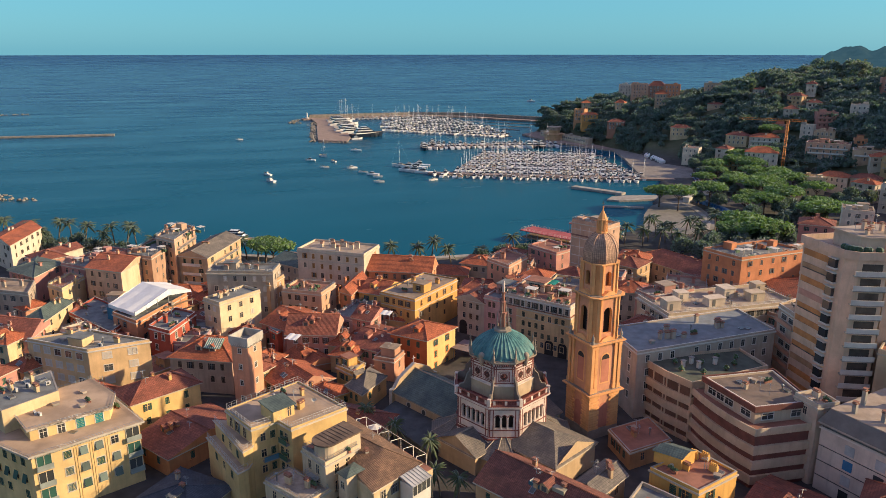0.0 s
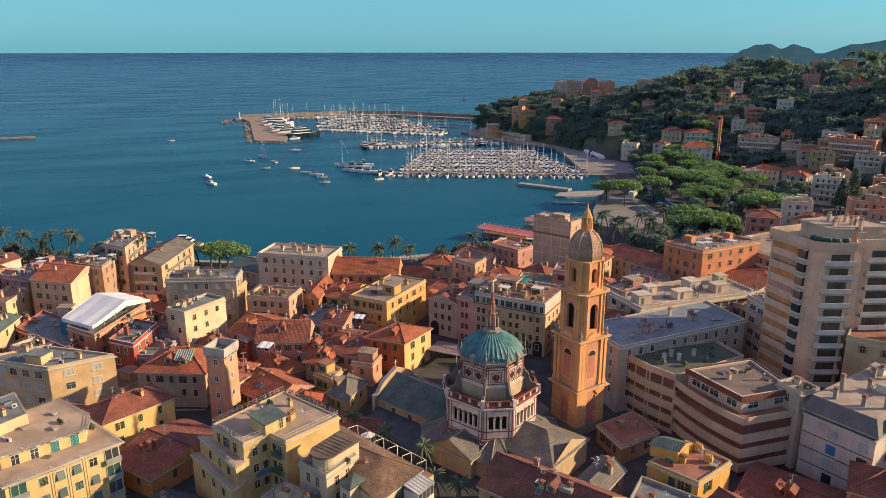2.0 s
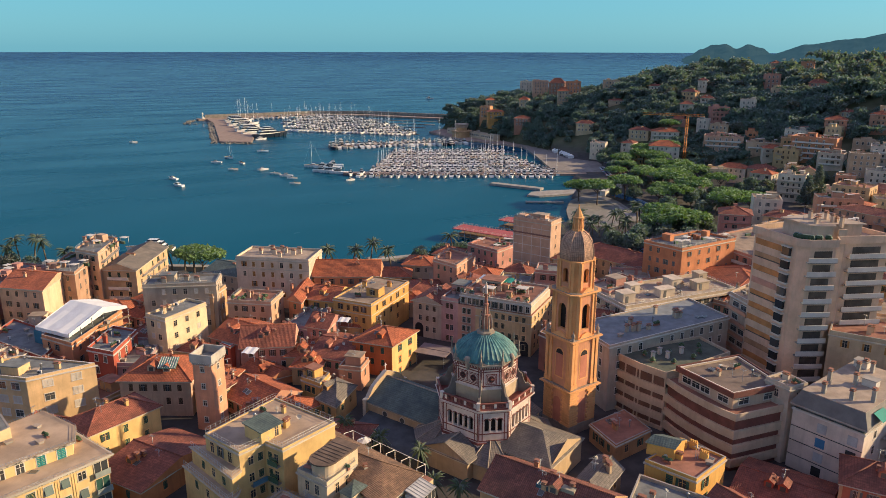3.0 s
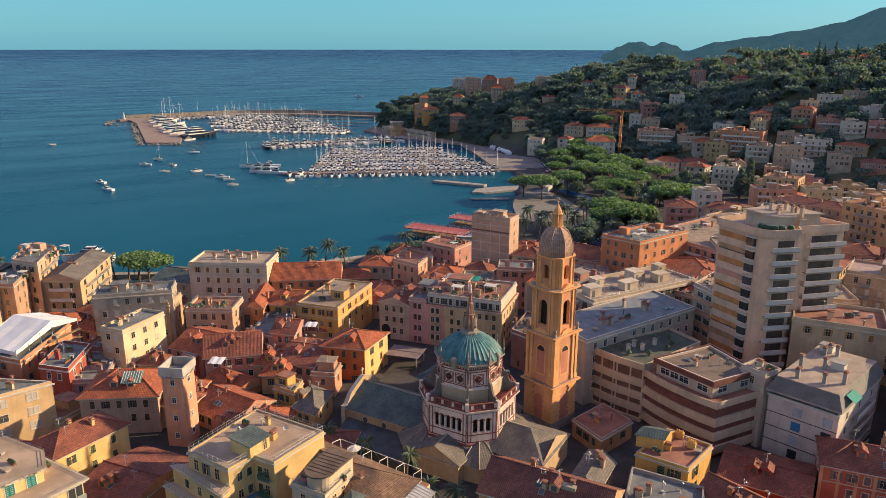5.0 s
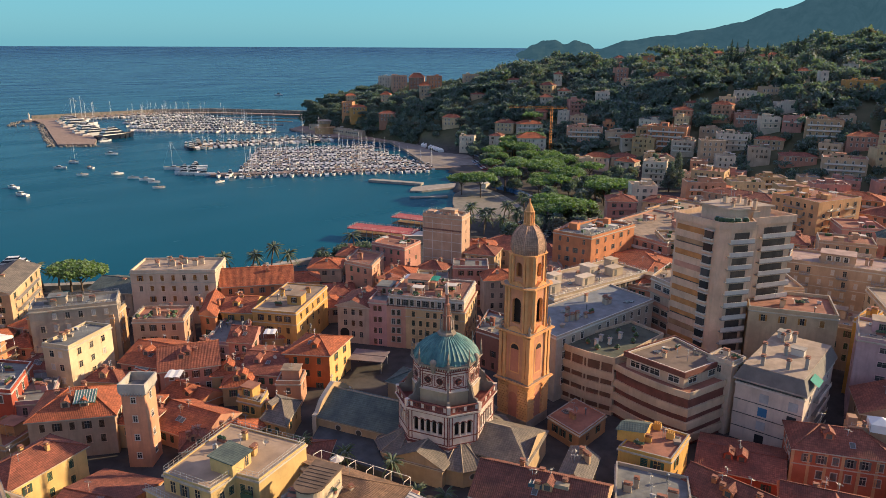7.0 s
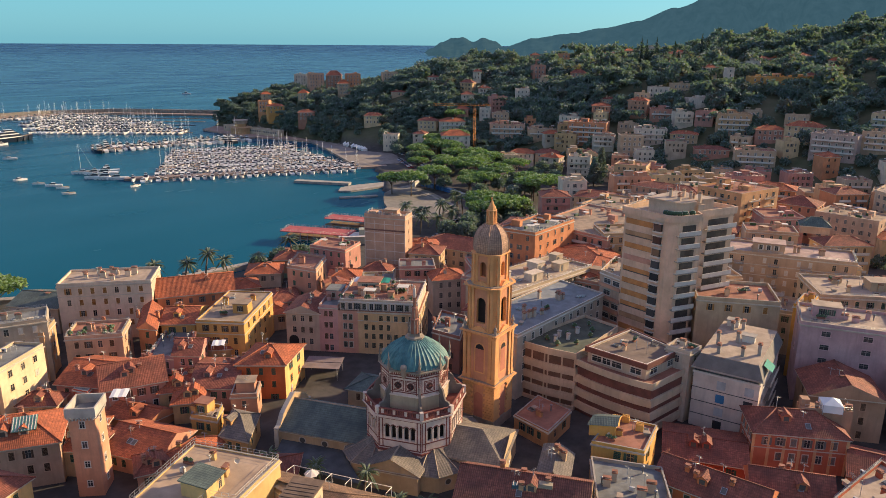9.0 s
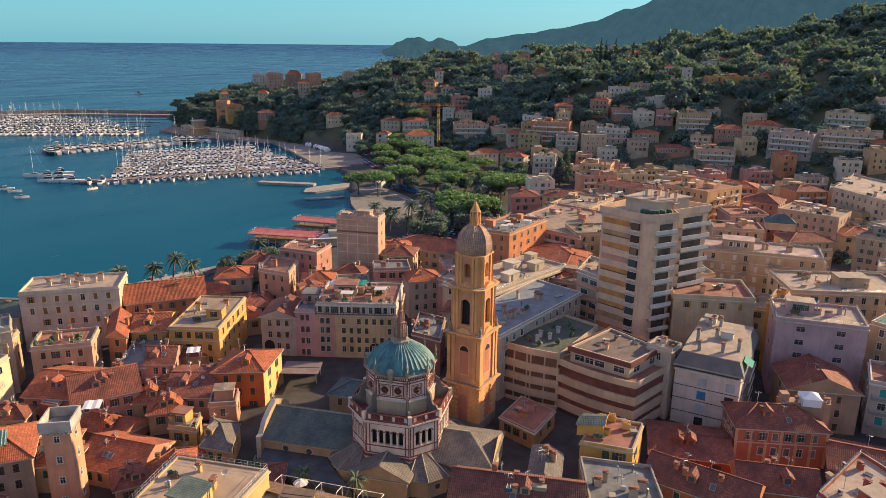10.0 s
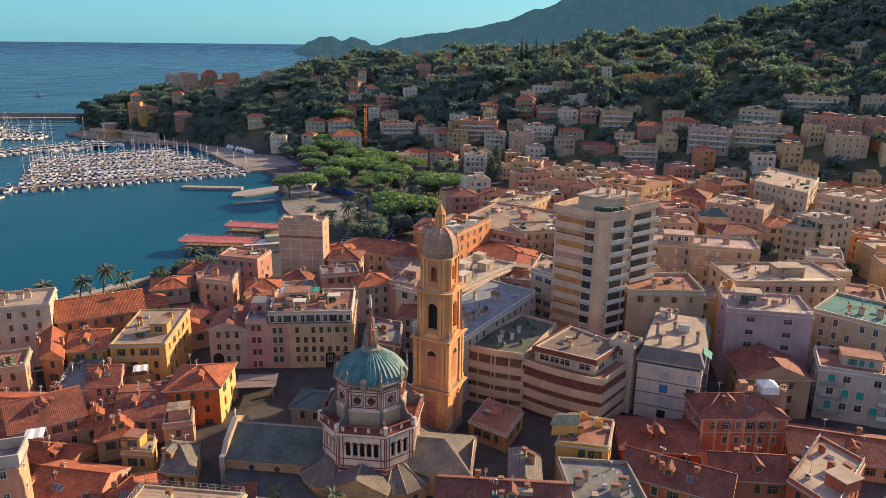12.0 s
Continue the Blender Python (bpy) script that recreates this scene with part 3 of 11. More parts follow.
def house(label, poly, top, base=1.2, wall=CREAM, roof="flat", cover=None, rise=2.6, over=0.55, shutter=GREEN, fh=3.25, gap=3.4, sides=(0, 1, 3), kinds=("shut", "open", "shut", "plain"),
          win=(0.95, 1.65), chimneys=2, aerials=1, parapet=0.7, name="house", cornice=True, rows=4, surround=None, bands=0, rails=False, box=None, category="house", group="town houses", dishes=0, balconies=(), flanks=(), flank_gap=1.6):
    """flanks: (side, colour) of walls given another colour, on some to show them sunlit."""
    at, yaw, q = local_poly(poly, base)
    h = top - base
    e = thing(name, label, category, at, yaw, group)
    w = MB()
    away = math.hypot(at[0] + 15, at[1] - 25)
    if away > 235.0:
        aerials, chimneys, cornice = 0, 0, cornice and away < 300.0
    w.prism(q, -1.0 if base < 4 else -7.0, h, 0, 1)
    for k, (i, col) in enumerate(flanks):
        w.m[i] = 2 + k
    w.out("wall", [plaster(wall), cover or FLAT] + [plaster(col) for i, col in flanks], e)
    if cornice:
        MB().prism(grown(q, 0.22), h - 0.42, h - 0.12).out("cornice", [surround or TRIM], e)
        for k in range(1, bands + 1):
            if h - k * fh > 3:
                MB().prism(grown(q, 0.08), h - k * fh - 0.1, h - k * fh + 0.12).out("string_course", [surround or TRIM], e)
    flat = roof == "flat"
    if flat and parapet:
        g, n, k = grown(q, -0.3), len(q), MB()
        for i in range(n):
            a, b, c, d = q[i], q[(i + 1) % n], g[(i + 1) % n], g[i]
            k.face([(*a, h + 0.004), (*b, h + 0.004), (*b, h + parapet), (*a, h + parapet)], 0)
            k.face([(*c, h + 0.004), (*d, h + 0.004), (*d, h + parapet), (*c, h + parapet)], 0)
            k.face([(*a, h + parapet), (*b, h + parapet), (*c, h + parapet), (*d, h + parapet)], 1)
        k.out("parapet", [plaster(wall), surround or CONCRETE], e)
    r = random.Random(int(abs(at[0] * 31 + at[1] * 17)))
    xs, ys = [p[0] for p in q], [p[1] for p in q]
    x0, x1, y0, y1 = min(xs), max(xs), min(ys), max(ys)
    inside = lambda m=0.22: (x0 + (x1 - x0) * r.uniform(m, 1 - m), y0 + (y1 - y0) * r.uniform(m, 1 - m))
    if flat:
        o = MB().prism(grown(q, -0.31), h + 0.004, h + 0.05, 0).out("roof", [cover or FLAT], e)
        for k in range(chimneys):
            x, y = inside()
            chimney(o, x, y, h + 0.05, r.uniform(1.0, 2.0), plaster(wall), w=r.uniform(0.7, 1.6))
        if away < 215.0 and (x1 - x0) > 6 and (y1 - y0) > 5:
            for k in range(3 if (x1 - x0) * (y1 - y0) < 150 else 7):
                x, y = inside(0.14)
                roof_clutter(o, r, x, y, h + 0.05)
        if rails:
            railing(o, grown(q, -0.15), h + parapet, 0.6, closed=True)
        if box:
            bx, by, bw, bd, bh = box
            cx, cy = x0 + (x1 - x0) * bx, y0 + (y1 - y0) * by
            m = MB().box((cx, cy, h + 0.05), (bw, bd, bh), 0, 0).box((cx, cy, h + bh + 0.05), (bw + 0.5, bd + 0.5, 0.18), 0, 1)
            pb = m.out("penthouse", [plaster(wall), cover or FLAT], o)
            windows_on(pb, (cx - bw / 2, cy - bd / 2), (cx + bw / 2, cy - bd / 2), h + bh, h, gap=2.4, first=1.2, h=1.4, w=0.9, shutter=shutter)
    else:
        o = roof_on(roof, q, h, rise, over).out("roof", [cover or TERRA, plaster(wall), TRIM], e)
        for k in range(chimneys):
            x, y = inside(0.25)
            chimney(o, x, y, h + rise * 0.45, r.uniform(1.0, 1.7), plaster(wall))
        if away < 205.0 and not roof.endswith("_x") and roof != "shed":
            ym = (y0 + y1) / 2
            for k in range(2):
                s = r.uniform(0.35, 0.6)
                y = y0 - over + (ym - y0 + over) * s
                slope_item(o, r, x0 + (x1 - x0) * r.uniform(0.35, 0.65), y, h + rise * s, math.atan2(rise, ym - y0 + over), plaster(wall), cover or TERRA)
    for k in range(aerials + (1 if aerials and away < 195.0 else 0)):
        x, y = inside(0.3)
        antenna(o, x, y, h + (rise * 0.5 if not flat else 0.05), r.uniform(2, 3.4))
    for k in range(dishes):
        x, y = inside(0.2)
        dish(o, x, y, h + (rise * 0.5 if not flat else 0.05))
    if away > 235.0:
        small = MB()
        area = (x1 - x0) * (y1 - y0)
        for k in range(2 if not flat else max(2, min(14, int(area / 26)))):
            x, y = inside(0.12 if flat else 0.3)
            z = h + (0.05 if flat else rise * 0.4)
            kind = r.random()
            if kind < 0.45 or not flat:
                bw, bh = r.uniform(0.6, 1.5), r.uniform(0.9, 1.9)
                small.box((x, y, z - 0.3), (bw, 0.7, bh + 0.3), 0, 0).box((x, y, z + bh), (bw + 0.3, 1.0, 0.15), 0, 1)
            elif kind < 0.6:
                small.box((x, y, z), (r.uniform(2.0, 3.6), r.uniform(1.8, 3.0), r.uniform(1.6, 2.4)), 0, 0)
            elif kind < 0.8:
                small.box((x, y, z), (r.uniform(1.0, 2.6), 0.6, 0.9), r.choice((0, 90)), 2)
            else:
                small.box((x, y, z + 1.9), (r.uniform(1.8, 3.2), 2.2, 0.12), 0, 3).box((x - 0.8, y - 0.9, z), (0.1, 0.1, 1.9), 0, 3).box((x + 0.8, y + 0.9, z), (0.1, 0.1, 1.9), 0, 3)
        tagged(small.out("roof_clutter", [plaster(wall), TERRACE, PLANT, WHITE], o), kind="stuff")
    n = len(q)
    far = MB() if away > FAR_FROM else None
    frames = plaster(tuple(min(0.75, c * 1.15) for c in wall))
    for i in sides:
        if i < n:
            windows_on(e, q[i], q[(i + 1) % n], h, 0.0, fh, gap if i == 0 else gap * flank_gap, *win, shutter, surround or frames, kinds, rows=rows, far=far, split=away < 146.0)
    if far is not None and far.f:
        tagged(far.out("glazing", [GLASS, surround or frames, shutter, SASH], e), kind="stuff")
    for side, s0, s1, lo, hi, solid in balconies:
        a, b = q[side], q[(side + 1) % n]
        z = h - fh
        r2 = 0
        while z > 2.0 and r2 < hi:
            if r2 >= lo:
                balcony(e, a, b, s0, s1, z, 1.1, solid)
            z -= fh
            r2 += 1
    return e


# ---- sea, land, hills ----
def smooth(x):
    x = min(1.0, max(0.0, x))
    return x * x * (3 - 2 * x)


def hill(x, y):
    """Height of the wooded hills over the town's level."""
    d = x - (362.0 - 0.30 * max(0.0, y - 350.0))
    if d <= 0:
        return 0.0
    h = 72.0 * (1.0 - math.exp(-((d / 140.0) ** 1.4)))
    h += 52.0 * smooth((d - 150.0) / 350.0) * smooth((260.0 - y) / 260.0)
    h += 24.0 * smooth((d - 230.0) / 220.0) * smooth((430.0 - y) / 260.0)
    h *= 1.0 - 0.45 * smooth((y - 500.0) / 150.0)
    h *= 1.0 - smooth((x - 470.0 - 0.5 * max(0.0, 640.0 - y)) / 130.0) * smooth((y - 430.0) / 100.0)
    return h * (1.0 + 0.10 * noise.noise(Vector((x * 0.011, y * 0.011, 3.1))))


def land(x, y):
    """Whether the point is on land: the shore of the bay, from the west to the headland."""
    if y < 232:
        return True
    if y > 400 and x < 352:
        return x > min(352.0, 300.0 + (y - 400.0) * 0.5)
    if x < 62:
        return y < 296 + (20 - x) * 0.62
    if x < 135:
        return y < 270 - (x - 62) * 0.12
    if x < 205:
        return y < 262 + (x - 135) * 0.36
    if x < 238:
        return y < 287 + (x - 205) * 1.2
    if x < 300:
        return y < 327 + (x - 238) * 1.25
    return y < 690 - max(0, x - 440) * 0.6


def ground_height(x, y):
    return 1.2 + hill(x, y) if land(x, y) else -4.0


def build_land():
    xs = list(np.arange(-400, 0, 20)) + list(np.arange(0, 360, 5)) + list(np.arange(360, 1100, 10))
    ys = list(np.arange(-250, 200, 15)) + list(np.arange(200, 760, 5))
    v = [(float(x), float(y), ground_height(x, y)) for y in ys for x in xs]
    n = len(xs)
    f = [(j * n + i, j * n + i + 1, (j + 1) * n + i + 1, (j + 1) * n + i) for j in range(len(ys) - 1) for i in range(n - 1)]
    me = bpy.data.meshes.new("ground")
    me.from_pydata(v, [], f)
    me.polygons.foreach_set("use_smooth", [True] * len(f))
    m, t, b = tree_of("town_ground")
    pos = node(t, "ShaderNodeNewGeometry").outputs["Position"]
    sep = node(t, "ShaderNodeSeparateXYZ")
    t.links.new(pos, sep.inputs[0])
    c = blend(t, ramp_of(t, noise_at(t, 0.25, 5.0, pos), 0, 1, 0.35, 0.65), (0.040, 0.038, 0.036), (0.078, 0.072, 0.067))
    wild = blend(t, ramp_of(t, noise_at(t, 0.06, 6.0, pos), 0, 1, 0.35, 0.65), (0.06, 0.075, 0.032), (0.11, 0.11, 0.06))
    c = blend(t, ramp_of(t, sep.outputs[2], 0.0, 1.0, 3.0, 9.0), c, wild)
    t.links.new(c, b.inputs["Base Color"])
    b.inputs["Roughness"].default_value = 0.95
    me.materials.append(m)
    ob = new("ground", me)
    tagged(ob, "grey paved town ground rising to wooded hills", "ground", kind="structure")


build_land()

sea_b = MB()
ring = [0, 300, 700, 1300, 2200, 3200, 4000, 4400, 4700, 4780]
rise_far = [0, 0, 0, 0, 0, 0, 5, 21, 47, 54]
sea_v, sea_f = [], []
SEG = 96
for r, z in zip(ring, rise_far):
    for k in range(SEG):
        a = 2 * math.pi * k / SEG
        sea_v.append((r * math.cos(a), r * math.sin(a), z))
for j in range(len(ring) - 1):
    for k in range(SEG):
        k2 = (k + 1) % SEG
        sea_f.append((j * SEG + k, (j + 1) * SEG + k, (j + 1) * SEG + k2, j * SEG + k2))
sea_me = bpy.data.meshes.new("sea")
sea_me.from_pydata(sea_v, [], sea_f)
sea_me.polygons.foreach_set("use_smooth", [True] * len(sea_f))
sea_me.materials.append(water())
tagged(new("sea", sea_me), "calm deep blue sea reaching the horizon", "water", kind="structure")


# far mountains across the water: distance haze put in as bluish emission
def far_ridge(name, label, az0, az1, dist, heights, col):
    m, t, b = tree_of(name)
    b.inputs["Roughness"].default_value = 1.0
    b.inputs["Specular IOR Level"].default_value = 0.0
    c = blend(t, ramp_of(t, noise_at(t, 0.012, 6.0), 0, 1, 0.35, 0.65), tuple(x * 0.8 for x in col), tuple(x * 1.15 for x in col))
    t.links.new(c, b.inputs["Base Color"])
    # this emission lays the haze of distance over the slopes
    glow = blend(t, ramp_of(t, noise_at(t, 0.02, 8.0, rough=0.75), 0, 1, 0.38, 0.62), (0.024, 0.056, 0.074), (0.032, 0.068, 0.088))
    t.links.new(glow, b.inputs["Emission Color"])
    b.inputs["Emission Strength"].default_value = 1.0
    n, rows = 420, 14
    v, f = [], []
    for i in range(n + 1):
        s = i / n
        a = radians(az0 + (az1 - az0) * s)
        k = s * (len(heights) - 1)
        j = min(len(heights) - 2, int(k))
        h = heights[j] + (heights[j + 1] - heights[j]) * smooth(k - j)
        span = abs(az1 - az0) * s
        h += 0.04 * h * noise.noise(Vector((span * 0.6, 1.3, 0))) + 3.0 * noise.noise(Vector((span * 2.4, 4.3, 0))) + 1.6 * noise.noise(Vector((span * 7.0, 4.3, 0)))
        for q in range(rows + 1):
            u = q / rows
            z = -2 + (h + 2) * u ** 1.25
            spur = abs(noise.noise(Vector((span * 0.45 + u * 0.5, u * 1.2, 7.0)))) * 420 + abs(noise.noise(Vector((span * 1.5, u * 3, 2.0)))) * 130
            r = dist - 600 * (1 - u) + spur * (1 - u * 0.75)
            v.append((r * math.cos(a), r * math.sin(a), z))
    for i in range(n):
        for k in range(rows):
            f.append((i * (rows + 1) + k, i * (rows + 1) + k + 1, (i + 1) * (rows + 1) + k + 1, (i + 1) * (rows + 1) + k))
    me = bpy.data.meshes.new(name)
    me.from_pydata(v, [], f)
    me.polygons.foreach_set("use_smooth", [True] * len(f))
    me.materials.append(m)
    tagged(new(name, me), label, "backdrop", kind="structure")


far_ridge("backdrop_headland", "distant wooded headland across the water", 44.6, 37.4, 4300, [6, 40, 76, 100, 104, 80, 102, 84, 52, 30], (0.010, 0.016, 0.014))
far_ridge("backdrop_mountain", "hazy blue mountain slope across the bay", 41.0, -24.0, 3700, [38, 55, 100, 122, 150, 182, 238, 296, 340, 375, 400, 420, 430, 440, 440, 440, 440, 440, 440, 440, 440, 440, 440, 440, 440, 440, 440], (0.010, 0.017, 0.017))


# ---- church and bell tower ----
OCHREW, PINKP, STRIPE = plaster((0.76, 0.42, 0.185)), plaster((0.62, 0.315, 0.19)), surface("dark_red_stripe", (0.20, 0.06, 0.05))
MARBLE = surface("weathered_white_marble", (0.70, 0.58, 0.50), 0.6, 0.1, 0.28)
STONE = surface("old_stone", (0.34, 0.28, 0.22), 0.9, 0.15, 0.35)
DARKSTONE = surface("weathered_dark_stone", (0.22, 0.18, 0.15), 0.9, 0.15, 0.35)
# near-black that paints the shade inside openings
DARK = surface("deep_shadowed_interior", (0.03, 0.025, 0.022), 0.9)
BRICKRED = surface("red_balustrade_stone", (0.26, 0.09, 0.07), 0.8)


def copper():
    m, t, b = tree_of("green_copper")
    geo = node(t, "ShaderNodeNewGeometry").outputs["Position"]
    mp = node(t, "ShaderNodeMapping")
    mp.inputs["Scale"].default_value = (1, 1, 0.2)
    t.links.new(geo, mp.inputs["Vector"])
    a = noise_at(t, 0.9, 6.0, mp.outputs[0])
    c = blend(t, ramp_of(t, a, 0, 1, 0.35, 0.65), (0.03, 0.11, 0.12), (0.085, 0.225, 0.215))
    c = blend(t, ramp_of(t, noise_at(t, 2.5, 4.0), 0, 0.6, 0.55, 0.75), c, (0.05, 0.09, 0.08))
    t.links.new(c, b.inputs["Base Color"])
    b.inputs["Roughness"].default_value = 0.6
    bumped(t, b, a, 0.3)
    return m


COPPER = copper()


def arch_wall(mb, a, b, z0, z1, arches, thick=0.5, m=0, reveal=None, seg=8):
    """A wall from a to b with round-arched openings (middle, half width, sill, springing) given along it in metres."""
    dx, dy = b[0] - a[0], b[1] - a[1]
    L = math.hypot(dx, dy)
    ux, uy = dx / L, dy / L
    nx, ny = -uy * thick, ux * thick
    P = lambda s, z, k=0.0: (a[0] + ux * s + nx * k, a[1] + uy * s + ny * k, z)
    rv = m if reveal is None else reveal
    s = 0.0
    for c, hw, zb, zs in arches:
        mb.face([P(s, z0), P(c - hw, z0), P(c - hw, z1), P(s, z1)], m)
        mb.face([P(c - hw, z0), P(c + hw, z0), P(c + hw, zb), P(c - hw, zb)], m)
        arc = [(c - hw * math.cos(math.pi * i / seg), zs + hw * math.sin(math.pi * i / seg)) for i in range(seg + 1)]
        for (sa, za), (sb, zc) in zip(arc, arc[1:]):
            mb.face([P(sa, za), P(sb, zc), P(sb, z1), P(sa, z1)], m)
            mb.face([P(sa, za, 1), P(sb, zc, 1), P(sb, zc), P(sa, za)], rv)
        mb.face([P(c - hw, zb), P(c - hw, zb, 1), P(c - hw, zs, 1), P(c - hw, zs)], rv)
        mb.face([P(c + hw, zb, 1), P(c + hw, zb), P(c + hw, zs), P(c + hw, zs, 1)], rv)
        mb.face([P(c - hw, zb), P(c + hw, zb), P(c + hw, zb, 1), P(c - hw, zb, 1)], rv)
        s = c + hw
    mb.face([P(s, z0), P(L, z0), P(L, z1), P(s, z1)], m)


def arch_panel(mb, a, b, c, hw, zb, zs, out, m, seg=8):
    dx, dy = b[0] - a[0], b[1] - a[1]
    L = math.hypot(dx, dy)
    ux, uy = dx / L, dy / L
    P = lambda s, z: (a[0] + ux * s + uy * out, a[1] + uy * s - ux * out, z)
    mb.face([P(c - hw, zb), P(c + hw, zb)] + [P(c + hw * math.cos(math.pi * i / seg), zs + hw * math.sin(math.pi * i / seg)) for i in range(seg + 1)], m)


def sq(h, ch=0.0):
    if ch <= 0:
        return [(-h, -h), (h, -h), (h, h), (-h, h)]
    return [(-h + ch, -h), (h - ch, -h), (h, -h + ch), (h, h - ch), (h - ch, h), (-h + ch, h), (-h, h - ch), (-h, -h + ch)]


def bell_tower():
    e = thing("bell_tower", "tall ochre and pink baroque bell tower with a scaled cupola", "bell tower", (80.8, 127.1, 1.2), 8.0)
    # foot, rusticated
    b = MB().prism(sq(4.05), -1.5, 2.2, 0).prism(sq(3.75), 2.2, 10.0, 1)
    b.out("plinth", [STONE, PINKP], e)
    QUOIN = [MB().box((0, 0, 0), (s, s, 0.5)).mesh("quoin", [OCHREW]) for s in (2.75, 2.3)]
    for x in (-1, 1):
        for y in (-1, 1):
            z, k = 2.2, 0
            while z < 9.9:
                s = 2.75 if k % 2 == 0 else 2.3
                child("quoin", QUOIN[k % 2], e, pose(x * (4.02 - s / 2), y * (4.02 - s / 2), z))
                z += 0.6
                k += 1
    for i, (a, c) in enumerate(zip(sq(3.76), sq(3.76)[1:] + sq(3.76)[:1])):
        q = MB()
        arch_panel(q, a, c, 3.76, 1.1, 2.3, 7.0, 0.03, 0)
        q.out("blind_arch", [plaster((0.50, 0.20, 0.14))], e)

    def cornice(z, h, name="cornice"):
        m = MB()
        for k, (g, t) in enumerate(((0.3, 0.3), (0.6, 0.22), (1.0, 0.28))):
            m.prism(sq(h + g), z, z + t, 0)
            z += t
        m.prism(sq(h + 0.5), z, z + 0.12, 1)
        return m.out(name, [OCHREW, STONE], e)
    cornice(10.0, 3.75)
    # shaft with blind windows
    h = 3.6
    s = MB().prism(sq(h), 10.9, 21.6, 0)
    s.out("shaft", [PINKP], e)
    for i in range(4):
        ca, sa = math.cos(math.pi / 2 * i), math.sin(math.pi / 2 * i)
        rot = lambda x, y: (x * ca - y * sa, x * sa + y * ca)
        for x0, x1, o in ((-3.95, -3.2, 0.42), (-2.95, -2.2, 0.28), (2.2, 2.95, 0.28), (3.2, 3.95, 0.42)):
            p = MB()
            p.prism([rot(x0, -h - o), rot(x1, -h - o), rot(x1, -h + 0.1), rot(x0, -h + 0.1)], 11.0, 20.9, 0)
            p.prism([rot(x0 - 0.1, -h - o - 0.1), rot(x1 + 0.1, -h - o - 0.1), rot(x1 + 0.1, -h), rot(x0 - 0.1, -h)], 20.9, 21.5, 0)
            p.prism([rot(x0 - 0.1, -h - o - 0.1), rot(x1 + 0.1, -h - o - 0.1), rot(x1 + 0.1, -h), rot(x0 - 0.1, -h)], 11.0, 12.0, 0)
            p.out("pilaster", [OCHREW], e)
    for a, c in zip(sq(h), sq(h)[1:] + sq(h)[:1]):
        w = MB()
        arch_panel(w, a, c, h, 1.35, 12.6, 18.3, 0.04, 1)
        arch_panel(w, a, c, h, 1.05, 12.9, 18.3, 0.06, 0)
        arch_panel(w, a, c, h, 1.0, 18.2, 18.3, 0.08, 2)
        w.out("blind_window", [plaster((0.55, 0.23, 0.16)), OCHREW, DARK], e)
    cornice(21.4, 3.6)
    ped = MB()
    for i in range(4):
        ca, sa = math.cos(math.pi / 2 * i), math.sin(math.pi / 2 * i)
        rot = lambda x, y, z: (x * ca - y * sa, x * sa + y * ca, z)
        prof = [(-2.6, 22.3), (-1.9, 22.5), (-1.2, 23.1), (0, 23.5), (1.2, 23.1), (1.9, 22.5), (2.6, 22.3)]
        f = [rot(x, -4.0, z) for x, z in prof]
        g = [rot(x, -3.2, z) for x, z in prof]
        ped.face(f)
        for k in range(len(prof) - 1):
            ped.face([f[k + 1], f[k], g[k], g[k + 1]])
    ped.out("curved_pediment", [OCHREW], e)
    for x in (-1, 1):
        for y in (-1, 1):
            u = MB()
            u.lathe([(0.35, 22.3), (0.35, 22.7), (0.2, 22.9), (0.42, 23.3), (0.3, 23.8), (0.1, 24.0), (0.12, 24.3), (0.0, 24.6)], 8, (x * 3.75, y * 3.75))
            u.out("urn", [STONE], e)

    def belfry(z0, z1, h, ch, ow, sill, spring, name, fill=DARK):
        o = sq(h, ch)
        m = MB()
        for i in range(8):
            a, c = o[i], o[(i + 1) % 8]
            L = math.hypot(c[0] - a[0], c[1] - a[1])
            if i % 2 == 0:
                arch_wall(m, a, c, z0, z1, [(L / 2, ow, sill, spring)], 0.8, 0, 1)
            else:
                m.face([(*a, z0), (*c, z0), (*c, z1), (*a, z1)], 1)
        m.prism(sq(h - 0.8, ch), z0 - 0.1, z0 + 0.15, 2)
        m.out(name, [PINKP, OCHREW, DARK], e)
        # solid core filling the belfry; the near-black one stands in for shade inside
        MB().prism(sq(h - 1.25, ch * 0.6), z0, z1 - 0.2, 0).out("bell_chamber", [fill], e)
        for i in range(8):
            x, y = o[i]
            g = math.atan2(y, x)
            MB().box((x * 1.01, y * 1.01, z0), (0.62, 0.62, z1 - z0), math.degrees(g), 0).out("corner_pier", [OCHREW], e)
        for i in range(0, 8, 2):
            a, c = Vector(o[i]), Vector(o[(i + 1) % 8])
            d = (c - a).normalized()
            for s in (0.62, (c - a).length - 0.62):
                pt = a + d * s
                MB().box((pt.x, pt.y, z0), (0.5, 0.5, z1 - z0 - 0.3), math.degrees(math.atan2(d.y, d.x)), 0).out("pilaster", [OCHREW], e)
    belfry(22.4, 32.0, 3.5, 1.0, 1.1, 24.0, 28.6, "belfry")
    m = MB()
    m.lathe([(0.1, 28.6), (0.35, 28.5), (0.55, 27.9), (0.65, 27.0), (0.9, 26.5), (0.85, 26.4)], 14, m=0)
    m.out("bell", [surface("bronze", (0.12, 0.09, 0.05), 0.45, metal=0.8)], e)
    m = MB()
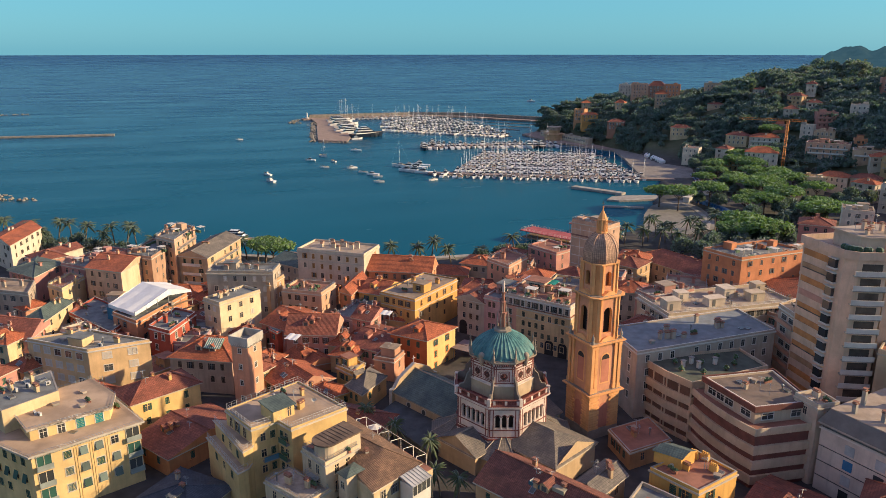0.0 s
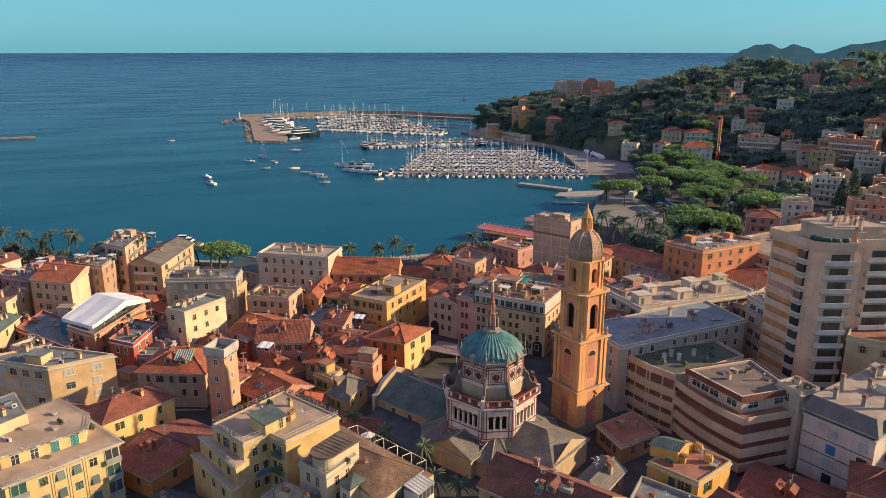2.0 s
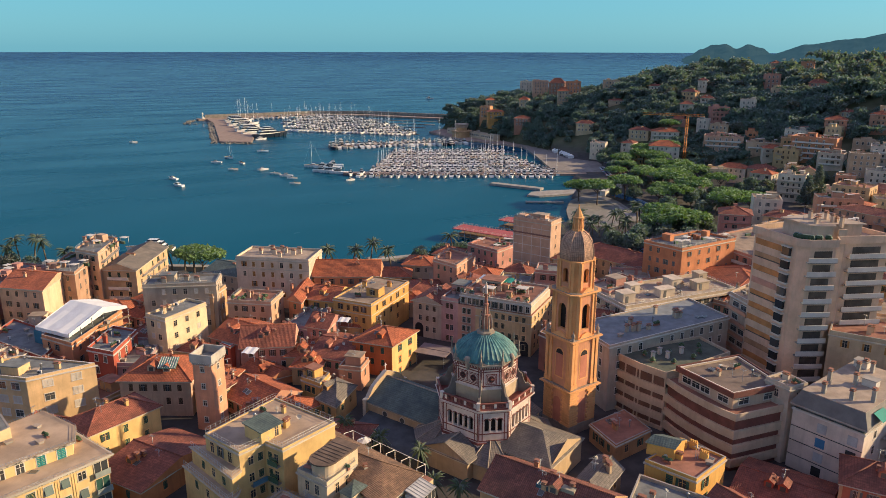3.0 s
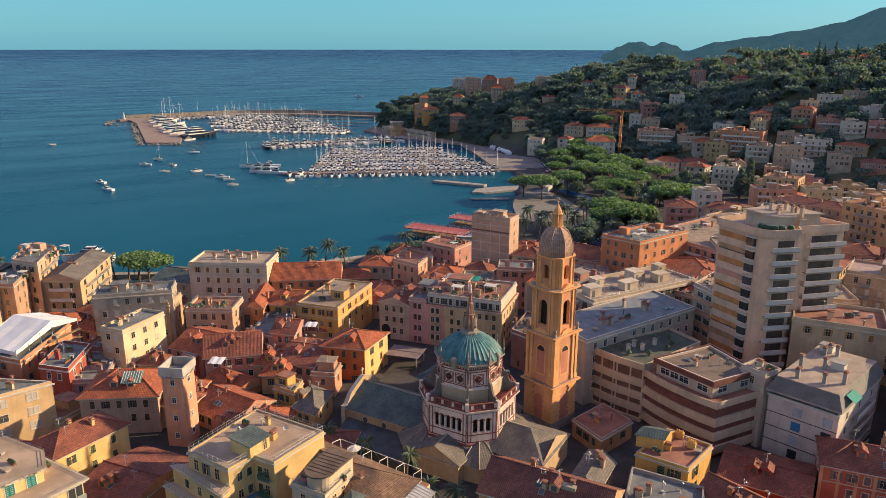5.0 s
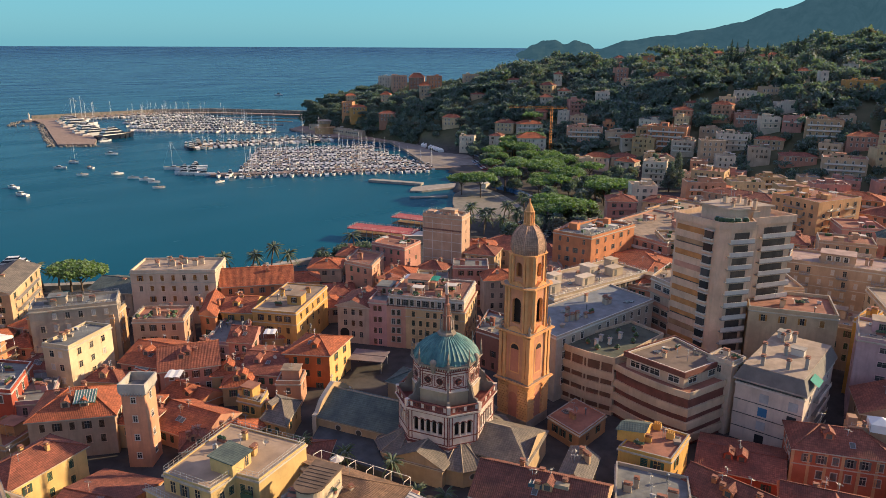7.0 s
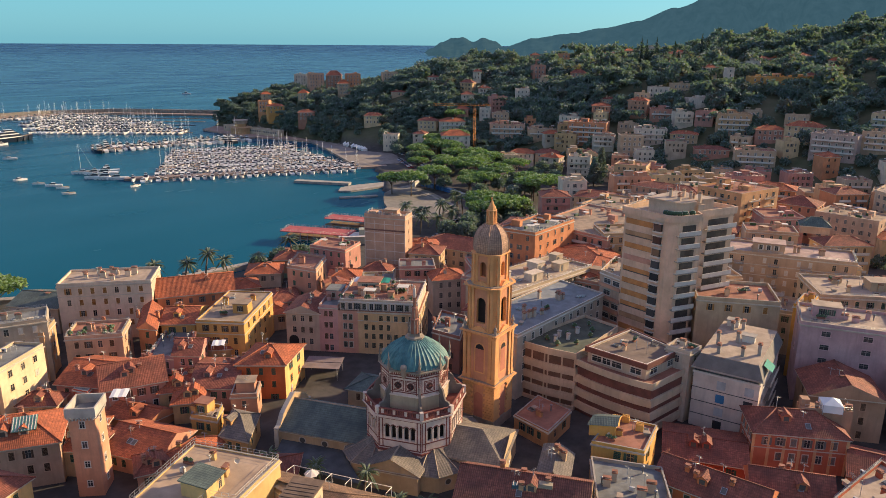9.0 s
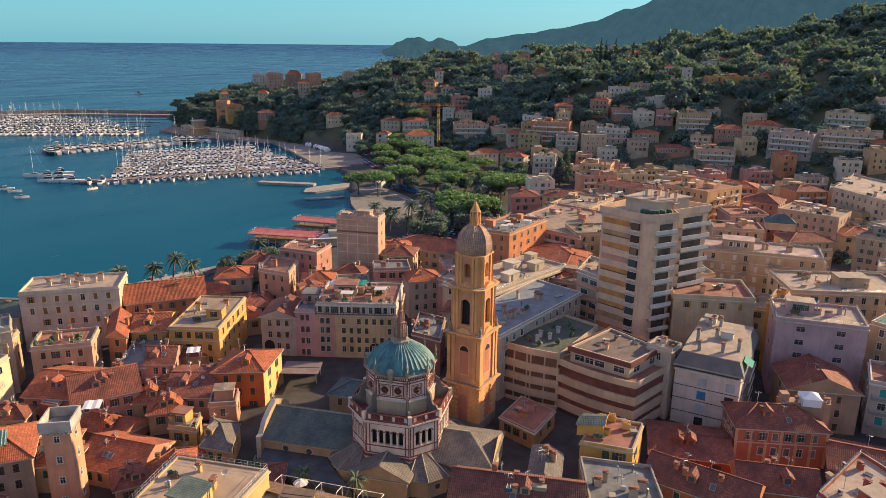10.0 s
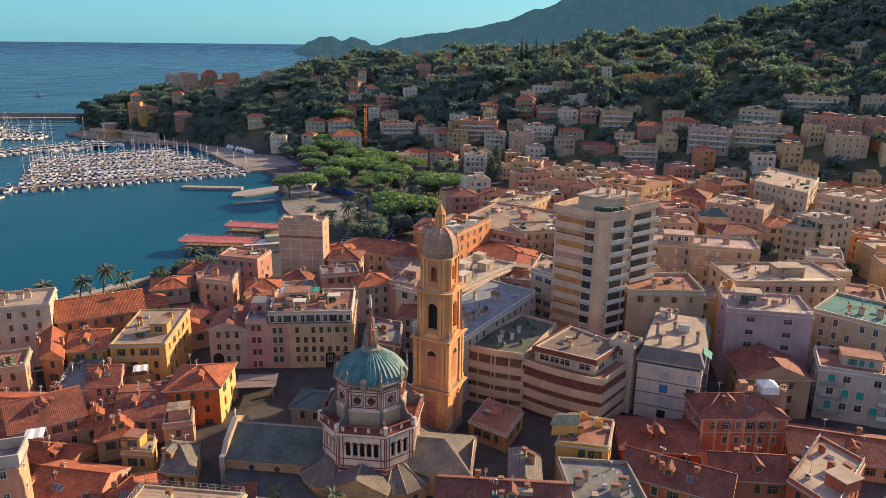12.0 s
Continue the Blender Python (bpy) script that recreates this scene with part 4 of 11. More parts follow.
    for g, z, t in ((0.2, 31.6, 0.3), (0.5, 31.9, 0.25), (0.95, 32.15, 0.25)):
        m.prism(sq(3.5 + g, 1.1), z, z + t, 0)
    m.prism(sq(4.0, 1.2), 32.4, 32.5, 1)
    m.out("cornice", [OCHREW, STONE], e)
    ped = MB()
    for i in range(4):
        ca, sa = math.cos(math.pi / 2 * i), math.sin(math.pi / 2 * i)
        rot = lambda x, y, z: (x * ca - y * sa, x * sa + y * ca, z)
        prof = [(-1.9, 32.5), (-1.3, 32.9), (-0.6, 33.3), (0, 33.4), (0.6, 33.3), (1.3, 32.9), (1.9, 32.5)]
        f, g = [rot(x, -3.9, z) for x, z in prof], [rot(x, -3.0, z) for x, z in prof]
        ped.face(f)
        for k in range(len(prof) - 1):
            ped.face([f[k + 1], f[k], g[k], g[k + 1]])
    ped.out("curved_pediment", [OCHREW], e)
    belfry(32.5, 39.0, 3.0, 0.95, 0.75, 34.2, 36.6, "upper_belfry", plaster((0.42, 0.17, 0.09)))
    m = MB()
    for g, z, t in ((0.15, 38.7, 0.25), (0.42, 38.95, 0.25)):
        m.prism(sq(3.0 + g, 1.1), z, z + t, 0)
    m.out("cornice", [OCHREW], e)
    # cupola: eight scaled sides with ribs
    prof = [(3.55, 39.2), (3.75, 40.1), (3.7, 41.3), (3.3, 42.8), (2.5, 44.1), (1.5, 44.9), (1.0, 45.1)]
    d = MB().lathe(prof, 8, a0=22.5, smooth=False)
    scale_m = tiled("stone_scales", (0.54, 0.33, 0.22), row=0.35, column=0.4, strength=0.5, spread=0.4)
    d.out("cupola", [scale_m], e)
    r = MB()
    for k in range(8):
        a = radians(22.5 + 45 * k)
        for (r0, z0), (r1, z1) in zip(prof, prof[1:]):
            r.tube((r0 * math.cos(a), r0 * math.sin(a), z0), (r1 * math.cos(a), r1 * math.sin(a), z1), 0.12, n=5)
    r.out("cupola_rib", [scale_m], e)
    ln = MB().lathe([(1.25, 45.0), (1.25, 45.3), (0.85, 45.35), (0.85, 47.6), (1.15, 47.7), (1.15, 47.9), (0.95, 48.0), (0.7, 48.7), (0.35, 49.4), (0.12, 49.9), (0.12, 50.2), (0.22, 50.4), (0.0, 50.6)], 8, smooth=False)
    for k in range(8):
        a = radians(45 * k)
        MB().tube((1.05 * math.cos(a), 1.05 * math.sin(a), 45.3), (1.0 * math.cos(a), 1.0 * math.sin(a), 47.7), 0.13, n=5).out("lantern_column", [OCHREW], e)
    ln.out("lantern", [OCHREW], e)
    MB().tube((0, 0, 50.4), (0, 0, 51.6), 0.05, n=4).tube((-0.35, 0, 51.2), (0.35, 0, 51.2), 0.05, n=4).out("cross", [DARKMETAL], e)


bell_tower()


def church():
    cx, cy, g = 59.6, 128.7, 1.2
    e = thing("church", "domed church with striped marble drum and slate roofs", "church", (cx, cy, g), 0)
    ang = [-128.5, -91.5, -38.5, -1.5, 51.5, 88.5, 141.5, 178.5]
    octo = lambda r: [(r * math.cos(radians(a)), r * math.sin(radians(a))) for a in ang]
    # cross arms with slate roofs
    body = plaster((0.50, 0.40, 0.27))
    arms = ((115, 27.0, 6.6, 4.6, 8.4, GREY_SLATE), (-65, 19.5, 6.6, 5.2, 8.2, SLATE), (-155, 13.5, 5.2, 4.3, 7.0, SLATE), (25, 13.0, 6.0, 4.6, 7.6, SLATE))
    for az, L, hw, eave, ridge, cover in arms:
        ca, sa = math.cos(radians(az)), math.sin(radians(az))
        R = lambda x, y: (x * ca - y * sa, x * sa + y * ca)
        w = MB()
        poly = [R(0, -hw), R(L, -hw), R(L, hw), R(0, hw)]
        w.prism(poly, -2, eave, 0)
        w.face([(*R(L + 0.01, -hw), eave), (*R(L + 0.01, hw), eave), (*R(L + 0.01, 0), ridge - 0.1)], 0)
        for side in (-1, 1):
            a, c = (R(0, side * hw), R(L, side * hw)) if side < 0 else (R(L, hw), R(0, hw))
            if L > 20:
                for s in range(5, int(L) - 1, 5):
                    wa = MB()
                    dx, dy = (c[0] - a[0]) / L, (c[1] - a[1]) / L
                    nx, ny = dy * 0.03, -dx * 0.03
                    pt = (a[0] + dx * s, a[1] + dy * s)
                    for rr, mm, oo in ((0.85, 1, 1), (0.62, 0, 2)):
                        wa.face([(pt[0] + dx * rr * math.cos(t) + nx * oo, pt[1] + dy * rr * math.cos(t) + ny * oo, eave - 1.7 + rr * math.sin(t)) for t in [2 * math.pi * k / 14 for k in range(14)]], mm)
                    wa.out("round_window", [GLASS, TRIM], e)
        w.prism(grown(poly, 0.3), eave - 0.5, eave - 0.1, 1)
        w.out("wall", [body, TRIM], e)
        ov = 0.55
        r = MB()
        A, B, C, D = R(-1, -hw - ov), R(L + 0.4, -hw - ov), R(L + 0.4, hw + ov), R(-1, hw + ov)
        r0, r1 = R(-1, 0), R(L + 0.4, 0)
        if az == -65:
            r1 = R(L - 5.5, 0)
            r.face([(*B, eave), (*C, eave), (*r1, ridge)])
        r.face([(*A, eave), (*B, eave), (*r1, ridge), (*r0, ridge)]).face([(*C, eave), (*D, eave), (*r0, ridge), (*r1, ridge)])
        for p, q in ((A, B), (B, C), (C, D)):
            r.face([(*p, eave - 0.2), (*q, eave - 0.2), (*q, eave), (*p, eave)], 1)
        r.tube((*r0, ridge), (*r1, ridge), 0.18, n=5, m=1)
        r.out("roof", [cover, STONE], e)
        if az == -155:
            for k in (-2.2, 0, 2.2):
                wa = MB()
                arch_panel(wa, R(L, hw), R(L, -hw), hw + k, 0.62, 0.6, 2.6, 0.05, 0)
                wa.out("arched_window", [GLASS], e)
    # facade gable with volutes and a cross at the nave's far end
    ca, sa = math.cos(radians(115)), math.sin(radians(115))
    R = lambda x, y: (x * ca - y * sa, x * sa + y * ca)
    fz = [(-7.4, 0), (7.4, 0), (7.4, 5.0), (6.4, 5.2), (4.8, 7.2), (3.4, 8.0), (0, 9.6), (-3.4, 8.0), (-4.8, 7.2), (-6.4, 5.2), (-7.4, 5.0)]
    m = MB()
    fa, fb = [(*R(27.0, y), z) for y, z in fz], [(*R(28.0, y), z) for y, z in fz]
    m.face(fa).face(list(reversed(fb)))
    for k in range(len(fz)):
        m.face([fa[k - 1], fb[k - 1], fb[k], fa[k]], 1)
    m.out("gable_front", [body, TRIM], e)
    m = MB().tube((*R(27.5, 0), 9.5), (*R(27.5, 0), 11.4), 0.12, n=5).tube((*R(27.5, -0.5), 10.8), (*R(27.5, 0.5), 10.8), 0.12, n=5)
    m.out("cross", [MARBLE], e)
    # chapels between the arms, with low pyramid roofs
    for az in (-110, -20, 160, 70):
        ca, sa = math.cos(radians(az)), math.sin(radians(az))
        R = lambda x, y: (x * ca - y * sa, x * sa + y * ca)
        poly = [R(4, -5.5), R(12.0, -4.6), R(14.2, -2.0), R(14.2, 2.0), R(12.0, 4.6), R(4, 5.5)]
        w = MB().prism(poly, -2, 3.6, 0).prism(grown(poly, 0.3), 3.3, 3.6, 1)
        w.out("wall", [body, TRIM], e)
        rf = MB()
        ee = grown(poly, 0.55)
        top = (*R(7.5, 0), 7.0)
        for k in range(len(ee)):
            rf.face([(*ee[k - 1], 3.62), (*ee[k], 3.62), top])
        for k in (1, 2, 3, 4):
            rf.tube((*ee[k], 3.65), top, 0.13, n=4, m=1)
        rf.out("roof", [SLATE, STONE], e)
        wa = MB()
        for rr, mm, oo in ((0.75, 1, 0.03), (0.55, 0, 0.06)):
            wa.face([(*R(14.2 + oo, rr * math.cos(t)), 2.0 + rr * math.sin(t)) for t in [2 * math.pi * k / 14 for k in range(14)]], mm)
        wa.out("round_window", [GLASS, TRIM], e)
    # lower drum: arcades in striped marble
    o = octo(9.7)
    base = MB().prism(octo(9.9), 3.5, 5.8, 0).prism(octo(10.0), 5.5, 5.9, 1)
    base.out("drum_base", [MARBLE, STRIPE], e)
    for i in range(8):
        a, c = o[i], o[(i + 1) % 8]
        L = math.hypot(c[0] - a[0], c[1] - a[1])
        n = 5 if L > 7 else 3
        room = L - 2.2
        step = room / n
        m = MB()
        arch_wall(m, a, c, 5.8, 12.8, [(1.1 + step * (k + 0.5), step * 0.36, 8.2, 10.55) for k in range(n)], 0.55, 0, 0)
        m.out("drum_wall", [MARBLE], e)
        st = MB()
        ux, uy = (c[0] - a[0]) / L, (c[1] - a[1]) / L
        P = lambda s, out: (a[0] + ux * s + uy * out, a[1] + uy * s - ux * out)
        for s0, s1 in ((0.06, 0.26), (0.74, 0.94), (L - 0.94, L - 0.74), (L - 0.26, L - 0.06)):
            st.prism([P(s0, 0.04), P(s1, 0.04), P(s1, -0.05), P(s0, -0.05)], 6.2, 12.3, 0)
        for z in (6.15, 7.7, 12.25):
            st.prism([P(0.05, 0.05), P(L - 0.05, 0.05), P(L - 0.05, -0.05), P(0.05, -0.05)], z, z + 0.22, 0)
        for k in range(n):
            mid = 1.1 + step * (k + 0.5)
            hw = step * 0.36
            for j in range(8):
                t0, t1 = math.pi * j / 8, math.pi * (j + 1) / 8
                q = [(mid - r * math.cos(t), 10.55 + r * math.sin(t)) for r, t in ((hw + 0.03, t0), (hw + 0.22, t0), (hw + 0.22, t1), (hw + 0.03, t1))]
                st.face([(*P(s, 0.03), z) for s, z in reversed(q)])
        for k in range(n // 2 + 1):
            st.prism([P(L / 2 - 2.2 + 0.4 * k, 0.24), P(L / 2 + 2.2 - 0.4 * k, 0.24), P(L / 2 + 2.2 - 0.4 * k, 0), P(L / 2 - 2.2 + 0.4 * k, 0)], 4.9 + 0.32 * k, 5.05 + 0.32 * k, 0)
        st.out("stripe", [STRIPE], e)
        col = MB()
        for k in range(n - 1):
            p = P(1.1 + step * (k + 1), -0.25)
            col.lathe([(0.30, 8.1), (0.30, 8.3), (0.21, 8.4), (0.19, 10.3), (0.32, 10.55), (0.32, 10.7)], 10, p)
        col.out("column", [MARBLE], e)
    # dark block added behind the arches as the gallery's shade
    MB().prism(octo(8.6), 5.8, 12.7, 0).out("dark_gallery", [DARK], e)
    m = MB()
    for rr, z, t, mm in ((9.85, 12.4, 0.25, 0), (10.15, 12.65, 0.25, 0), (10.45, 12.9, 0.25, 0), (10.3, 13.15, 0.12, 1)):
        m.prism(octo(rr), z, z + t, mm)
    m.out("cornice", [MARBLE, STRIPE], e)
    oo, oi = octo(10.1), octo(9.75)
    for i in range(8):
        a, c, a2, c2 = oo[i], oo[(i + 1) % 8], oi[i], oi[(i + 1) % 8]
        bl = MB()
        bl.prism([a, c, c2, a2], 13.27, 13.5, 0).prism([a, c, c2, a2], 14.4, 14.6, 0)
        L = math.hypot(c[0] - a[0], c[1] - a[1])
        k = 0.4
        while k < L - 0.3:
            s = k / L
            x, y = (a[0] + a2[0]) / 2 + ((c[0] + c2[0]) - (a[0] + a2[0])) / 2 * s, (a[1] + a2[1]) / 2 + ((c[1] + c2[1]) - (a[1] + a2[1])) / 2 * s
            if int(k / 0.34) % 7 == 3:
                bl.box((x, y, 13.5), (0.5, 0.3, 0.9), math.degrees(math.atan2(c[1] - a[1], c[0] - a[0])), 1)
            else:
                bl.lathe([(0.07, 13.5), (0.12, 13.75), (0.06, 14.1), (0.1, 14.4)], 6, (x, y))
            k += 0.34
        bl.box(((a[0] + a2[0]) / 2, (a[1] + a2[1]) / 2, 13.27), (0.7, 0.7, 1.5), ang[i], 1)
        bl.out("balustrade", [BRICKRED, MARBLE], e)
    # upper drum with round windows
    u = octo(6.75)
    m = MB().prism(octo(6.75), 13.2, 21.2, 0)
    m.out("upper_drum", [MARBLE], e)
    MB().prism(octo(6.95), 13.3, 16.1, 0).prism(octo(7.1), 16.1, 16.35, 1).out("drum_plinth", [plaster((0.48, 0.40, 0.30)), MARBLE], e)
    for i in range(8):
        a, c = u[i], u[(i + 1) % 8]
        L = math.hypot(c[0] - a[0], c[1] - a[1])
        ux, uy = (c[0] - a[0]) / L, (c[1] - a[1]) / L
        P = lambda s, out: (a[0] + ux * s + uy * out, a[1] + uy * s - ux * out)
        st = MB()
        for s0, s1 in ((0.05, 0.22), (0.46, 0.62), (L - 0.62, L - 0.46), (L - 0.22, L - 0.05)):
            st.prism([P(s0, 0.04), P(s1, 0.04), P(s1, -0.05), P(s0, -0.05)], 16.4, 20.3, 0)
        for z in (16.7, 19.75, 20.25):
            st.prism([P(0.05, 0.05), P(L - 0.05, 0.05), P(L - 0.05, -0.05), P(0.05, -0.05)], z, z + 0.2, 0)
        mids = (L * 0.29, L * 0.71) if L > 5 else (L / 2,)
        for mid in mids:
            for d, tk in ((1.15, 0.16), (0.86, 0.1)):
                for s0, s1, z0, z1 in ((mid - d, mid + d, 18.2 + d - tk, 18.2 + d), (mid - d, mid + d, 18.2 - d, 18.2 - d + tk), (mid - d, mid - d + tk, 18.2 - d, 18.2 + d), (mid + d - tk, mid + d, 18.2 - d, 18.2 + d)):
                    st.prism([P(s0, 0.04), P(s1, 0.04), P(s1, -0.03), P(s0, -0.03)], z0, z1, 0)
        k = 0.3
        while k < L - 0.3:
            st.prism([P(k, 0.12), P(k + 0.16, 0.12), P(k + 0.16, -0.03), P(k, -0.03)], 20.5, 20.8, 0)
            k += 0.36
        st.out("stripe", [STRIPE], e)
        for mid in mids:
            wd = MB()
            for rr, mm, o2 in ((0.74, 1, 0.05), (0.58, 0, 0.07)):
                wd.face([(*P(mid + rr * math.cos(t), o2), 18.2 + rr * math.sin(t)) for t in [2 * math.pi * j / 18 for j in range(18)]], mm)
            for t in range(4):
                x, z = 0.58 * math.cos(math.pi / 4 * t), 0.58 * math.sin(math.pi / 4 * t)
                wd.tube((*P(mid - x, 0.09), 18.2 - z), (*P(mid + x, 0.09), 18.2 + z), 0.03, n=4, m=1)
            wd.out("round_window", [DARK, STRIPE], e)
        # scroll buttress at the corner
        A = radians(ang[i])
        d, n = (math.cos(A), math.sin(A)), (-math.sin(A), math.cos(A))
        prof = [(9.6, 13.2), (9.7, 14.6), (9.2, 15.2), (8.5, 15.2), (8.1, 15.9), (7.7, 17.2), (7.1, 17.7), (6.9, 18.2), (6.7, 18.2), (6.7, 13.2)]
        sb = MB()
        f = [(d[0] * r + n[0] * 0.2, d[1] * r + n[1] * 0.2, z) for r, z in prof]
        h = [(d[0] * r - n[0] * 0.2, d[1] * r - n[1] * 0.2, z) for r, z in prof]
        sb.face(f).face(list(reversed(h)))
        for k in range(len(prof)):
            sb.face([f[k - 1], h[k - 1], h[k], f[k]])
        sb.out("scroll_buttress", [DARKSTONE], e)
        pn = MB()
        pn.box((d[0] * 6.9, d[1] * 6.9, 21.3), (0.5, 0.5, 0.9), ang[i], 0)
        pn.lathe([(0.28, 22.2), (0.1, 23.0), (0.22, 23.2), (0.16, 23.5), (0.05, 24.4), (0.0, 24.9)], 6, (d[0] * 6.9, d[1] * 6.9))
        pn.out("pinnacle", [STONE], e)
        if L > 5:
            sh = MB()
            mid = P(L / 2, 0.25)
            yaw = math.degrees(math.atan2(uy, ux))
            sh.box((mid[0], mid[1], 20.6), (0.9, 0.45, 1.6), yaw, 0)
            sh.lathe([(0.0, 19.6), (0.3, 19.9), (0.55, 20.7), (0.6, 21.6), (0.75, 22.0), (0.5, 22.5), (0.0, 22.7)], 8, mid)
            sh.out("cartouche", [STONE], e)
    m = MB()
    for rr, z, t in ((6.95, 20.9, 0.2), (7.25, 21.1, 0.25), (6.9, 21.35, 0.3)):
        m.prism(octo(rr), z, z + t, 0)
    m.out("cornice", [STONE], e)
    # ribbed copper dome
    dm = MB()
    prof = [(6.6, 21.5), (6.4, 22.0), (5.85, 22.8), (5.0, 23.7), (3.9, 24.5), (2.8, 25.15), (2.0, 25.6), (1.5, 25.9)]
    n = 120
    base = len(dm.v)
    for j in range(n):
        a = -180 + 360.0 * j / n
        d8 = min(abs((a - x + 180) % 360 - 180) for x in (-110, -65, -20, 25, 70, 115, 160, 205))
        k = math.cos(radians(20)) / math.cos(radians(min(d8, 20)))
        rib = 1.022 if j % 3 == 0 else 1.0
        for r, z in prof:
            dm.v.append((r * (0.96 + 0.04 * k) * rib * math.cos(radians(a)), r * (0.96 + 0.04 * k) * rib * math.sin(radians(a)), z + (0.06 if j % 3 == 0 else 0)))
    K = len(prof)
    for j in range(n):
        j2 = (j + 1) % n
        for i in range(K - 1):
            dm.f.append((base + j * K + i, base + j2 * K + i, base + j2 * K + i + 1, base + j * K + i + 1))
            dm.m.append(0)
            dm.s.append(False)
    dm.out("dome", [COPPER], e)
    sp = MB()
    sp.lathe([(1.9, 25.7), (1.9, 26.1), (1.4, 26.3), (1.35, 26.8)], 8, smooth=False)
    sp.lathe([(0.75, 26.6), (0.7, 29.4), (0.95, 29.5), (0.95, 29.7), (0.6, 29.8), (0.5, 31.8), (0.65, 31.9), (0.35, 32.1), (0.28, 33.6), (0.5, 33.8), (0.5, 34.0)], 8, smooth=False, m=1)
    for k in range(8):
        a = radians(45 * k)
        x, y = 1.25 * math.cos(a), 1.25 * math.sin(a)
        MB().tube((x, y, 26.4), (x, y, 28.6), 0.14, n=5).tube((x, y, 28.6), (x * 0.9, y * 0.9, 29.8), 0.12, 0.02, n=5).out("lantern_column", [STONE], e)
    for k in range(4):
        a = radians(45 + 90 * k)
        MB().tube((0.75 * math.cos(a), 0.75 * math.sin(a), 29.7), (0.6 * math.cos(a), 0.6 * math.sin(a), 31.6), 0.12, 0.03, n=5).out("spire_pinnacle", [STONE], e)
    sp.out("lantern_spire", [STONE, plaster((0.34, 0.17, 0.13))], e)
    MB().lathe([(0.28, 32.8 + 1.2), (0.34, 34.5), (0.24, 35.2), (0.30, 35.7), (0.12, 36.0), (0.17, 36.25), (0.0, 36.5)], 8).out("finial_figure", [MARBLE], e)


church()


# ---- modern blocks with banded storeys ----
def banded(label, poly, top, base=1.2, fh=3.15, spandrel=None, recess=None, roof=None, height=1.75, out=0.5, name="apartment_block", parapet=0.9, depth=0.35, posts=True):
    at, yaw, q = local_poly(poly, base)
    e = thing(name, label, "apartment block", at, yaw)
    h = top - base
    MB().prism(q, -1, h, 0, 1).out("core", [recess, roof], e)
    z = h
    first = True
    while z > 0.5:
        MB().prism(grown(q, out), z - height + (parapet if first else 0), z + (parapet if first else 0), 0, 0 if not first else 0).out("spandrel", [spandrel], e) if not first else None
        if first:
            g, gi = grown(q, out), grown(q, out - 0.25)
            m = MB()
            n = len(q)
            for i in range(n):
                m.prism([g[i], g[(i + 1) % n], gi[(i + 1) % n], gi[i]], z - height * 0.5, z + parapet, 0)
            m.out("parapet", [spandrel], e)
            MB().prism(gi, z - 0.02, z + 0.06, 0).out("roof", [roof], e)
        first = False
        z -= fh
    post = MB().box((0, 0, 0), (0.35, 0.3, h - 0.4)).mesh("post", [spandrel])
    for i in range(len(q) if posts else 0):
        a, b = q[i], q[(i + 1) % len(q)]
        L = math.hypot(b[0] - a[0], b[1] - a[1])
        for k in range(int(L / 3.3) + 1):
            s = k * 3.3 / L
            child("post", post, e, pose(a[0] + (b[0] - a[0]) * s, a[1] + (b[1] - a[1]) * s, 0.2, 0, 0, math.degrees(math.atan2(b[1] - a[1], b[0] - a[0]))))
    return e, q, h


CREAMB = plaster((0.52, 0.45, 0.36))
REDPANEL = surface("red_brown_panels", (0.175, 0.066, 0.05), 0.8, 0.2, 0.3)
e, q, h = banded("curved cream apartment block with red-brown shutter bands", [(97.9, 114.8), (97.25, 111.0), (96.95, 107.0), (96.95, 103.0), (97.2, 99.8), (97.7, 96.8), (111, 95.0), (116, 112)], 13.4, spandrel=CREAMB, recess=REDPANEL, roof=TERRACE, parapet=0.6, posts=False)
ph = house("flat penthouse with a red parapet", [(98.9, 113.0), (99.2, 99.0), (111, 97.4), (114.6, 111.0)], 16.6, base=13.5, wall=(0.52, 0.45, 0.37), kinds=("bar", "plain"), win=(2.4, 1.3), gap=2.7, surround=WHITE, cover=surface("brown_roof_felt", (0.19, 0.145, 0.115)), chimneys=1, aerials=1, parapet=0.5, name="penthouse", category="penthouse", group="", rows=1)
at2, yaw2, q2 = local_poly([(98.9, 113.0), (99.2, 99.0), (111, 97.4), (114.6, 111.0)], 13.5)
m = MB()
g2, g3 = grown(q2, 0.5), grown(q2, 0.24)
for i in range(4):
    m.prism([g2[i], g2[(i + 1) % 4], g3[(i + 1) % 4], g3[i]], 2.55, 3.75, 0)
m.out("fascia", [REDPANEL], ph, "red-brown roof fascia")
house("lift and stair tower of the apartment block", [(109, 99.5), (109.2, 94.0), (114, 93.5), (114.4, 99.5)], 17.6, wall=(0.55, 0.50, 0.44), cover=PALEROOF, chimneys=1, aerials=0, kinds=("bar",), win=(0.8, 1.6), name="stair_tower", category="tower", group="")
e, q, h = banded("cream apartment block with a planted roof terrace", [(95.4, 129.0), (96.0, 121.5), (97.6, 115.4), (118.1, 116.8), (119, 126)], 14.6, spandrel=CREAMB, recess=surface("brown_panels", (0.17, 0.09, 0.06)), roof=surface("mossy_terrace", (0.10, 0.115, 0.085), 0.95, 0.2, 0.4), parapet=0.7)
rb = random.Random(3)
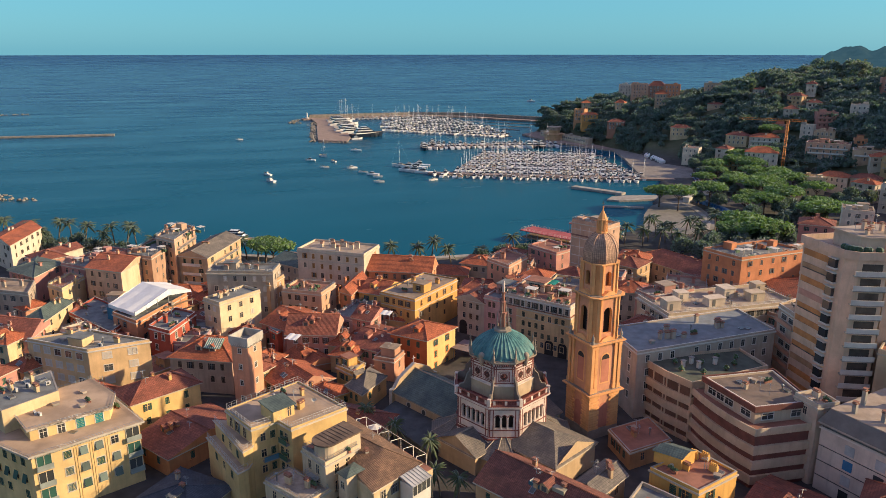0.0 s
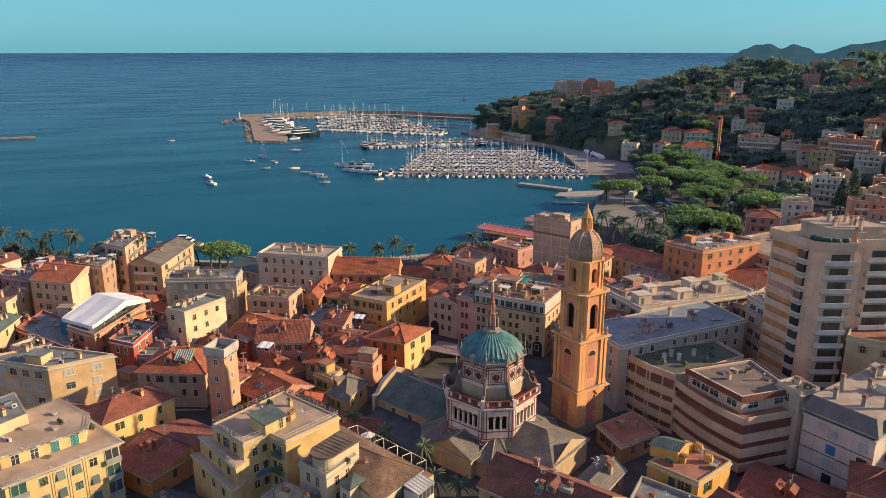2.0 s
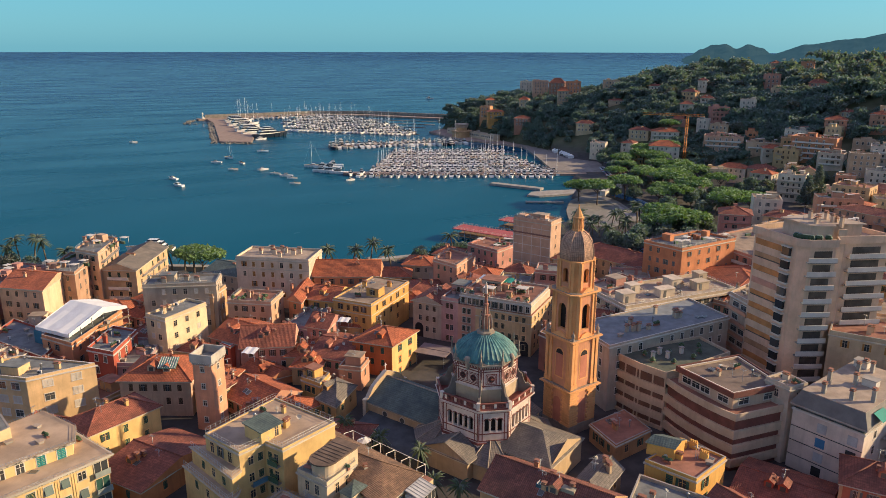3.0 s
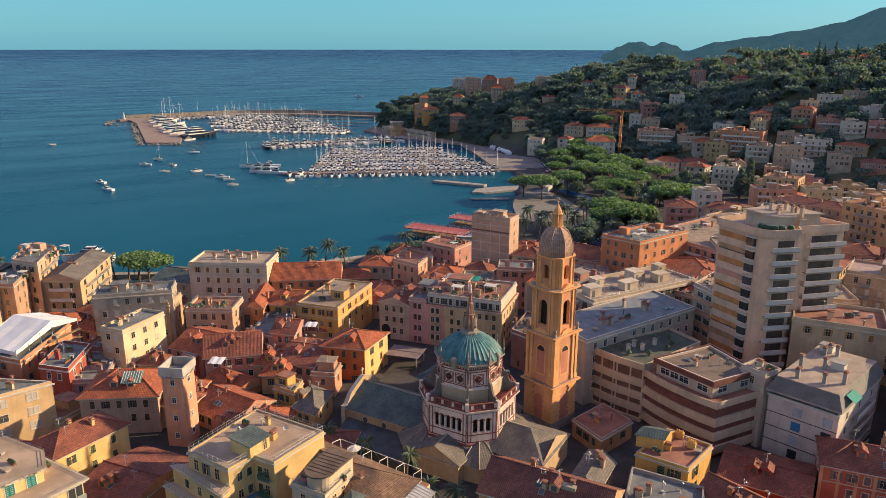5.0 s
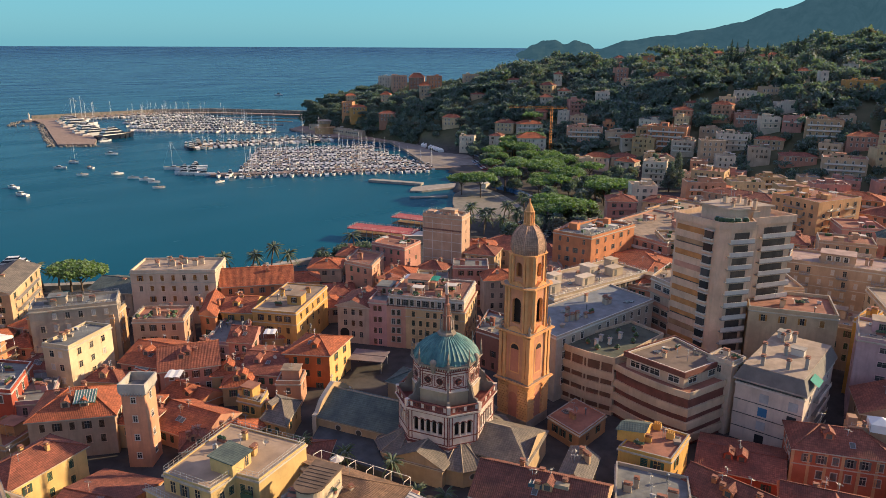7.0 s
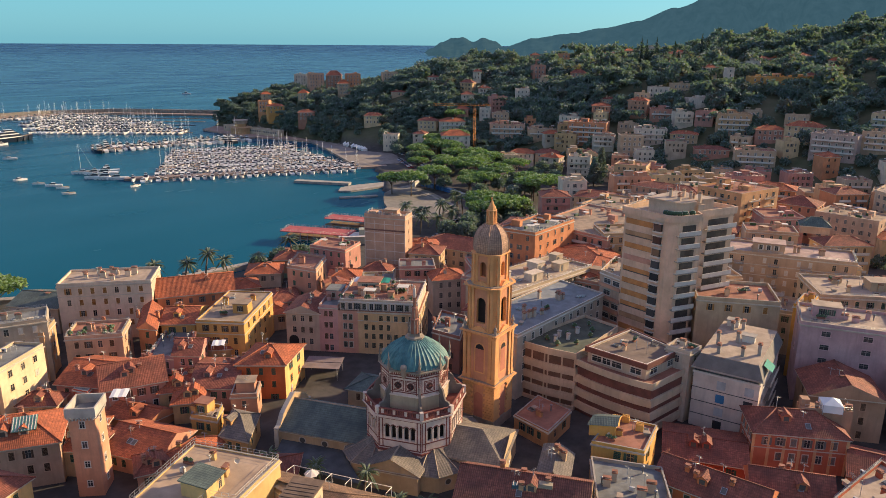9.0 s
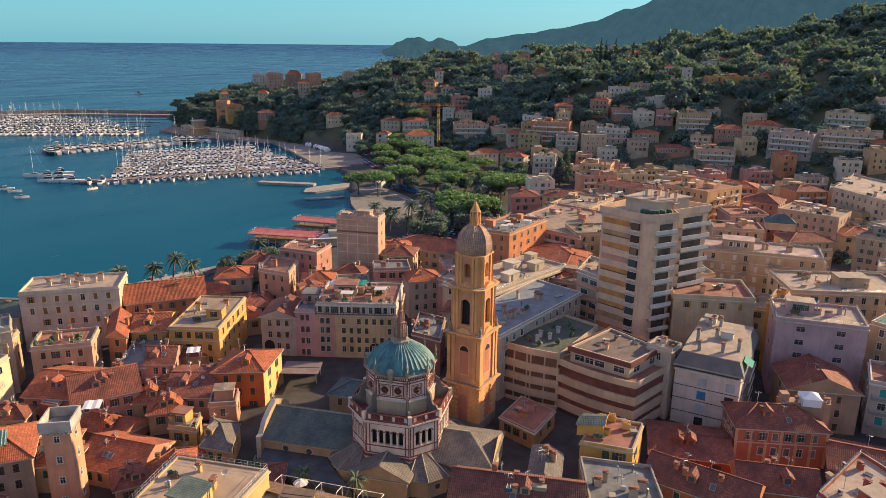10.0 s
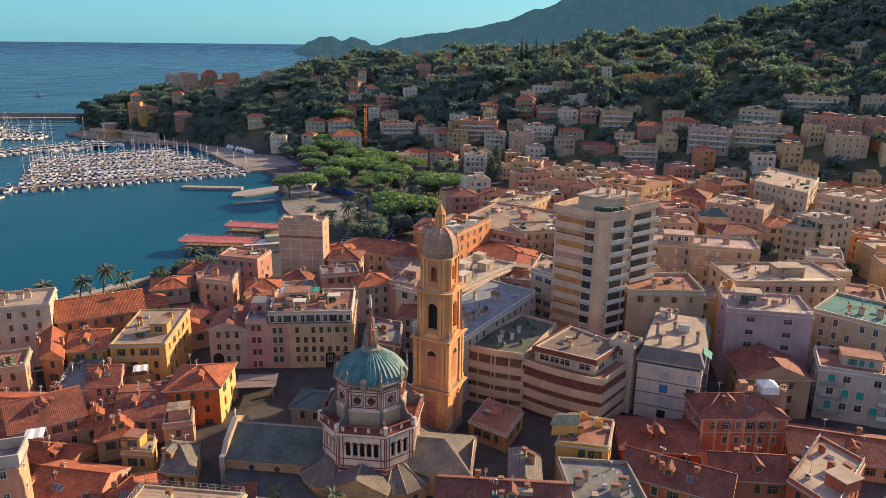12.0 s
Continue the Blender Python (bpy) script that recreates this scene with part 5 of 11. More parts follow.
for k in range(4):
    x, y = rb.uniform(101, 114), rb.uniform(118.5, 124)
    pb = thing("vent_stack", "white vent stack on the planted roof terrace", "vent", (x, y, 14.66), rb.uniform(0, 20), "vent stacks")
    MB().box((0, 0, 0), (0.7, 0.7, 1.5)).out("shaft", [WHITE], pb)
    MB().box((0, 0, 1.5), (1.0, 1.0, 0.15)).out("cap", [CONCRETE], pb)


# brown dark enough to paint shade into balcony recesses and window strips
RECESS = surface("shaded_balcony_recess", (0.11, 0.085, 0.07), 0.5, 0.3, 0.5, fine=0.8)


def apartment_tower():
    poly = [(132.3, 124.1), (130.3, 111.2), (131.6, 109.0), (137.0, 106.4), (139.5, 108.5), (151.5, 103.5), (154, 121)]
    at, yaw, q = local_poly(poly, 1.2)
    e = thing("apartment_tower", "tall cream apartment tower with ochre awning bands and balconies", "apartment tower", at, yaw)
    wallm = plaster((0.66, 0.53, 0.43))
    H = 39.8
    MB().prism(q, -1, H, 0, 1).out("core", [wallm, PALEROOF], e)
    awn = [surface("ochre_awning", (0.56, 0.25, 0.085), 0.8), surface("rose_awning", (0.56, 0.30, 0.22), 0.8), surface("tan_awning", (0.42, 0.26, 0.14), 0.8)]
    fh = 3.18
    rr = random.Random(5)

    def on(i, s0, s1, z0, z1, o0, o1, m, name, mat):
        a, b = q[i], q[(i + 1) % len(q)]
        dx, dy = b[0] - a[0], b[1] - a[1]
        L = math.hypot(dx, dy)
        nx, ny = dy / L, -dx / L
        P = lambda s, o: (a[0] + dx * s + nx * o, a[1] + dy * s + ny * o)
        MB().prism([P(s0, o1), P(s1, o1), P(s1, o0), P(s0, o0)], z0, z1, 0).out(name, [mat], e)
    k = 0
    z = H - 1.0
    while z > 4:
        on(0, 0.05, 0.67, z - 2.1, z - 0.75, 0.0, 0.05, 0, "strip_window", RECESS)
        on(0, 0.05, 0.67, z - (2.1, 1.75, 2.0)[k % 3], z - 0.7, 0.05, 0.16, 0, "awning", awn[(0, 2, 0, 1, 0, 0, 0, 0, 2, 0, 0, 1)[k % 12]])
        on(0, 0.04, 0.64, z - 2.55, z - 2.1, -0.05, 0.12, 0, "sill_band", wallm)
        on(0, 0.72, 0.88, z - 2.4, z - 0.5, 0.0, 0.75, 0, "bay_window", GLASS)
        on(0, 0.70, 0.90, z - 2.75, z - 2.4, 0.0, 0.85, 0, "bay_base", WHITE)
        on(0, 0.70, 0.90, z - 0.5, z - 0.3, 0.0, 0.85, 0, "bay_roof", WHITE)
        on(2, -0.1, 1.0, z - 3.0, z - 1.9, 0.95, 1.15, 0, "balcony_front", WHITE)
        on(2, -0.1, 1.0, z - 3.15, z - 2.95, 0.0, 1.15, 0, "balcony_floor", CONCRETE)
        # dark sheet painted as the shade behind the balcony front
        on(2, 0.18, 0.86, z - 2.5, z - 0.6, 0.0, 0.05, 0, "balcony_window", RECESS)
        on(4, 0.24, 1.0, z - 3.0, z - 1.9, 1.1, 1.3, 0, "balcony_front", WHITE)
        on(4, 0.24, 1.0, z - 3.15, z - 2.95, 0.0, 1.3, 0, "balcony_floor", CONCRETE)
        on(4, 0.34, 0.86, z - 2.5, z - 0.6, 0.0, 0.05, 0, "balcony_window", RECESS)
        z -= fh
        k += 1
    on(4, 0.02, 0.17, 0.0, H + 2.6, 0.0, 0.4, 0, "stair_shaft", plaster((0.50, 0.44, 0.38)))
    g, gi = grown(q, 0.5), grown(q, 0.2)
    m = MB()
    for i in range(len(q)):
        m.prism([g[i], g[(i + 1) % len(q)], gi[(i + 1) % len(q)], gi[i]], H - 0.7, H + 1.1, 0)
    m.out("parapet", [wallm], e)
    cx, cy = sum(p[0] for p in q) / len(q), sum(p[1] for p in q) / len(q)
    p = [(cx + (x - cx) * 0.62, cy + (y - cy) * 0.55) for x, y in q]
    MB().prism(p, H + 0.01, H + 3.4, 0, 1).prism(grown(p, 0.5), H + 3.4, H + 3.7, 0, 1).out("penthouse", [wallm, PALEROOF], e)
    for k in range(7):
        chimney(e, cx + rr.uniform(-4, 4), cy + rr.uniform(-3, 3), H + 3.7, rr.uniform(0.8, 1.8), wallm)
    for k in range(3):
        antenna(e, cx + rr.uniform(-4, 4), cy + rr.uniform(-3, 3), H + 3.7, 3.5)
    for k in range(9):
        a = q[k % 3]
        t = rr.random()
        b2 = q[k % 3 + 1]
        x, y = cx + (a[0] + (b2[0] - a[0]) * t - cx) * 0.88, cy + (a[1] + (b2[1] - a[1]) * t - cy) * 0.88
        pl = thing("potted_shrub", "round green potted shrub on the roof terrace", "shrub", (0, 0, 0))
        M = pose(*at, 0, 0, yaw) @ Vector((x, y, H))
        pl.location = M
        MB().lathe([(0.35, 0.0), (0.45, 0.7), (0.0, 0.7)], 8).out("pot", [TERRACE], pl)
        MB().lathe([(0.1, 0.6), (0.7, 0.9), (0.85, 1.4), (0.5, 1.9), (0.0, 2.0)], 7, smooth=False).out("foliage", [SHRUB], pl)


SHRUB = leafy("shrub_leaves", (0.035, 0.08, 0.02), (0.07, 0.13, 0.03))
apartment_tower()


def white_flats():
    poly = rect((109.4, 92.9), (111.6, 79.6), 24.0)
    e = house("white apartment house with a slate mansard and blue blinds", poly, 14.4, wall=(0.60, 0.57, 0.55), cover=BITUMEN, kinds=("plain",), win=(1.0, 1.6), gap=6.0, surround=WHITE, chimneys=0, aerials=0, parapet=0, sides=(1,), name="apartment_house", category="apartment house")
    at, yaw, q = local_poly(poly, 1.2)
    a, b = grown(q, 0.5), grown(q, -0.8)
    m = MB()
    for i in range(4):
        m.face([(*a[i], 14.2), (*a[(i + 1) % 4], 14.2), (*b[(i + 1) % 4], 16.9), (*b[i], 16.9)])
    m.prism(a, 13.8, 14.2, 1)
    m.out("mansard", [surface("grey_zinc_mansard", (0.17, 0.155, 0.14), 0.7), CONCRETE], e)
    MB().prism(b, 16.88, 17.05, 0).out("roof", [PALEROOF], e)
    rr = random.Random(8)
    for k in range(8):
        chimney(e, rr.uniform(b[0][0] + 1, b[1][0] - 1), rr.uniform(b[0][1] + 1.5, b[2][1] - 1.5), 17.0, rr.uniform(1.6, 3.0), CONCRETE, w=0.7, d=0.7)
    for k in range(2):
        m = MB().box((0, 0, 0), (2.6, 2.0, 1.5), 0, 0).box((0, 0, 1.5), (3.0, 2.4, 0.15), 0, 1)
        o = m.out("roof_hut", [WHITE, CONCRETE], e)
        o.location = (b[0][0] + 2.5 + 5 * k, b[3][1] - 2.0 - 8 * k, 17.0)
    blue = surface("blue_blind", (0.05, 0.20, 0.38), 0.7)
    pale = surface("pale_blind", (0.40, 0.42, 0.43), 0.7)
    L = q[1][0] - q[0][0]
    z = 11.8
    k = 0
    while z > 1:
        for s, mm in ((0.44, blue if k < 3 else GLASS), (0.86, GLASS)):
            x = q[0][0] + L * s
            MB().prism([(x - 0.9, q[0][1] - 0.08), (x + 0.9, q[0][1] - 0.08), (x + 0.9, q[0][1]), (x - 0.9, q[0][1])], z - 1.9, z, 0).out("blind", [mm if k % 2 else pale], e)
        MB().prism([(q[0][0], q[0][1] - 0.06), (q[1][0], q[0][1] - 0.06), (q[1][0], q[0][1]), (q[0][0], q[0][1])], z - 2.5, z - 2.35, 0).out("storey_line", [DARKMETAL], e)
        balcony(e, q[1], q[2], 0.35, 0.8, z - 2.4, 1.1, WHITE)
        z -= 3.1
        k += 1
    aw = MB()
    aw.face([(q[1][0] - 0.2, q[1][1] + 3, 16.4), (q[1][0] + 1.6, q[1][1] + 3, 15.2), (q[1][0] + 1.6, q[1][1] + 7, 15.2), (q[1][0] - 0.2, q[1][1] + 7, 16.4)])
    aw.out("awning", [TEAL], e)


white_flats()


# ---- flat-roofed yellow house and the corner house in front ----
def local_of(poly):
    """A function from the plan to the own coordinates of a house on that outline."""
    (cx, cy, _), yaw, _ = local_poly(poly, 0.0)
    c, s = math.cos(radians(-yaw)), math.sin(radians(-yaw))
    return lambda x, y: ((x - cx) * c - (y - cy) * s, (x - cx) * s + (y - cy) * c)


def window_row(parent, a, b, shares, z, kinds, w, h, shutter, surround):
    """Windows at the given shares of the wall from a to b."""
    yaw = math.degrees(math.atan2(b[1] - a[1], b[0] - a[0]))
    for k, s in enumerate(shares):
        window_at(parent, kinds[k % len(kinds)], w, h, shutter, surround, pose(a[0] + (b[0] - a[0]) * s, a[1] + (b[1] - a[1]) * s, z, 0, 0, yaw), None, True)


TANROOF = surface("tan_painted_roof", (0.47, 0.34, 0.23), 0.85, 0.10, 0.35, coarse=0.2)
TEALSH = surface("teal_shutter", (0.03, 0.24, 0.24), 0.6, 0.12, 0.2)
GREENMETAL = surface("green_painted_metal", (0.05, 0.12, 0.075), 0.5, 0.1, 0.3)


def yellow_flats():
    poly = [(4.1, 134.0), (8.0, 124.8), (12.8, 126.4), (14.9, 122.4), (26.1, 127.0), (19.1, 141.7)]
    col = (0.60, 0.46, 0.22)
    wall = plaster(col)
    quiet = plaster((0.66, 0.52, 0.30))
    e = house("yellow apartment house with stepped terraces and a wide tan flat roof", poly, 15.9, wall=col, cover=TANROOF, sides=(), chimneys=0, aerials=0, parapet=0.3, name="apartment_house", category="apartment house", rails=False)
    at, yaw, q = local_poly(poly, 1.2)
    at_plan = local_of(poly)
    railing(e, grown(q, -0.12), 15.0, 1.0, PALEMETAL, 1.1, closed=True)
    hut = [at_plan(*p) for p in ((10.3, 129.9), (12.2, 125.8), (16.3, 127.7), (14.6, 131.8))]
    o = MB().prism(hut, 14.75, 17.1, 0).out("stair_hut", [plaster((0.66, 0.52, 0.24))], e)
    g = grown(hut, 0.32)
    m = MB()
    zs = (17.55, 17.1, 17.1, 17.55)
    m.face([(*p, z) for p, z in zip(g, zs)], 0).face([(*p, z - 0.16) for p, z in reversed(list(zip(g, zs)))], 0)
    for k in range(4):
        a, b, za, zb = g[k], g[(k + 1) % 4], zs[k], zs[(k + 1) % 4]
        m.face([(*a, za - 0.16), (*b, zb - 0.16), (*b, zb), (*a, za)], 0)
    m.out("hut_roof", [GREY_SLATE], o)
    a, b = hut[1], hut[2]
    window_row(o, a, b, (0.75,), 15.9, ("plain",), 0.8, 1.9, GREYSH, quiet)
    for x, y, w in ((17.6, 129.6, 0.9), (18.2, 130.1, 0.6), (18.9, 135.2, 0.8), (11.6, 131.4, 0.7)):
        chimney(e, *at_plan(x, y), 14.75, 1.3, wall, w=w)
    dish(e, *at_plan(20.6, 131.0), 14.75)
    antenna(e, *at_plan(17.0, 133.0), 14.75, 2.6)
    # the terraces that step outwards storey by storey, each with its own rail
    for outline, z in (([(1.9, 136.6), (6.2, 123.0), (7.9, 124.4), (8.4, 126.4), (4.6, 135.4)], 11.6), ([(0.3, 136.6), (5.0, 121.8), (6.8, 122.8), (7.6, 124.4), (3.2, 137.0)], 8.2)):
        lp = [at_plan(*p) for p in outline]
        MB().prism(lp, -1.0, z, 0, 1).out("lower_storey", [wall, TANROOF], e)
        MB().prism(grown(lp, 0.25), z - 0.3, z - 0.1, 0).out("terrace_edge", [TRIM], e)
        railing(e, [lp[0], lp[1], lp[2], lp[3]], z, 1.05, PALEMETAL, 0.9)
        window_row(e, lp[0], lp[1], (0.3, 0.55, 0.8), z - 1.9, ("shut", "plain"), 1.0, 1.6, GREEN, quiet)
    window_row(e, q[0], q[1], (0.2, 0.45, 0.72), 12.9, ("plain", "open", "plain"), 1.0, 2.0, GREYSH, quiet)
    for z in (12.4, 9.1, 5.8):
        window_row(e, q[1], q[2], (0.42, 0.8), z, ("plain", "shut"), 0.95, 1.5, GREEN, quiet)
        window_row(e, q[2], q[3], (0.3, 0.62), z, ("shut", "plain"), 0.9, 1.7, GREEN, quiet)
        window_row(e, q[4], q[5], (0.2, 0.45, 0.7, 0.9), z, ("shut", "open"), 0.95, 1.6, GREEN, quiet)
        window_row(e, q[5], q[0], (0.2, 0.5, 0.8), z, ("shut", "open"), 0.95, 1.6, GREEN, quiet)
    for z in (11.3, 8.0):
        o = balcony(e, q[2], q[3], 0.32, 0.85, z, 0.9, GREENMETAL)
        for k in range(3):
            MB().box((q[2][0] + (q[3][0] - q[2][0]) * (0.45 + 0.12 * k) , q[2][1] + (q[3][1] - q[2][1]) * (0.45 + 0.12 * k) - 0.5, z + 0.95), (0.5, 0.4, 0.35), 20 * k, 0).out("plant_box", [PLANT], o)
    balcony(e, q[1], q[2], 0.35, 0.95, 7.6, 0.9, surface("blue_sheeting", (0.10, 0.22, 0.30), 0.7))


PALEMETAL = surface("pale_painted_railing", (0.50, 0.48, 0.44), 0.5, 0.1, 0.2)
yellow_flats()


def cream_flats():
    """Apartment house with window bays between thin pilasters, a glazed loggia at each end and a dentilled cornice."""
    poly = [(-41.5, 146.0), (-29.2, 132.0), (-11.8, 138.8), (-20.5, 157.0)]
    col = (0.70, 0.54, 0.27)
    wall = plaster(col)
    e = house("cream apartment house with green tilted blinds and glazed corner loggias", poly, 13.75, wall=col, cover=TANROOF, sides=(0, 2), shutter=GREEN, kinds=("shut", "tilt"), gap=3.2, chimneys=0, aerials=0, parapet=0, cornice=False, name="apartment_house", category="apartment house", win=(1.2, 1.6))
    at, yaw, q = local_poly(poly, 1.2)
    n, h = 4, 12.55
    g = grown(q, 0.75)
    m = MB().prism(g, h - 0.05, h + 0.22, 0).prism(grown(q, 0.3), h - 0.5, h - 0.35, 0)
    for i in (0, 1, 2):
        a, b = q[i], q[(i + 1) % n]
        L = math.hypot(b[0] - a[0], b[1] - a[1])
        ux, uy = (b[0] - a[0]) / L, (b[1] - a[1]) / L
        for k in range(int(L / 0.5)):
            s = 0.25 + 0.5 * k
            m.box((a[0] + ux * s + uy * 0.3, a[1] + uy * s - ux * 0.3, h - 0.34), (0.22, 0.6, 0.28), math.degrees(math.atan2(uy, ux)), 0)
    m.out("cornice", [TRIM], e)
    MB().prism(grown(q, 0.45), h + 0.22, h + 0.26, 0).out("terrace_floor", [TANROOF], e)
    railing(e, grown(q, 0.55), h + 0.22, 0.55, METAL, 2.2, closed=True)
    a, b = q[1], q[2]
    L = math.hypot(b[0] - a[0], b[1] - a[1])
    ux, uy = (b[0] - a[0]) / L, (b[1] - a[1]) / L
    face = math.degrees(math.atan2(uy, ux))
    on = lambda s, out: (a[0] + ux * L * s + uy * out, a[1] + uy * L * s - ux * out)
    greyblind = surface("grey_green_blind", (0.12, 0.16, 0.14), 0.7, 0.15, 0.25, hue=0.3)
    for row in range(4):
        z = h - 1.85 - 3.35 * row
        if z < 1.5:
            break
        for k, s in enumerate((0.31, 0.455, 0.60, 0.75)):
            kind = ("shut", "tilt", "tilt", "tilt", "tilt", "shut", "tilt", "tilt", "tilt", "plain", "shut", "shut")[(row * 5 + k * 3) % 12]
            window_at(e, kind, 1.3, 1.5, GREEN if (row + k) % 3 == 0 else greyblind, TRIM, pose(*on(s, 0.0), z, 0, 0, face), None, True)
        for s in (0.105, 0.925):
            lg = MB().box((*on(s, 0.0), z - 1.15), (2.35, 0.16, 2.55), face, 0).out("loggia", [GLASS if (row + (s > 0.5)) % 2 else surface("green_loggia_blind", (0.03, 0.10, 0.075), 0.6)], e)
            for d in (-1.2, 0.0, 1.2):
                MB().box((*on(s + d / L, 0.06), z - 1.15), (0.1, 0.14, 2.55), face, 0).out("mullion", [TRIM], lg)
            balcony(e, a, b, s - 1.35 / L, s + 1.35 / L, z - 1.2, 0.75, surface("pale_glass_front", (0.30, 0.33, 0.30), 0.3))
    for s in (0.385, 0.53, 0.675):
        for d in (-0.22, 0.22):
            MB().box((*on(s + d / L, 0.02), -0.5), (0.2, 0.16, h - 0.4), face, 0).out("pilaster", [wall], e)
    return e


cream_flats()


def corner_house():
    cream = (0.58, 0.50, 0.38)
    wall = plaster(cream)
    brown = surface("brown_felt", (0.17, 0.115, 0.08), 0.9, 0.2, 0.5)
    btile = tiled("brown_tiles", (0.25, 0.145, 0.085), strength=0.7, gutters=0.3)
    poly = [(16.0, 117.9), (19.0, 111.6), (25.6, 115.4), (23.4, 121.0)]
    e = house("pale corner house with a round-ended attic and a roof terrace", poly, 13.9, wall=cream, cover=BITUMEN, shutter=GREYSH, kinds=("bar", "plain"), win=(0.9, 1.8), gap=2.6, chimneys=1, aerials=2, dishes=1, parapet=0.6, name="corner_house", rails=True, balconies=((0, 0.35, 0.75, 0, 2, None),))
    at_plan = local_of(poly)
    # the attic: straight at one end, round at the other
    arc = []
    for k in range(13):
        t = radians(131.5 + 180.0 * k / 12)
        arc.append((20.0 + 2.2 * math.cos(t), 115.3 + 2.2 * math.sin(t)))
    plan = [at_plan(*p) for p in arc + [(26.3, 116.2), (24.1, 120.2)]]
    m = MB().prism(plan, 6.0, 15.35, 0)
    m.s = [0 < k < 12 and k < len(plan) for k in range(len(m.f))]
    at = m.out("attic", [wall], e)
    rim = grown(plan, 0.35)
    MB().prism(rim, 15.35, 15.6, 0).out("attic_roof", [brown], at)
    c0 = Vector(at_plan(20.0, 115.3))
    u = (Vector(at_plan(25.2, 118.2)) - c0).normalized()
    v = Vector((-u.y, u.x))
    for k in range(7):
        p = c0 + u * (0.9 * k - 0.9)
        w = 2.3 if k > 0 else 1.9
        MB().tube((*(p - v * w), 15.63), (*(p + v * w), 15.63), 0.05, n=4).out("roof_seam", [brown], at)
    for x, y, sx, sy, hh in ((17.6, 116.9, 1.4, 0.8, 0.9), (18.9, 118.3, 1.8, 1.0, 0.7), (20.6, 119.3, 1.2, 1.0, 1.1)):
        MB().box((*at_plan(x, y), 12.75), (sx, sy, hh), 15, 0).box((*at_plan(x, y), 12.75 + hh), (sx + 0.1, sy + 0.1, 0.06), 15, 1).out("tank_box", [METAL, TERRACE], e)
    # the lower wing, wrapped by one brown tiled roof with a hip
    outline = [(25.7, 104.8), (35.4, 110.2), (26.9, 131.2), (24.2, 130.9), (23.4, 113.0), (24.3, 108.2)]
    ring = [(25.4, 104.2, 10.55), (36.0, 110.0, 10.55), (27.2, 131.7, 10.75), (23.9, 131.2, 11.5)]
    wing = thing("house", "cream wing with a brown tiled hipped roof", "house", (29.5, 116.0, 1.2), 0.0, "town houses")
    loc = lambda x, y, z=0.0: (x - 29.5, y - 116.0, z)
    MB().prism([loc(*p)[:2] for p in outline], -1.0, 10.45, 0).out("wall", [plaster(CREAM)], wing)
    r = MB()
    ridge0, ridge1 = loc(26.0, 121.6, 12.3), loc(30.1, 114.4, 12.3)
    e0, e1, e2, e3 = [loc(*p) for p in ring]
    r.face([e1, e2, e3, ridge0, ridge1], 0)
    r.face([e0, e1, ridge1, loc(24.1, 108.6, 11.1)], 0)
    r.face([loc(24.1, 108.6, 11.1), ridge1, ridge0, loc(23.2, 114.0, 11.0)], 0)
    for p, s in ((e0, e1), (e1, e2), (e2, e3)):
        r.face([(p[0], p[1], p[2] - 0.22), (s[0], s[1], s[2] - 0.22), s, p], 1)
    r.face([(p[0], p[1], p[2] - 0.22) for p in (e3, e2, e1, e0)], 1)
    o = r.out("roof", [btile, TRIM], wing)
    MB().tube(ridge1, (e1[0], e1[1], e1[2] + 0.05), 0.13, n=6).out("hip_tile", [btile], o)
    MB().tube(ridge0, ridge1, 0.13, n=6).out("ridge_tile", [btile], o)
    chimney(o, *loc(27.0, 114.6)[:2], 11.3, 1.0, TRIM, w=0.6)
    antenna(o, *loc(29.0, 118.0)[:2], 11.4, 2.2)
    for i in (0, 1):
        a, b = loc(*outline[i])[:2], loc(*outline[i + 1])[:2]
        for z in (8.6, 5.4):
            window_row(wing, a, b, (0.2, 0.45, 0.8) if i == 0 else (0.12, 0.3, 0.48, 0.66, 0.84), z, ("plain", "open", "plain"), 1.0, 1.7, GREYSH, TRIM)
    # small square turret with a slate cap
    tq = [(21.0, 110.9), (22.0, 108.6), (25.4, 110.4), (24.2, 112.8)]
    tu = thing("turret", "small square cream turret with a shallow slate cap", "turret", (23.2, 110.7, 1.2), 0.0)
    tl = [(x - 23.2, y - 110.7) for x, y in tq]
    MB().prism(tl, -1.0, 11.4, 0).out("wall", [wall], tu)
    m = MB()
    g = grown(tl, 0.3)
    for k in range(4):
        m.face([(*g[k], 11.4), (*g[(k + 1) % 4], 11.4), (0, 0, 12.15)], 0)
    m.face([(*p, 11.38) for p in reversed(g)], 0)
    m.out("cap", [GREY_SLATE], tu)
    window_row(tu, tl[0], tl[1], (0.5,), 9.5, ("plain",), 0.8, 1.3, GREYSH, TRIM)
    window_row(tu, tl[1], tl[2], (0.5,), 6.0, ("bar",), 0.9, 1.4, GREYSH, TRIM)
    # low pale terrace house before it
    lo = [(9.2, 117.7), (14.9, 108.6), (19.5, 111.4), (13.8, 120.6)]
    house("low house with a pale weathered terrace roof", lo, 9.2, wall=(0.56, 0.47, 0.34), cover=surface("worn_pale_terrace", (0.44, 0.36, 0.28), 0.9, 0.25, 0.6), shutter=GREYSH, kinds=("plain", "bar"), chimneys=2, aerials=1, parapet=0.35, rails=True)
    pg = thing("terrace_frame", "low white steel frames round a planted terrace", "frame", (0, 0, 10.6))
    for k in range(6):
        t = k / 5
        x, y = 28.3 + 7.0 * t, 128.5 - 17.0 * t
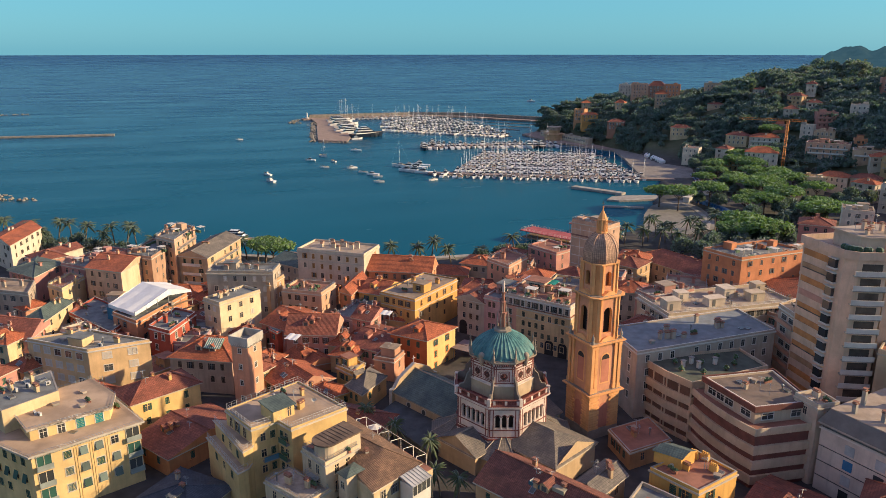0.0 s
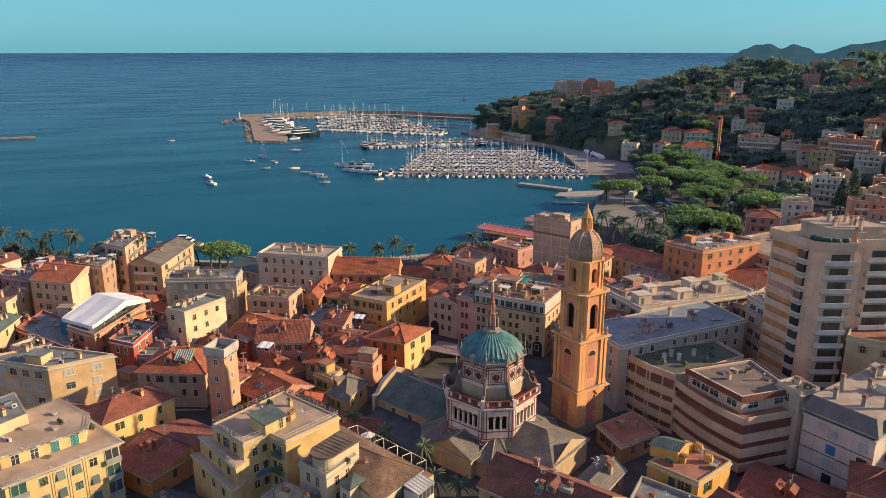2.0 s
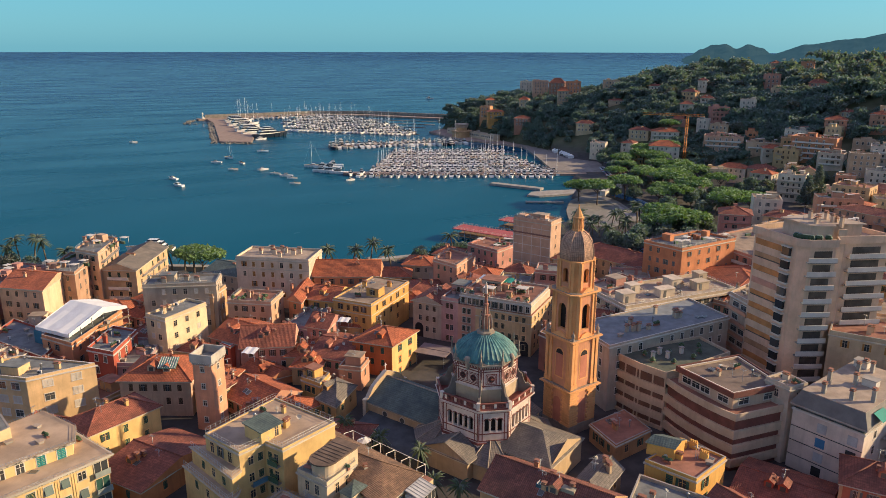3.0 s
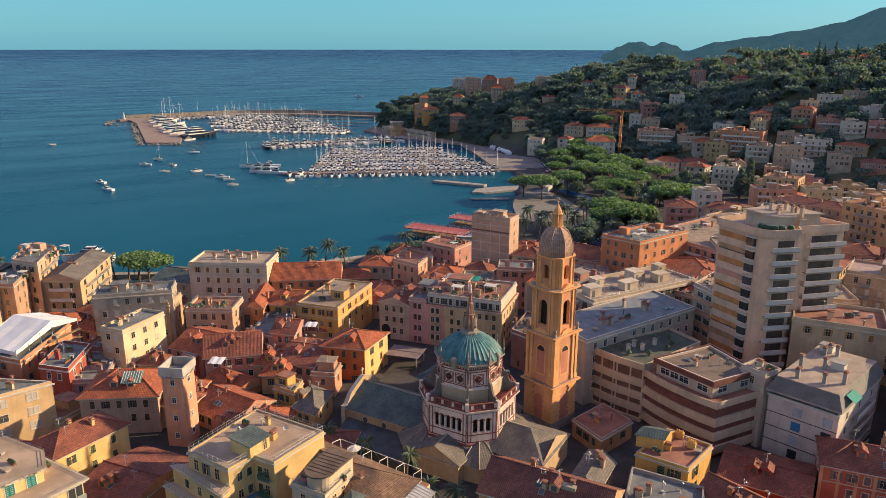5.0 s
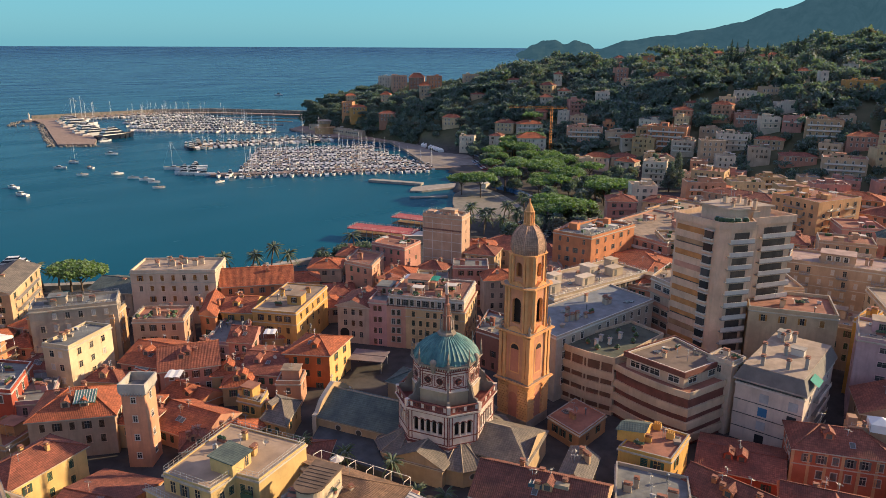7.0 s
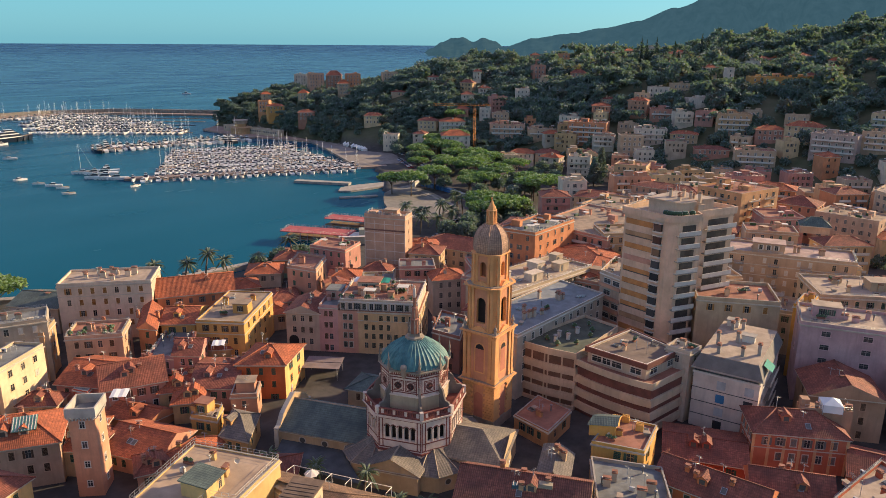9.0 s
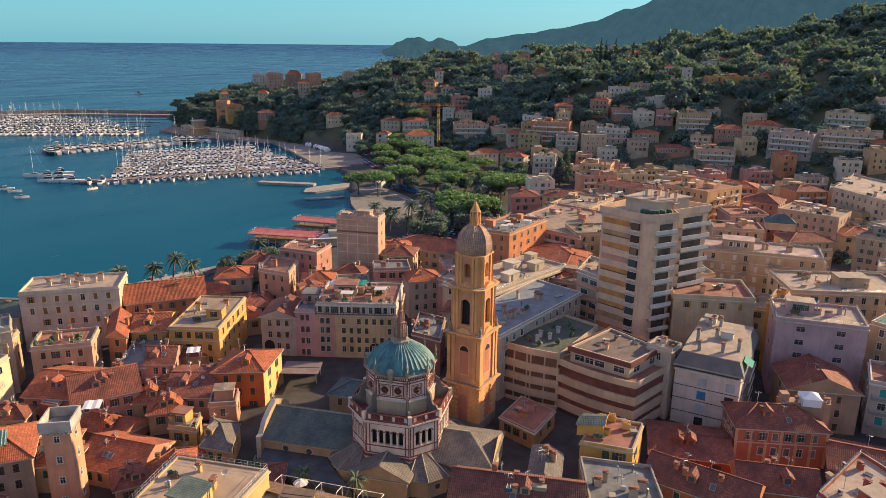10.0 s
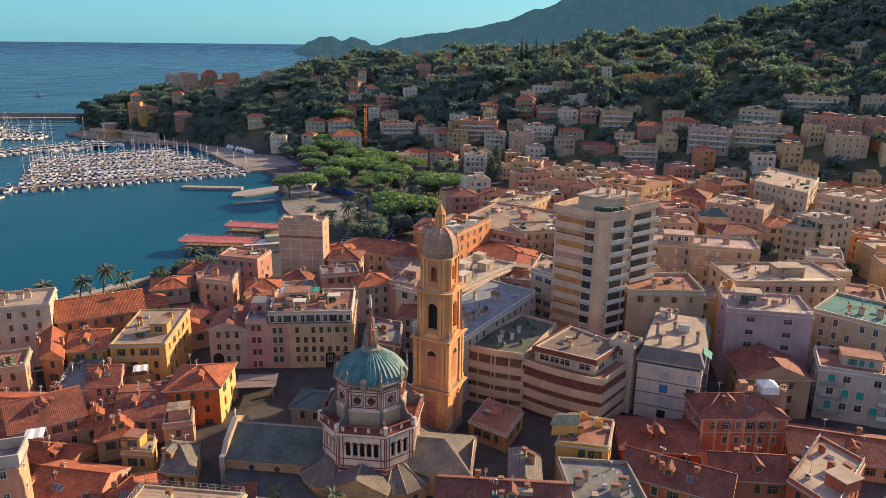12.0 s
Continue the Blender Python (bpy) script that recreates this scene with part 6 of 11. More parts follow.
        MB().tube((x, y, 0), (x, y, 1.7), 0.07, n=4).tube((x, y, 1.7), (x + 2.2, y + 1.0, 1.3), 0.07, n=4).tube((x + 2.2, y + 1.0, -4.0), (x + 2.2, y + 1.0, 1.3), 0.07, n=4).out("frame", [WHITE], pg)
    MB().tube((30.5, 129.5, 1.3), (37.5, 112.5, 1.3), 0.07, n=4).out("rail", [WHITE], pg)
    MB().prism([(27.6, 129.9), (35.9, 109.8), (38.2, 110.8), (29.9, 130.9)], -10.0, -0.9, 0, 1).out("terrace", [plaster(CREAM), TERRACE], pg)
    um = MB().lathe([(0.03, -0.9), (0.03, 1.1)], 6, (31.3, 125.6)).lathe([(1.3, 1.0), (0.0, 1.6)], 8, (31.3, 125.6), 0, smooth=False)
    um.out("sunshade", [WHITE], pg)
    gv = thing("veranda", "glazed veranda with a pale ribbed roof and teal awning", "veranda", (33.7, 106.9, 8.9), 29)
    MB().box((0, 0, -8.7), (4.5, 3.0, 10.9), 0, 0).out("body", [WHITE], gv)
    sheet = surface("pale_sheet", (0.5, 0.48, 0.44), 0.5)
    o = MB().face([(-2.4, -1.7, 2.25), (2.4, -1.7, 2.25), (2.4, 1.6, 2.95), (-2.4, 1.6, 2.95)]).face([(-2.4, 1.6, 2.87), (2.4, 1.6, 2.87), (2.4, -1.7, 2.17), (-2.4, -1.7, 2.17)]).out("roof", [sheet], gv)
    for k in range(7):
        MB().tube((-2.3 + 0.75 * k, -1.7, 2.3), (-2.3 + 0.75 * k, 1.6, 3.0), 0.06, n=4).out("rib", [sheet], o)
    for k in range(4):
        MB().box((-1.65 + 1.1 * k, -1.52, 0.3), (0.9, 0.05, 1.7), 0, 0).out("pane", [GLASS], gv)
    MB().face([(2.5, -0.6, 1.5), (3.6, -0.6, 1.3), (3.6, 1.5, 1.5), (2.5, 1.5, 2.0)]).face([(2.5, 1.5, 1.98), (3.6, 1.5, 1.48), (3.6, -0.6, 1.28), (2.5, -0.6, 1.48)]).out("awning", [TEAL], gv)
    # big maroon-roofed house before the church
    house("large house with a maroon tiled roof and a glazed roof light", [(44.0, 104.5), (54.0, 85.5), (64.5, 91.0), (54.5, 110.0)], 9.6, wall=(0.50, 0.34, 0.20), roof="gable", rise=3.6, cover=tiled("maroon_tiles", (0.26, 0.09, 0.06)), chimneys=4, aerials=3, over=0.4)
    gl = thing("roof_light", "green ribbed glass roof light on the clay roof", "roof light", (3.7, 176.4, 12.85), -29)
    m = MB().box((0, 0, 0), (4.2, 3.4, 0.25), 0, 0)
    for k in range(8):
        m.box((-1.9 + 0.54 * k, 0, 0.25), (0.1, 3.4, 0.1), 0, 1)
    m = m.out("glazing", [surface("green_glazing", (0.16, 0.34, 0.27), 0.2), WHITE], gl)
    m.rotation_euler = (0.45, 0, 0)
    sk = thing("roof_light", "sloping glazed roof light with white bars", "roof light", (53.3, 97.0, 11.9), -62)
    m = MB()
    for k in range(7):
        m.box((-1.8 + 0.6 * k, 0, 0.35), (0.12, 3.0, 0.12), 0, 0)
    m.out("bar", [WHITE], sk)
    MB().box((0, 0, -0.5), (4.0, 3.2, 0.85)).out("glazing", [surface("blue_glazing", (0.08, 0.16, 0.19), 0.15)], sk)
    MB().box((3.4, 0.4, -1.0), (2.4, 2.6, 1.8)).out("hut", [plaster((0.40, 0.38, 0.30))], sk)


corner_house()


def roof_tent():
    """A tarpaulin shelter over a roof under repair: a long front slope, a short back one, scaffold below."""
    e = thing("roof_tent", "large white tarpaulin shelter over a roof under repair", "tent", (-10.7, 220.9, 11.0), -54.4)
    L, front, back = 6.4, 12.2, 7.6
    m = MB()
    n = 6
    for i in range(n):
        s0, s1 = -L + 2 * L * i / n, -L + 2 * L * (i + 1) / n
        d0, d1 = 0.10 * math.sin(i * 2.1), 0.10 * math.sin((i + 1) * 2.1)
        for k in range(3):
            ya, yb, za, zb = -front + front * k / 3, -front + front * (k + 1) / 3, 1.5 + 3.2 * k / 3, 1.5 + 3.2 * (k + 1) / 3
            sag = (0.0, -0.16, -0.16, 0.0)
            m.face([(s0 + 1.6 * (1 - k / 3), ya, za + d0 + sag[k]), (s1 + 1.6 * (1 - k / 3), ya, za + d1 + sag[k]), (s1 + 1.6 * (1 - (k + 1) / 3), yb, zb + d1 * (k < 2) + sag[k + 1]), (s0 + 1.6 * (1 - (k + 1) / 3), yb, zb + d0 * (k < 2) + sag[k + 1])], smooth=True)
        m.face([(s0, 0, 4.7), (s1, 0, 4.7), (s1, back, 2.6 + d1), (s0, back, 2.6 + d0)])
        m.face([(s0 + 1.6, -front, 0.5), (s1 + 1.6, -front, 0.5), (s1 + 1.6, -front, 1.5 + d1), (s0 + 1.6, -front, 1.5 + d0)])
    for sx in (-L, L):
        m.face([(sx + 1.6, -front, 0.6), (sx, 0, 2.9), (sx, 0, 4.7), (sx + 1.6, -front, 1.5)])
        m.face([(sx, 0, 2.9), (sx, back, 1.9), (sx, back, 2.6), (sx, 0, 4.7)])
    m.out("canvas", [CANVAS], e)
    for k in range(6):
        y = -front + (front + back) * k / 5
        sx = L + 1.6 * max(0.0, -y / front) + 0.1
        MB().tube((sx, y, -5), (sx, y, 2.0 + 1.2 * (k in (2, 3))), 0.07, n=4).out("scaffold_pole", [METAL], e)
    for z in (-2.4, -0.2):
        MB().prism([(L + 0.1, -front), (L + 1.7, -front), (L + 1.2, back), (L + 0.1, back)], z, z + 0.08, 0).out("scaffold_deck", [DECKING], e)
    MB().prism([(-L + 1.2, -front - 0.35), (-L + 4.2, -front - 0.35), (-L + 4.2, -front - 0.25), (-L + 1.2, -front - 0.25)], -7.0, 0.6, 0).out("blue_netting", [surface("blue_netting", (0.03, 0.16, 0.26), 0.9)], e)


DECKING = surface("scaffold_boards", (0.30, 0.20, 0.11), 0.9, 0.2, 0.3)
roof_tent()


# ---- the town, house by house ----
GREYCAP = surface("grey_cap_stone", (0.46, 0.42, 0.37), 0.9, 0.12, 0.25)
ATTIC = grown([(-36.0, 149.3), (-30.3, 136.6), (-16.4, 141.0), (-16.1, 146.8), (-21.3, 156.3)], -0.6)
at = house("set-back cream attic under a wide tan roof slab with weathered edges", ATTIC, 16.3, base=13.5, wall=(0.70, 0.54, 0.27), sides=(0,), kinds=("plain", "open"), shutter=GREYSH, cover=TANROOF, chimneys=0, aerials=0, parapet=0, cornice=False, group="", name="attic", category="attic", rows=1)
q = local_poly(ATTIC, 13.5)[2]
o = MB().prism(grown(q, 0.6), 2.7, 3.1, 1, 0).out("roof_slab", [TANROOF, surface("weathered_pale_edge", (0.52, 0.46, 0.38), 0.9, 0.4, 0.9, coarse=1.2)], at)
railing(o, grown(q, 0.5), 3.1, 0.45, METAL, 3.0, closed=True)
window_row(at, q[1], q[2], (0.62, 0.86), 1.45, ("shut",), 1.35, 1.9, TEALSH, WHITE)
window_row(at, q[1], q[2], (0.16, 0.38), 1.35, ("bar",), 1.2, 1.9, GREYSH, WHITE)
house("low yellow roof hut with a dark felt roof", [(-40.4, 150.8), (-34.9, 141.9), (-26.2, 147.6), (-29.0, 158.5)], 18.6, base=16.2, wall=CREAM, cover=BITUMEN, chimneys=3, aerials=2, parapet=0.1, name='attic', category='attic', group='', rows=1, win=(0.8, 1.0), cornice=False)
house("yellow house with a hipped clay roof", [(-18.7, 164.9), (-14.6, 156.3), (-0.4, 162.9), (-4.5, 171.5)], 9.3, wall=(0.68,0.52,0.24), roof='hip_x', rise=2.6, kinds=('shut','shut','open'), shutter=GREEN, gap=3.6, chimneys=2, cover=TERRA_OLD)
house("tan modern house with white window bays and grey roof", [(-39.8, 192.8), (-24.9, 180.1), (-11.2, 181.8), (-26.1, 194.5)], 13.5, wall=(0.66,0.50,0.30), cover=BITUMEN, shutter=WHITE, kinds=('shut','shut','plain'), win=(1.9,1.6), gap=3.6, parapet=0.5, box=(0.5,0.3,4.5,3.5,2.0), surround=WHITE, chimneys=3)
house("pale house with a hipped clay roof and a skylight", rect((-6.9, 178.6), (7.3, 170.7), 13), 10.0, wall=(0.55,0.42,0.33), roof='hip', rise=3.6, shutter=BROWN, chimneys=2, kinds=('shut','open'))
tw = house("slim pink tower with a corbelled parapet", rect((7.2, 164), (10.6, 161), 5.2), 17.6, wall=(0.64,0.35,0.24), cover=BITUMEN, parapet=0, name='tower_house', category='tower', chimneys=0, aerials=0, fh=4.0, gap=5, win=(0.8,1.2), kinds=('plain',), surround=WHITE)
q = local_poly(rect((7.2, 164), (10.6, 161), 5.2), 1.2)[2]
g0, g1 = grown(q, 0.38), grown(q, 0.1)
for i in range(4):
    a, b = q[i], q[(i + 1) % 4]
    MB().prism([g0[i], g0[(i + 1) % 4], g1[(i + 1) % 4], g1[i]], 16.3, 18.1, 0).out("parapet", [GREYCAP], tw)
    L = math.hypot(b[0] - a[0], b[1] - a[1])
    for k in range(int(L / 0.55)):
        t = (k + 0.5) / int(L / 0.55)
        MB().box((a[0] + (b[0] - a[0]) * t, a[1] + (b[1] - a[1]) * t, 15.65), (0.26, 0.66, 0.66), math.degrees(math.atan2(b[1] - a[1], b[0] - a[0])), 0).out("corbel", [GREYCAP], tw)
house("low orange house with a broad faded clay roof", [(-14.0, 148.0), (-7.2, 137.8), (8.2, 148.4), (1.4, 158.6)], 5.6, wall=(0.52, 0.22, 0.09), roof='gable', rise=2.2, cover=TERRA_OLD, kinds=('shut',), gap=6.0)
house("low dark house with a shallow slate-blue hipped roof", [(-13.4, 128.1), (-4.2, 118.5), (4.0, 127.0), (-5.2, 136.6)], 3.6, wall=GREYW, roof="hip", rise=1.9, cover=tiled("blue_slate", (0.075, 0.085, 0.105), row=0.4, column=0.4, strength=0.35, spread=0.3, gutters=0.1), chimneys=2)
house("white seaside house with a shallow roof", [(-73.1, 319.2), (-63.8, 303.2), (-57.7, 330.6), (-67.0, 346.6)], 12.0, wall=WHITEW, roof='gable_x', rise=1.5, shutter=BROWN, kinds=('open','shut'))
house("long white garden house with a low roof", [(-54.1, 307.5), (-48.5, 297.9), (-40.0, 306.9), (-45.6, 316.5)], 8.0, wall=WHITEW, roof='gable_x', rise=1.2, cover=TERRA_OLD, rows=1)
house("grey-rose terraced house by the sea", [(-42.5, 270.6), (-34.2, 261.9), (-19.5, 279.3), (-27.8, 288.0)], 11.5, wall=ROSE, cover=BITUMEN, shutter=GREYSH, rails=True)
# the paler side wall carries sunlight in its colour
house("pink house with a red gable roof and a bright side wall", [(-32.6, 251.4), (-21.4, 242.1), (-13.1, 260.2), (-24.3, 269.5)], 14.8, wall=(0.62,0.42,0.30), roof='gable', rise=2.2, cover=TERRA, over=0.4, shutter=BROWN, sides=(0,), flanks=((1, (0.70, 0.56, 0.42)),))
house("brown stepped house over the seafront", [(-20.3, 257.9), (-12.5, 250.8), (-5.0, 269.8), (-12.8, 276.9)], 16.0, wall=(0.42,0.29,0.22), cover=BITUMEN, shutter=GREYSH, rails=True)
house("tall beige house with bristling chimney pots", [(-11.2, 268.2), (-5.1, 259.4), (2.1, 277.8), (-4.0, 286.6)], 19.0, wall=(0.58,0.42,0.32), cover=BITUMEN, chimneys=7, rails=True, balconies=((1, 0.1, 0.9, 0, 4, None),))
house("beige house with a brown pitched roof and terraces", [(-4.6, 261.1), (5.1, 254.6), (18.1, 279.1), (8.4, 285.6)], 13.6, wall=(0.56,0.42,0.28), roof='gable_x', rise=2.2, cover=SLATE, balconies=((1, 0.15, 0.85, 0, 3, None), (0, 0.2, 0.8, 0, 3, WHITE)))
house("house under a large white roof tent", [(-22.1, 213.0), (-15.5, 203.2), (-2.1, 223.5), (-8.7, 233.3)], 11.0, wall=SALMON, cover=BITUMEN, chimneys=0, aerials=0, shutter=GREYSH)
house("old house with a broad red roof", [(-59.0, 216.7), (-42.4, 206.5), (-38.4, 221.0), (-55.0, 231.2)], 8.5, wall=ROSE, roof='gable', rise=3.0, cover=TERRA_OLD)
house("cream house with a grey hipped roof", [(-44.6, 219.6), (-39.7, 215.0), (-34.4, 230.0), (-39.3, 234.6)], 10.5, wall=CREAM, roof='hip_x', rise=2.0, cover=GREY_SLATE)
house("wine-red house with a grey roof terrace", [(-35.1, 226.2), (-22.4, 204.9), (-16.6, 217.6), (-29.3, 238.9)], 8.0, wall=RED, cover=BITUMEN, shutter=GREYSH)
house("pale yellow house with a railed terrace", [(-43.9, 250.9), (-39.0, 244.3), (-33.8, 256.1), (-38.7, 262.7)], 10.0, wall=CREAM, cover=TERRACE, rails=True, shutter=GREYSH)
house("dark rose house with dark shutters", [(-58.5, 271.0), (-49.1, 259.6), (-42.7, 274.6), (-52.1, 286.0)], 11.0, wall=ROSE, roof='hip', cover=GREY_SLATE, rise=1.8, shutter=GREYSH)
house("pale house with a broken roof terrace", [(-59.7, 248.0), (-47.5, 239.7), (-47.7, 252.7), (-59.9, 261.0)], 11.0, wall=GREYW, cover=FLAT, shutter=GREYSH)
house("red house with white window frames", [(-12.2, 198.5), (-6.9, 192.4), (-0.1, 205.2), (-5.4, 211.3)], 11.0, wall=RED, cover=BITUMEN, surround=WHITE, kinds=('plain','shut'), shutter=GREYSH)
house("dark mauve house with a tin roof", [(-7.0, 194.0), (-0.2, 190.0), (6.0, 205.1), (-0.8, 209.1)], 7.5, wall=LILAC, cover=BITUMEN, shutter=GREYSH)
# side wall a step lighter, the sunlight put into its colour
house("tall cream house with a sunlit side and a roof loggia", rect((2.3, 204), (6.3, 198), 14), 15.4, wall=(0.60,0.51,0.37), shutter=WHITE, kinds=('shut','plain'), win=(1.1,1.5), flanks=((1, (0.68, 0.60, 0.44)),), chimneys=3, cover=BITUMEN)
house("grey plastered house with stepped roof terraces", rect((4, 224.5), (23, 217), 9), 17.0, wall=GREYW, cover=BITUMEN, kinds=('shut','plain'), shutter=WHITE, chimneys=4, box=(0.3,0.6,4,3.4,2.0), rails=True)
house("ochre house front with a lower terrace", [(4.5, 230.8), (21.8, 217.1), (27.2, 224.4), (9.9, 238.1)], 13.5, wall=(0.52,0.36,0.22), cover=BITUMEN, rails=True, chimneys=0, shutter=WHITE)
house("pinkish house with a planted roof terrace", rect((25, 213), (35.5, 205.3), 10), 12.6, wall=(0.55,0.38,0.28), cover=TERRACE, shutter=BROWN, chimneys=4, rails=True)
house("white seaside hotel with a flat roof full of vents", rect((34, 240.4), (53.4, 225.4), 13), 17.4, wall=(0.62,0.55,0.47), cover=PALEROOF, shutter=OCHRE, chimneys=9, aerials=2, bands=1, gap=3.6, name='hotel', category='hotel')
house("long salmon house with a steep red tiled roof", rect((55, 226), (73.3, 215.9), 11), 12.2, wall=SALMON, roof='gable', rise=4.0, shutter=GREYSH, chimneys=4)
house("small salmon house with a red roof", [(42.3, 211.3), (44.8, 207.1), (53.2, 220.6), (50.7, 224.8)], 11.0, wall=SALMON, roof='gable_x', rise=2.0)
house("house with a dormered red roof", [(48.1, 210.7), (54.2, 204.6), (63.3, 214.4), (57.2, 220.5)], 10.5, wall=YELLOW, roof='gable', rise=2.4, chimneys=3)
house("blue-grey roofed house with a dark deck", [(38.0, 198.4), (42.5, 193.0), (54.7, 205.9), (50.2, 211.3)], 8.0, wall=LILAC, cover=BITUMEN, dishes=2, rails=True)
house("rose house with attic dormers", [(42.0, 193.2), (46.1, 188.5), (53.3, 196.7), (49.2, 201.4)], 9.0, wall=ROSE, roof='gable', rise=2.2, cover=TERRA_OLD)
house("yellow house with an arched loggia under the eaves", rect((52, 199.5), (59.6, 189.5), 23), 13.2, wall=(0.62,0.38,0.13), cover=FLAT, shutter=BROWN, parapet=0.4, bands=1, chimneys=3, aerials=2, gap=2.7, box=(0.75,0.35,4.0,3.6,2.6))
house("rose house with a red clay roof", rect((17.2, 198.9), (22.7, 190.4), 15), 8.6, wall=ROSE, roof='gable', rise=2.8, cover=TERRA, shutter=GREEN, chimneys=1)
house("small red annexe with a felt roof", [(18.8, 193.9), (20.4, 190.2), (24.4, 194.0), (22.8, 197.7)], 8.3, wall=(0.50,0.10,0.05), cover=BITUMEN, chimneys=0, aerials=0, parapet=0.2, gap=3)
house("rose house with a long clay roof", rect((22.6, 188.5), (35, 183.5), 11), 8.2, wall=(0.55,0.30,0.24), roof='gable', rise=4.0, cover=TERRA_OLD, shutter=BROWN, chimneys=1, surround=WHITE)
house("orange corner house with a hipped clay roof", [(48.4, 175.6), (55.9, 167.4), (66.1, 173.7), (58.6, 182.5)], 10.0, base=0.4, wall=ORANGE, roof='hip', rise=2.6, shutter=GREEN, kinds=('shut','shut','open'), chimneys=1, gap=3.0, flanks=((1, (0.74, 0.54, 0.24)),))
house("rose house with a maroon roof and roof windows", [(37.9, 178.2), (44.6, 170.8), (55.6, 182.6), (48.9, 190.0)], 7.0, wall=ROSE, roof='gable', rise=2.2, cover=TERRA_OLD, dishes=2, aerials=2)
house("narrow yellow house with a green roof hut", [(32.1, 167.8), (34.9, 162.2), (39.0, 166.6), (36.2, 172.2)], 6.0, wall=YELLOW, cover=TERRACE, rails=True, box=(0.45,0.5,3.0,2.8,2.6), chimneys=1, aerials=0)
house("ochre house with a slate roof and parapets", [(32.0, 156.3), (34.5, 150.4), (42.3, 157.9), (39.8, 163.8)], 6.3, wall=(0.55,0.36,0.16), roof='hip', rise=2.6, cover=SLATE, over=0.3, chimneys=1, aerials=1)
house("low house with dormers in a clay roof", [(14.4, 170.3), (19.5, 158.2), (30.5, 163.8), (25.4, 175.9)], 5.0, wall=PINK, roof='gable', rise=3.0, cover=TERRA, chimneys=2)
house("low house with a clay roof beside it", [(19.5, 158.2), (24.5, 153.4), (34.8, 156.2), (29.8, 161.0)], 5.0, wall=YELLOW, roof='hip', rise=2.6, cover=TERRA, chimneys=1)
house("small brick-red roofed house among terraces", [(22.2, 186.4), (26.4, 176.4), (33.6, 177.2), (29.4, 187.2)], 3.5, wall=SALMON, roof='gable', rise=2.0, cover=TERRA, chimneys=1)
house("grey palazzo with a red roof over arcades", rect((73.3, 190.8), (78.6, 183.2), 12), 12.2, wall=(0.50,0.43,0.36), roof='gable_x', rise=2.0, cover=TERRA_OLD, shutter=BROWN, kinds=('shut','plain'), win=(0.95,1.6), gap=2.6)
house("pink palazzo with a glazed roof terrace", rect((78.6, 183.2), (81.6, 179.0), 14), 14.0, wall=(0.55,0.33,0.32), cover=BITUMEN, shutter=BROWN, kinds=('shut','plain'), win=(0.95,1.6), gap=2.4, box=(0.5,0.6,4,5,2.6))
DARKSH = surface("dark_green_brown_shutter", (0.05, 0.055, 0.04), 0.7, 0.15, 0.25, hue=0.4)
house("long ochre palazzo with rows of dark shuttered windows", rect((84.8, 174.6), (94.5, 161.3), 18), 13.3, wall=(0.60, 0.45, 0.27), cover=TERRACE, shutter=DARKSH, kinds=("shut", "shut", "plain"), win=(0.95, 1.55), rows=4, fh=2.62, gap=2.3, bands=1, parapet=0, chimneys=0, aerials=0, name="palazzo", category="palazzo")
house("pink-washed end house of the palazzo row with dark shutters", rect((81.6, 179.0), (84.8, 174.6), 18), 13.3, wall=(0.58, 0.34, 0.27), cover=TERRACE, shutter=DARKSH, kinds=("shut", "plain", "shut"), win=(0.95, 1.55), rows=4, fh=2.62, gap=2.2, parapet=0, chimneys=0, aerials=0, cornice=False, surround=TRIM)
STOREY = grown(rect((81.6, 179.0), (94.5, 161.3), 18), -0.45)
rs = house("set-back roof storey with tall dark windows over the palazzo", STOREY, 16.0, base=13.3, wall=(0.56, 0.49, 0.42), cover=TERRACE, sides=(), parapet=0.5, chimneys=6, aerials=4, box=(0.3, 0.6, 6, 5, 2.6), rails=True, name="roof_storey", category="roof storey", group="", surround=WHITE)
q = local_poly(STOREY, 13.3)[2]
for k in range(11):
    window_at(rs, ("shut", "open", "plain")[k * 5 % 3], 0.95, 1.7, DARKSH, WHITE, pose(q[0][0] + (q[1][0] - q[0][0]) * (k + 0.5) / 11, q[0][1], 1.2))
railing(rs, [(q[0][0], q[0][1] - 0.75), (q[1][0], q[1][1] - 0.75)], 0.02, 0.8, DARKMETAL, 0.8)
for k in range(7):
    x, y = q[0][0] + 2.0 + 2.8 * k, q[0][1] + (2.0, 5.5, 3.2, 9.0, 4.0, 7.0, 2.4)[k]
    if k % 3 == 2:
        pt = MB().box((x, y, 4.9), (3.2, 2.6, 0.14), 0, 0)
        for px, py in ((-1.4, -1.1), (1.4, -1.1), (1.4, 1.1), (-1.4, 1.1)):
            pt.box((x + px, y + py, 2.75), (0.12, 0.12, 2.15), 0, 0)
        pt.out("pergola", [WHITE], rs)
    else:
        MB().box((x, y, 2.75), (1.6, 1.3, 1.5 + 0.3 * (k % 2)), 0, 0).box((x, y, 4.25 + 0.3 * (k % 2)), (1.9, 1.6, 0.14), 0, 1).out("roof_hut", [plaster((0.56, 0.40, 0.26)), TERRACE], rs)
house("pinkish seafront house with terraces", [(95.2, 220.1), (98.4, 209.6), (109.4, 218.2), (106.2, 228.7)], 13.5, wall=(0.55,0.33,0.25), cover=TERRACE, rails=True, chimneys=2)
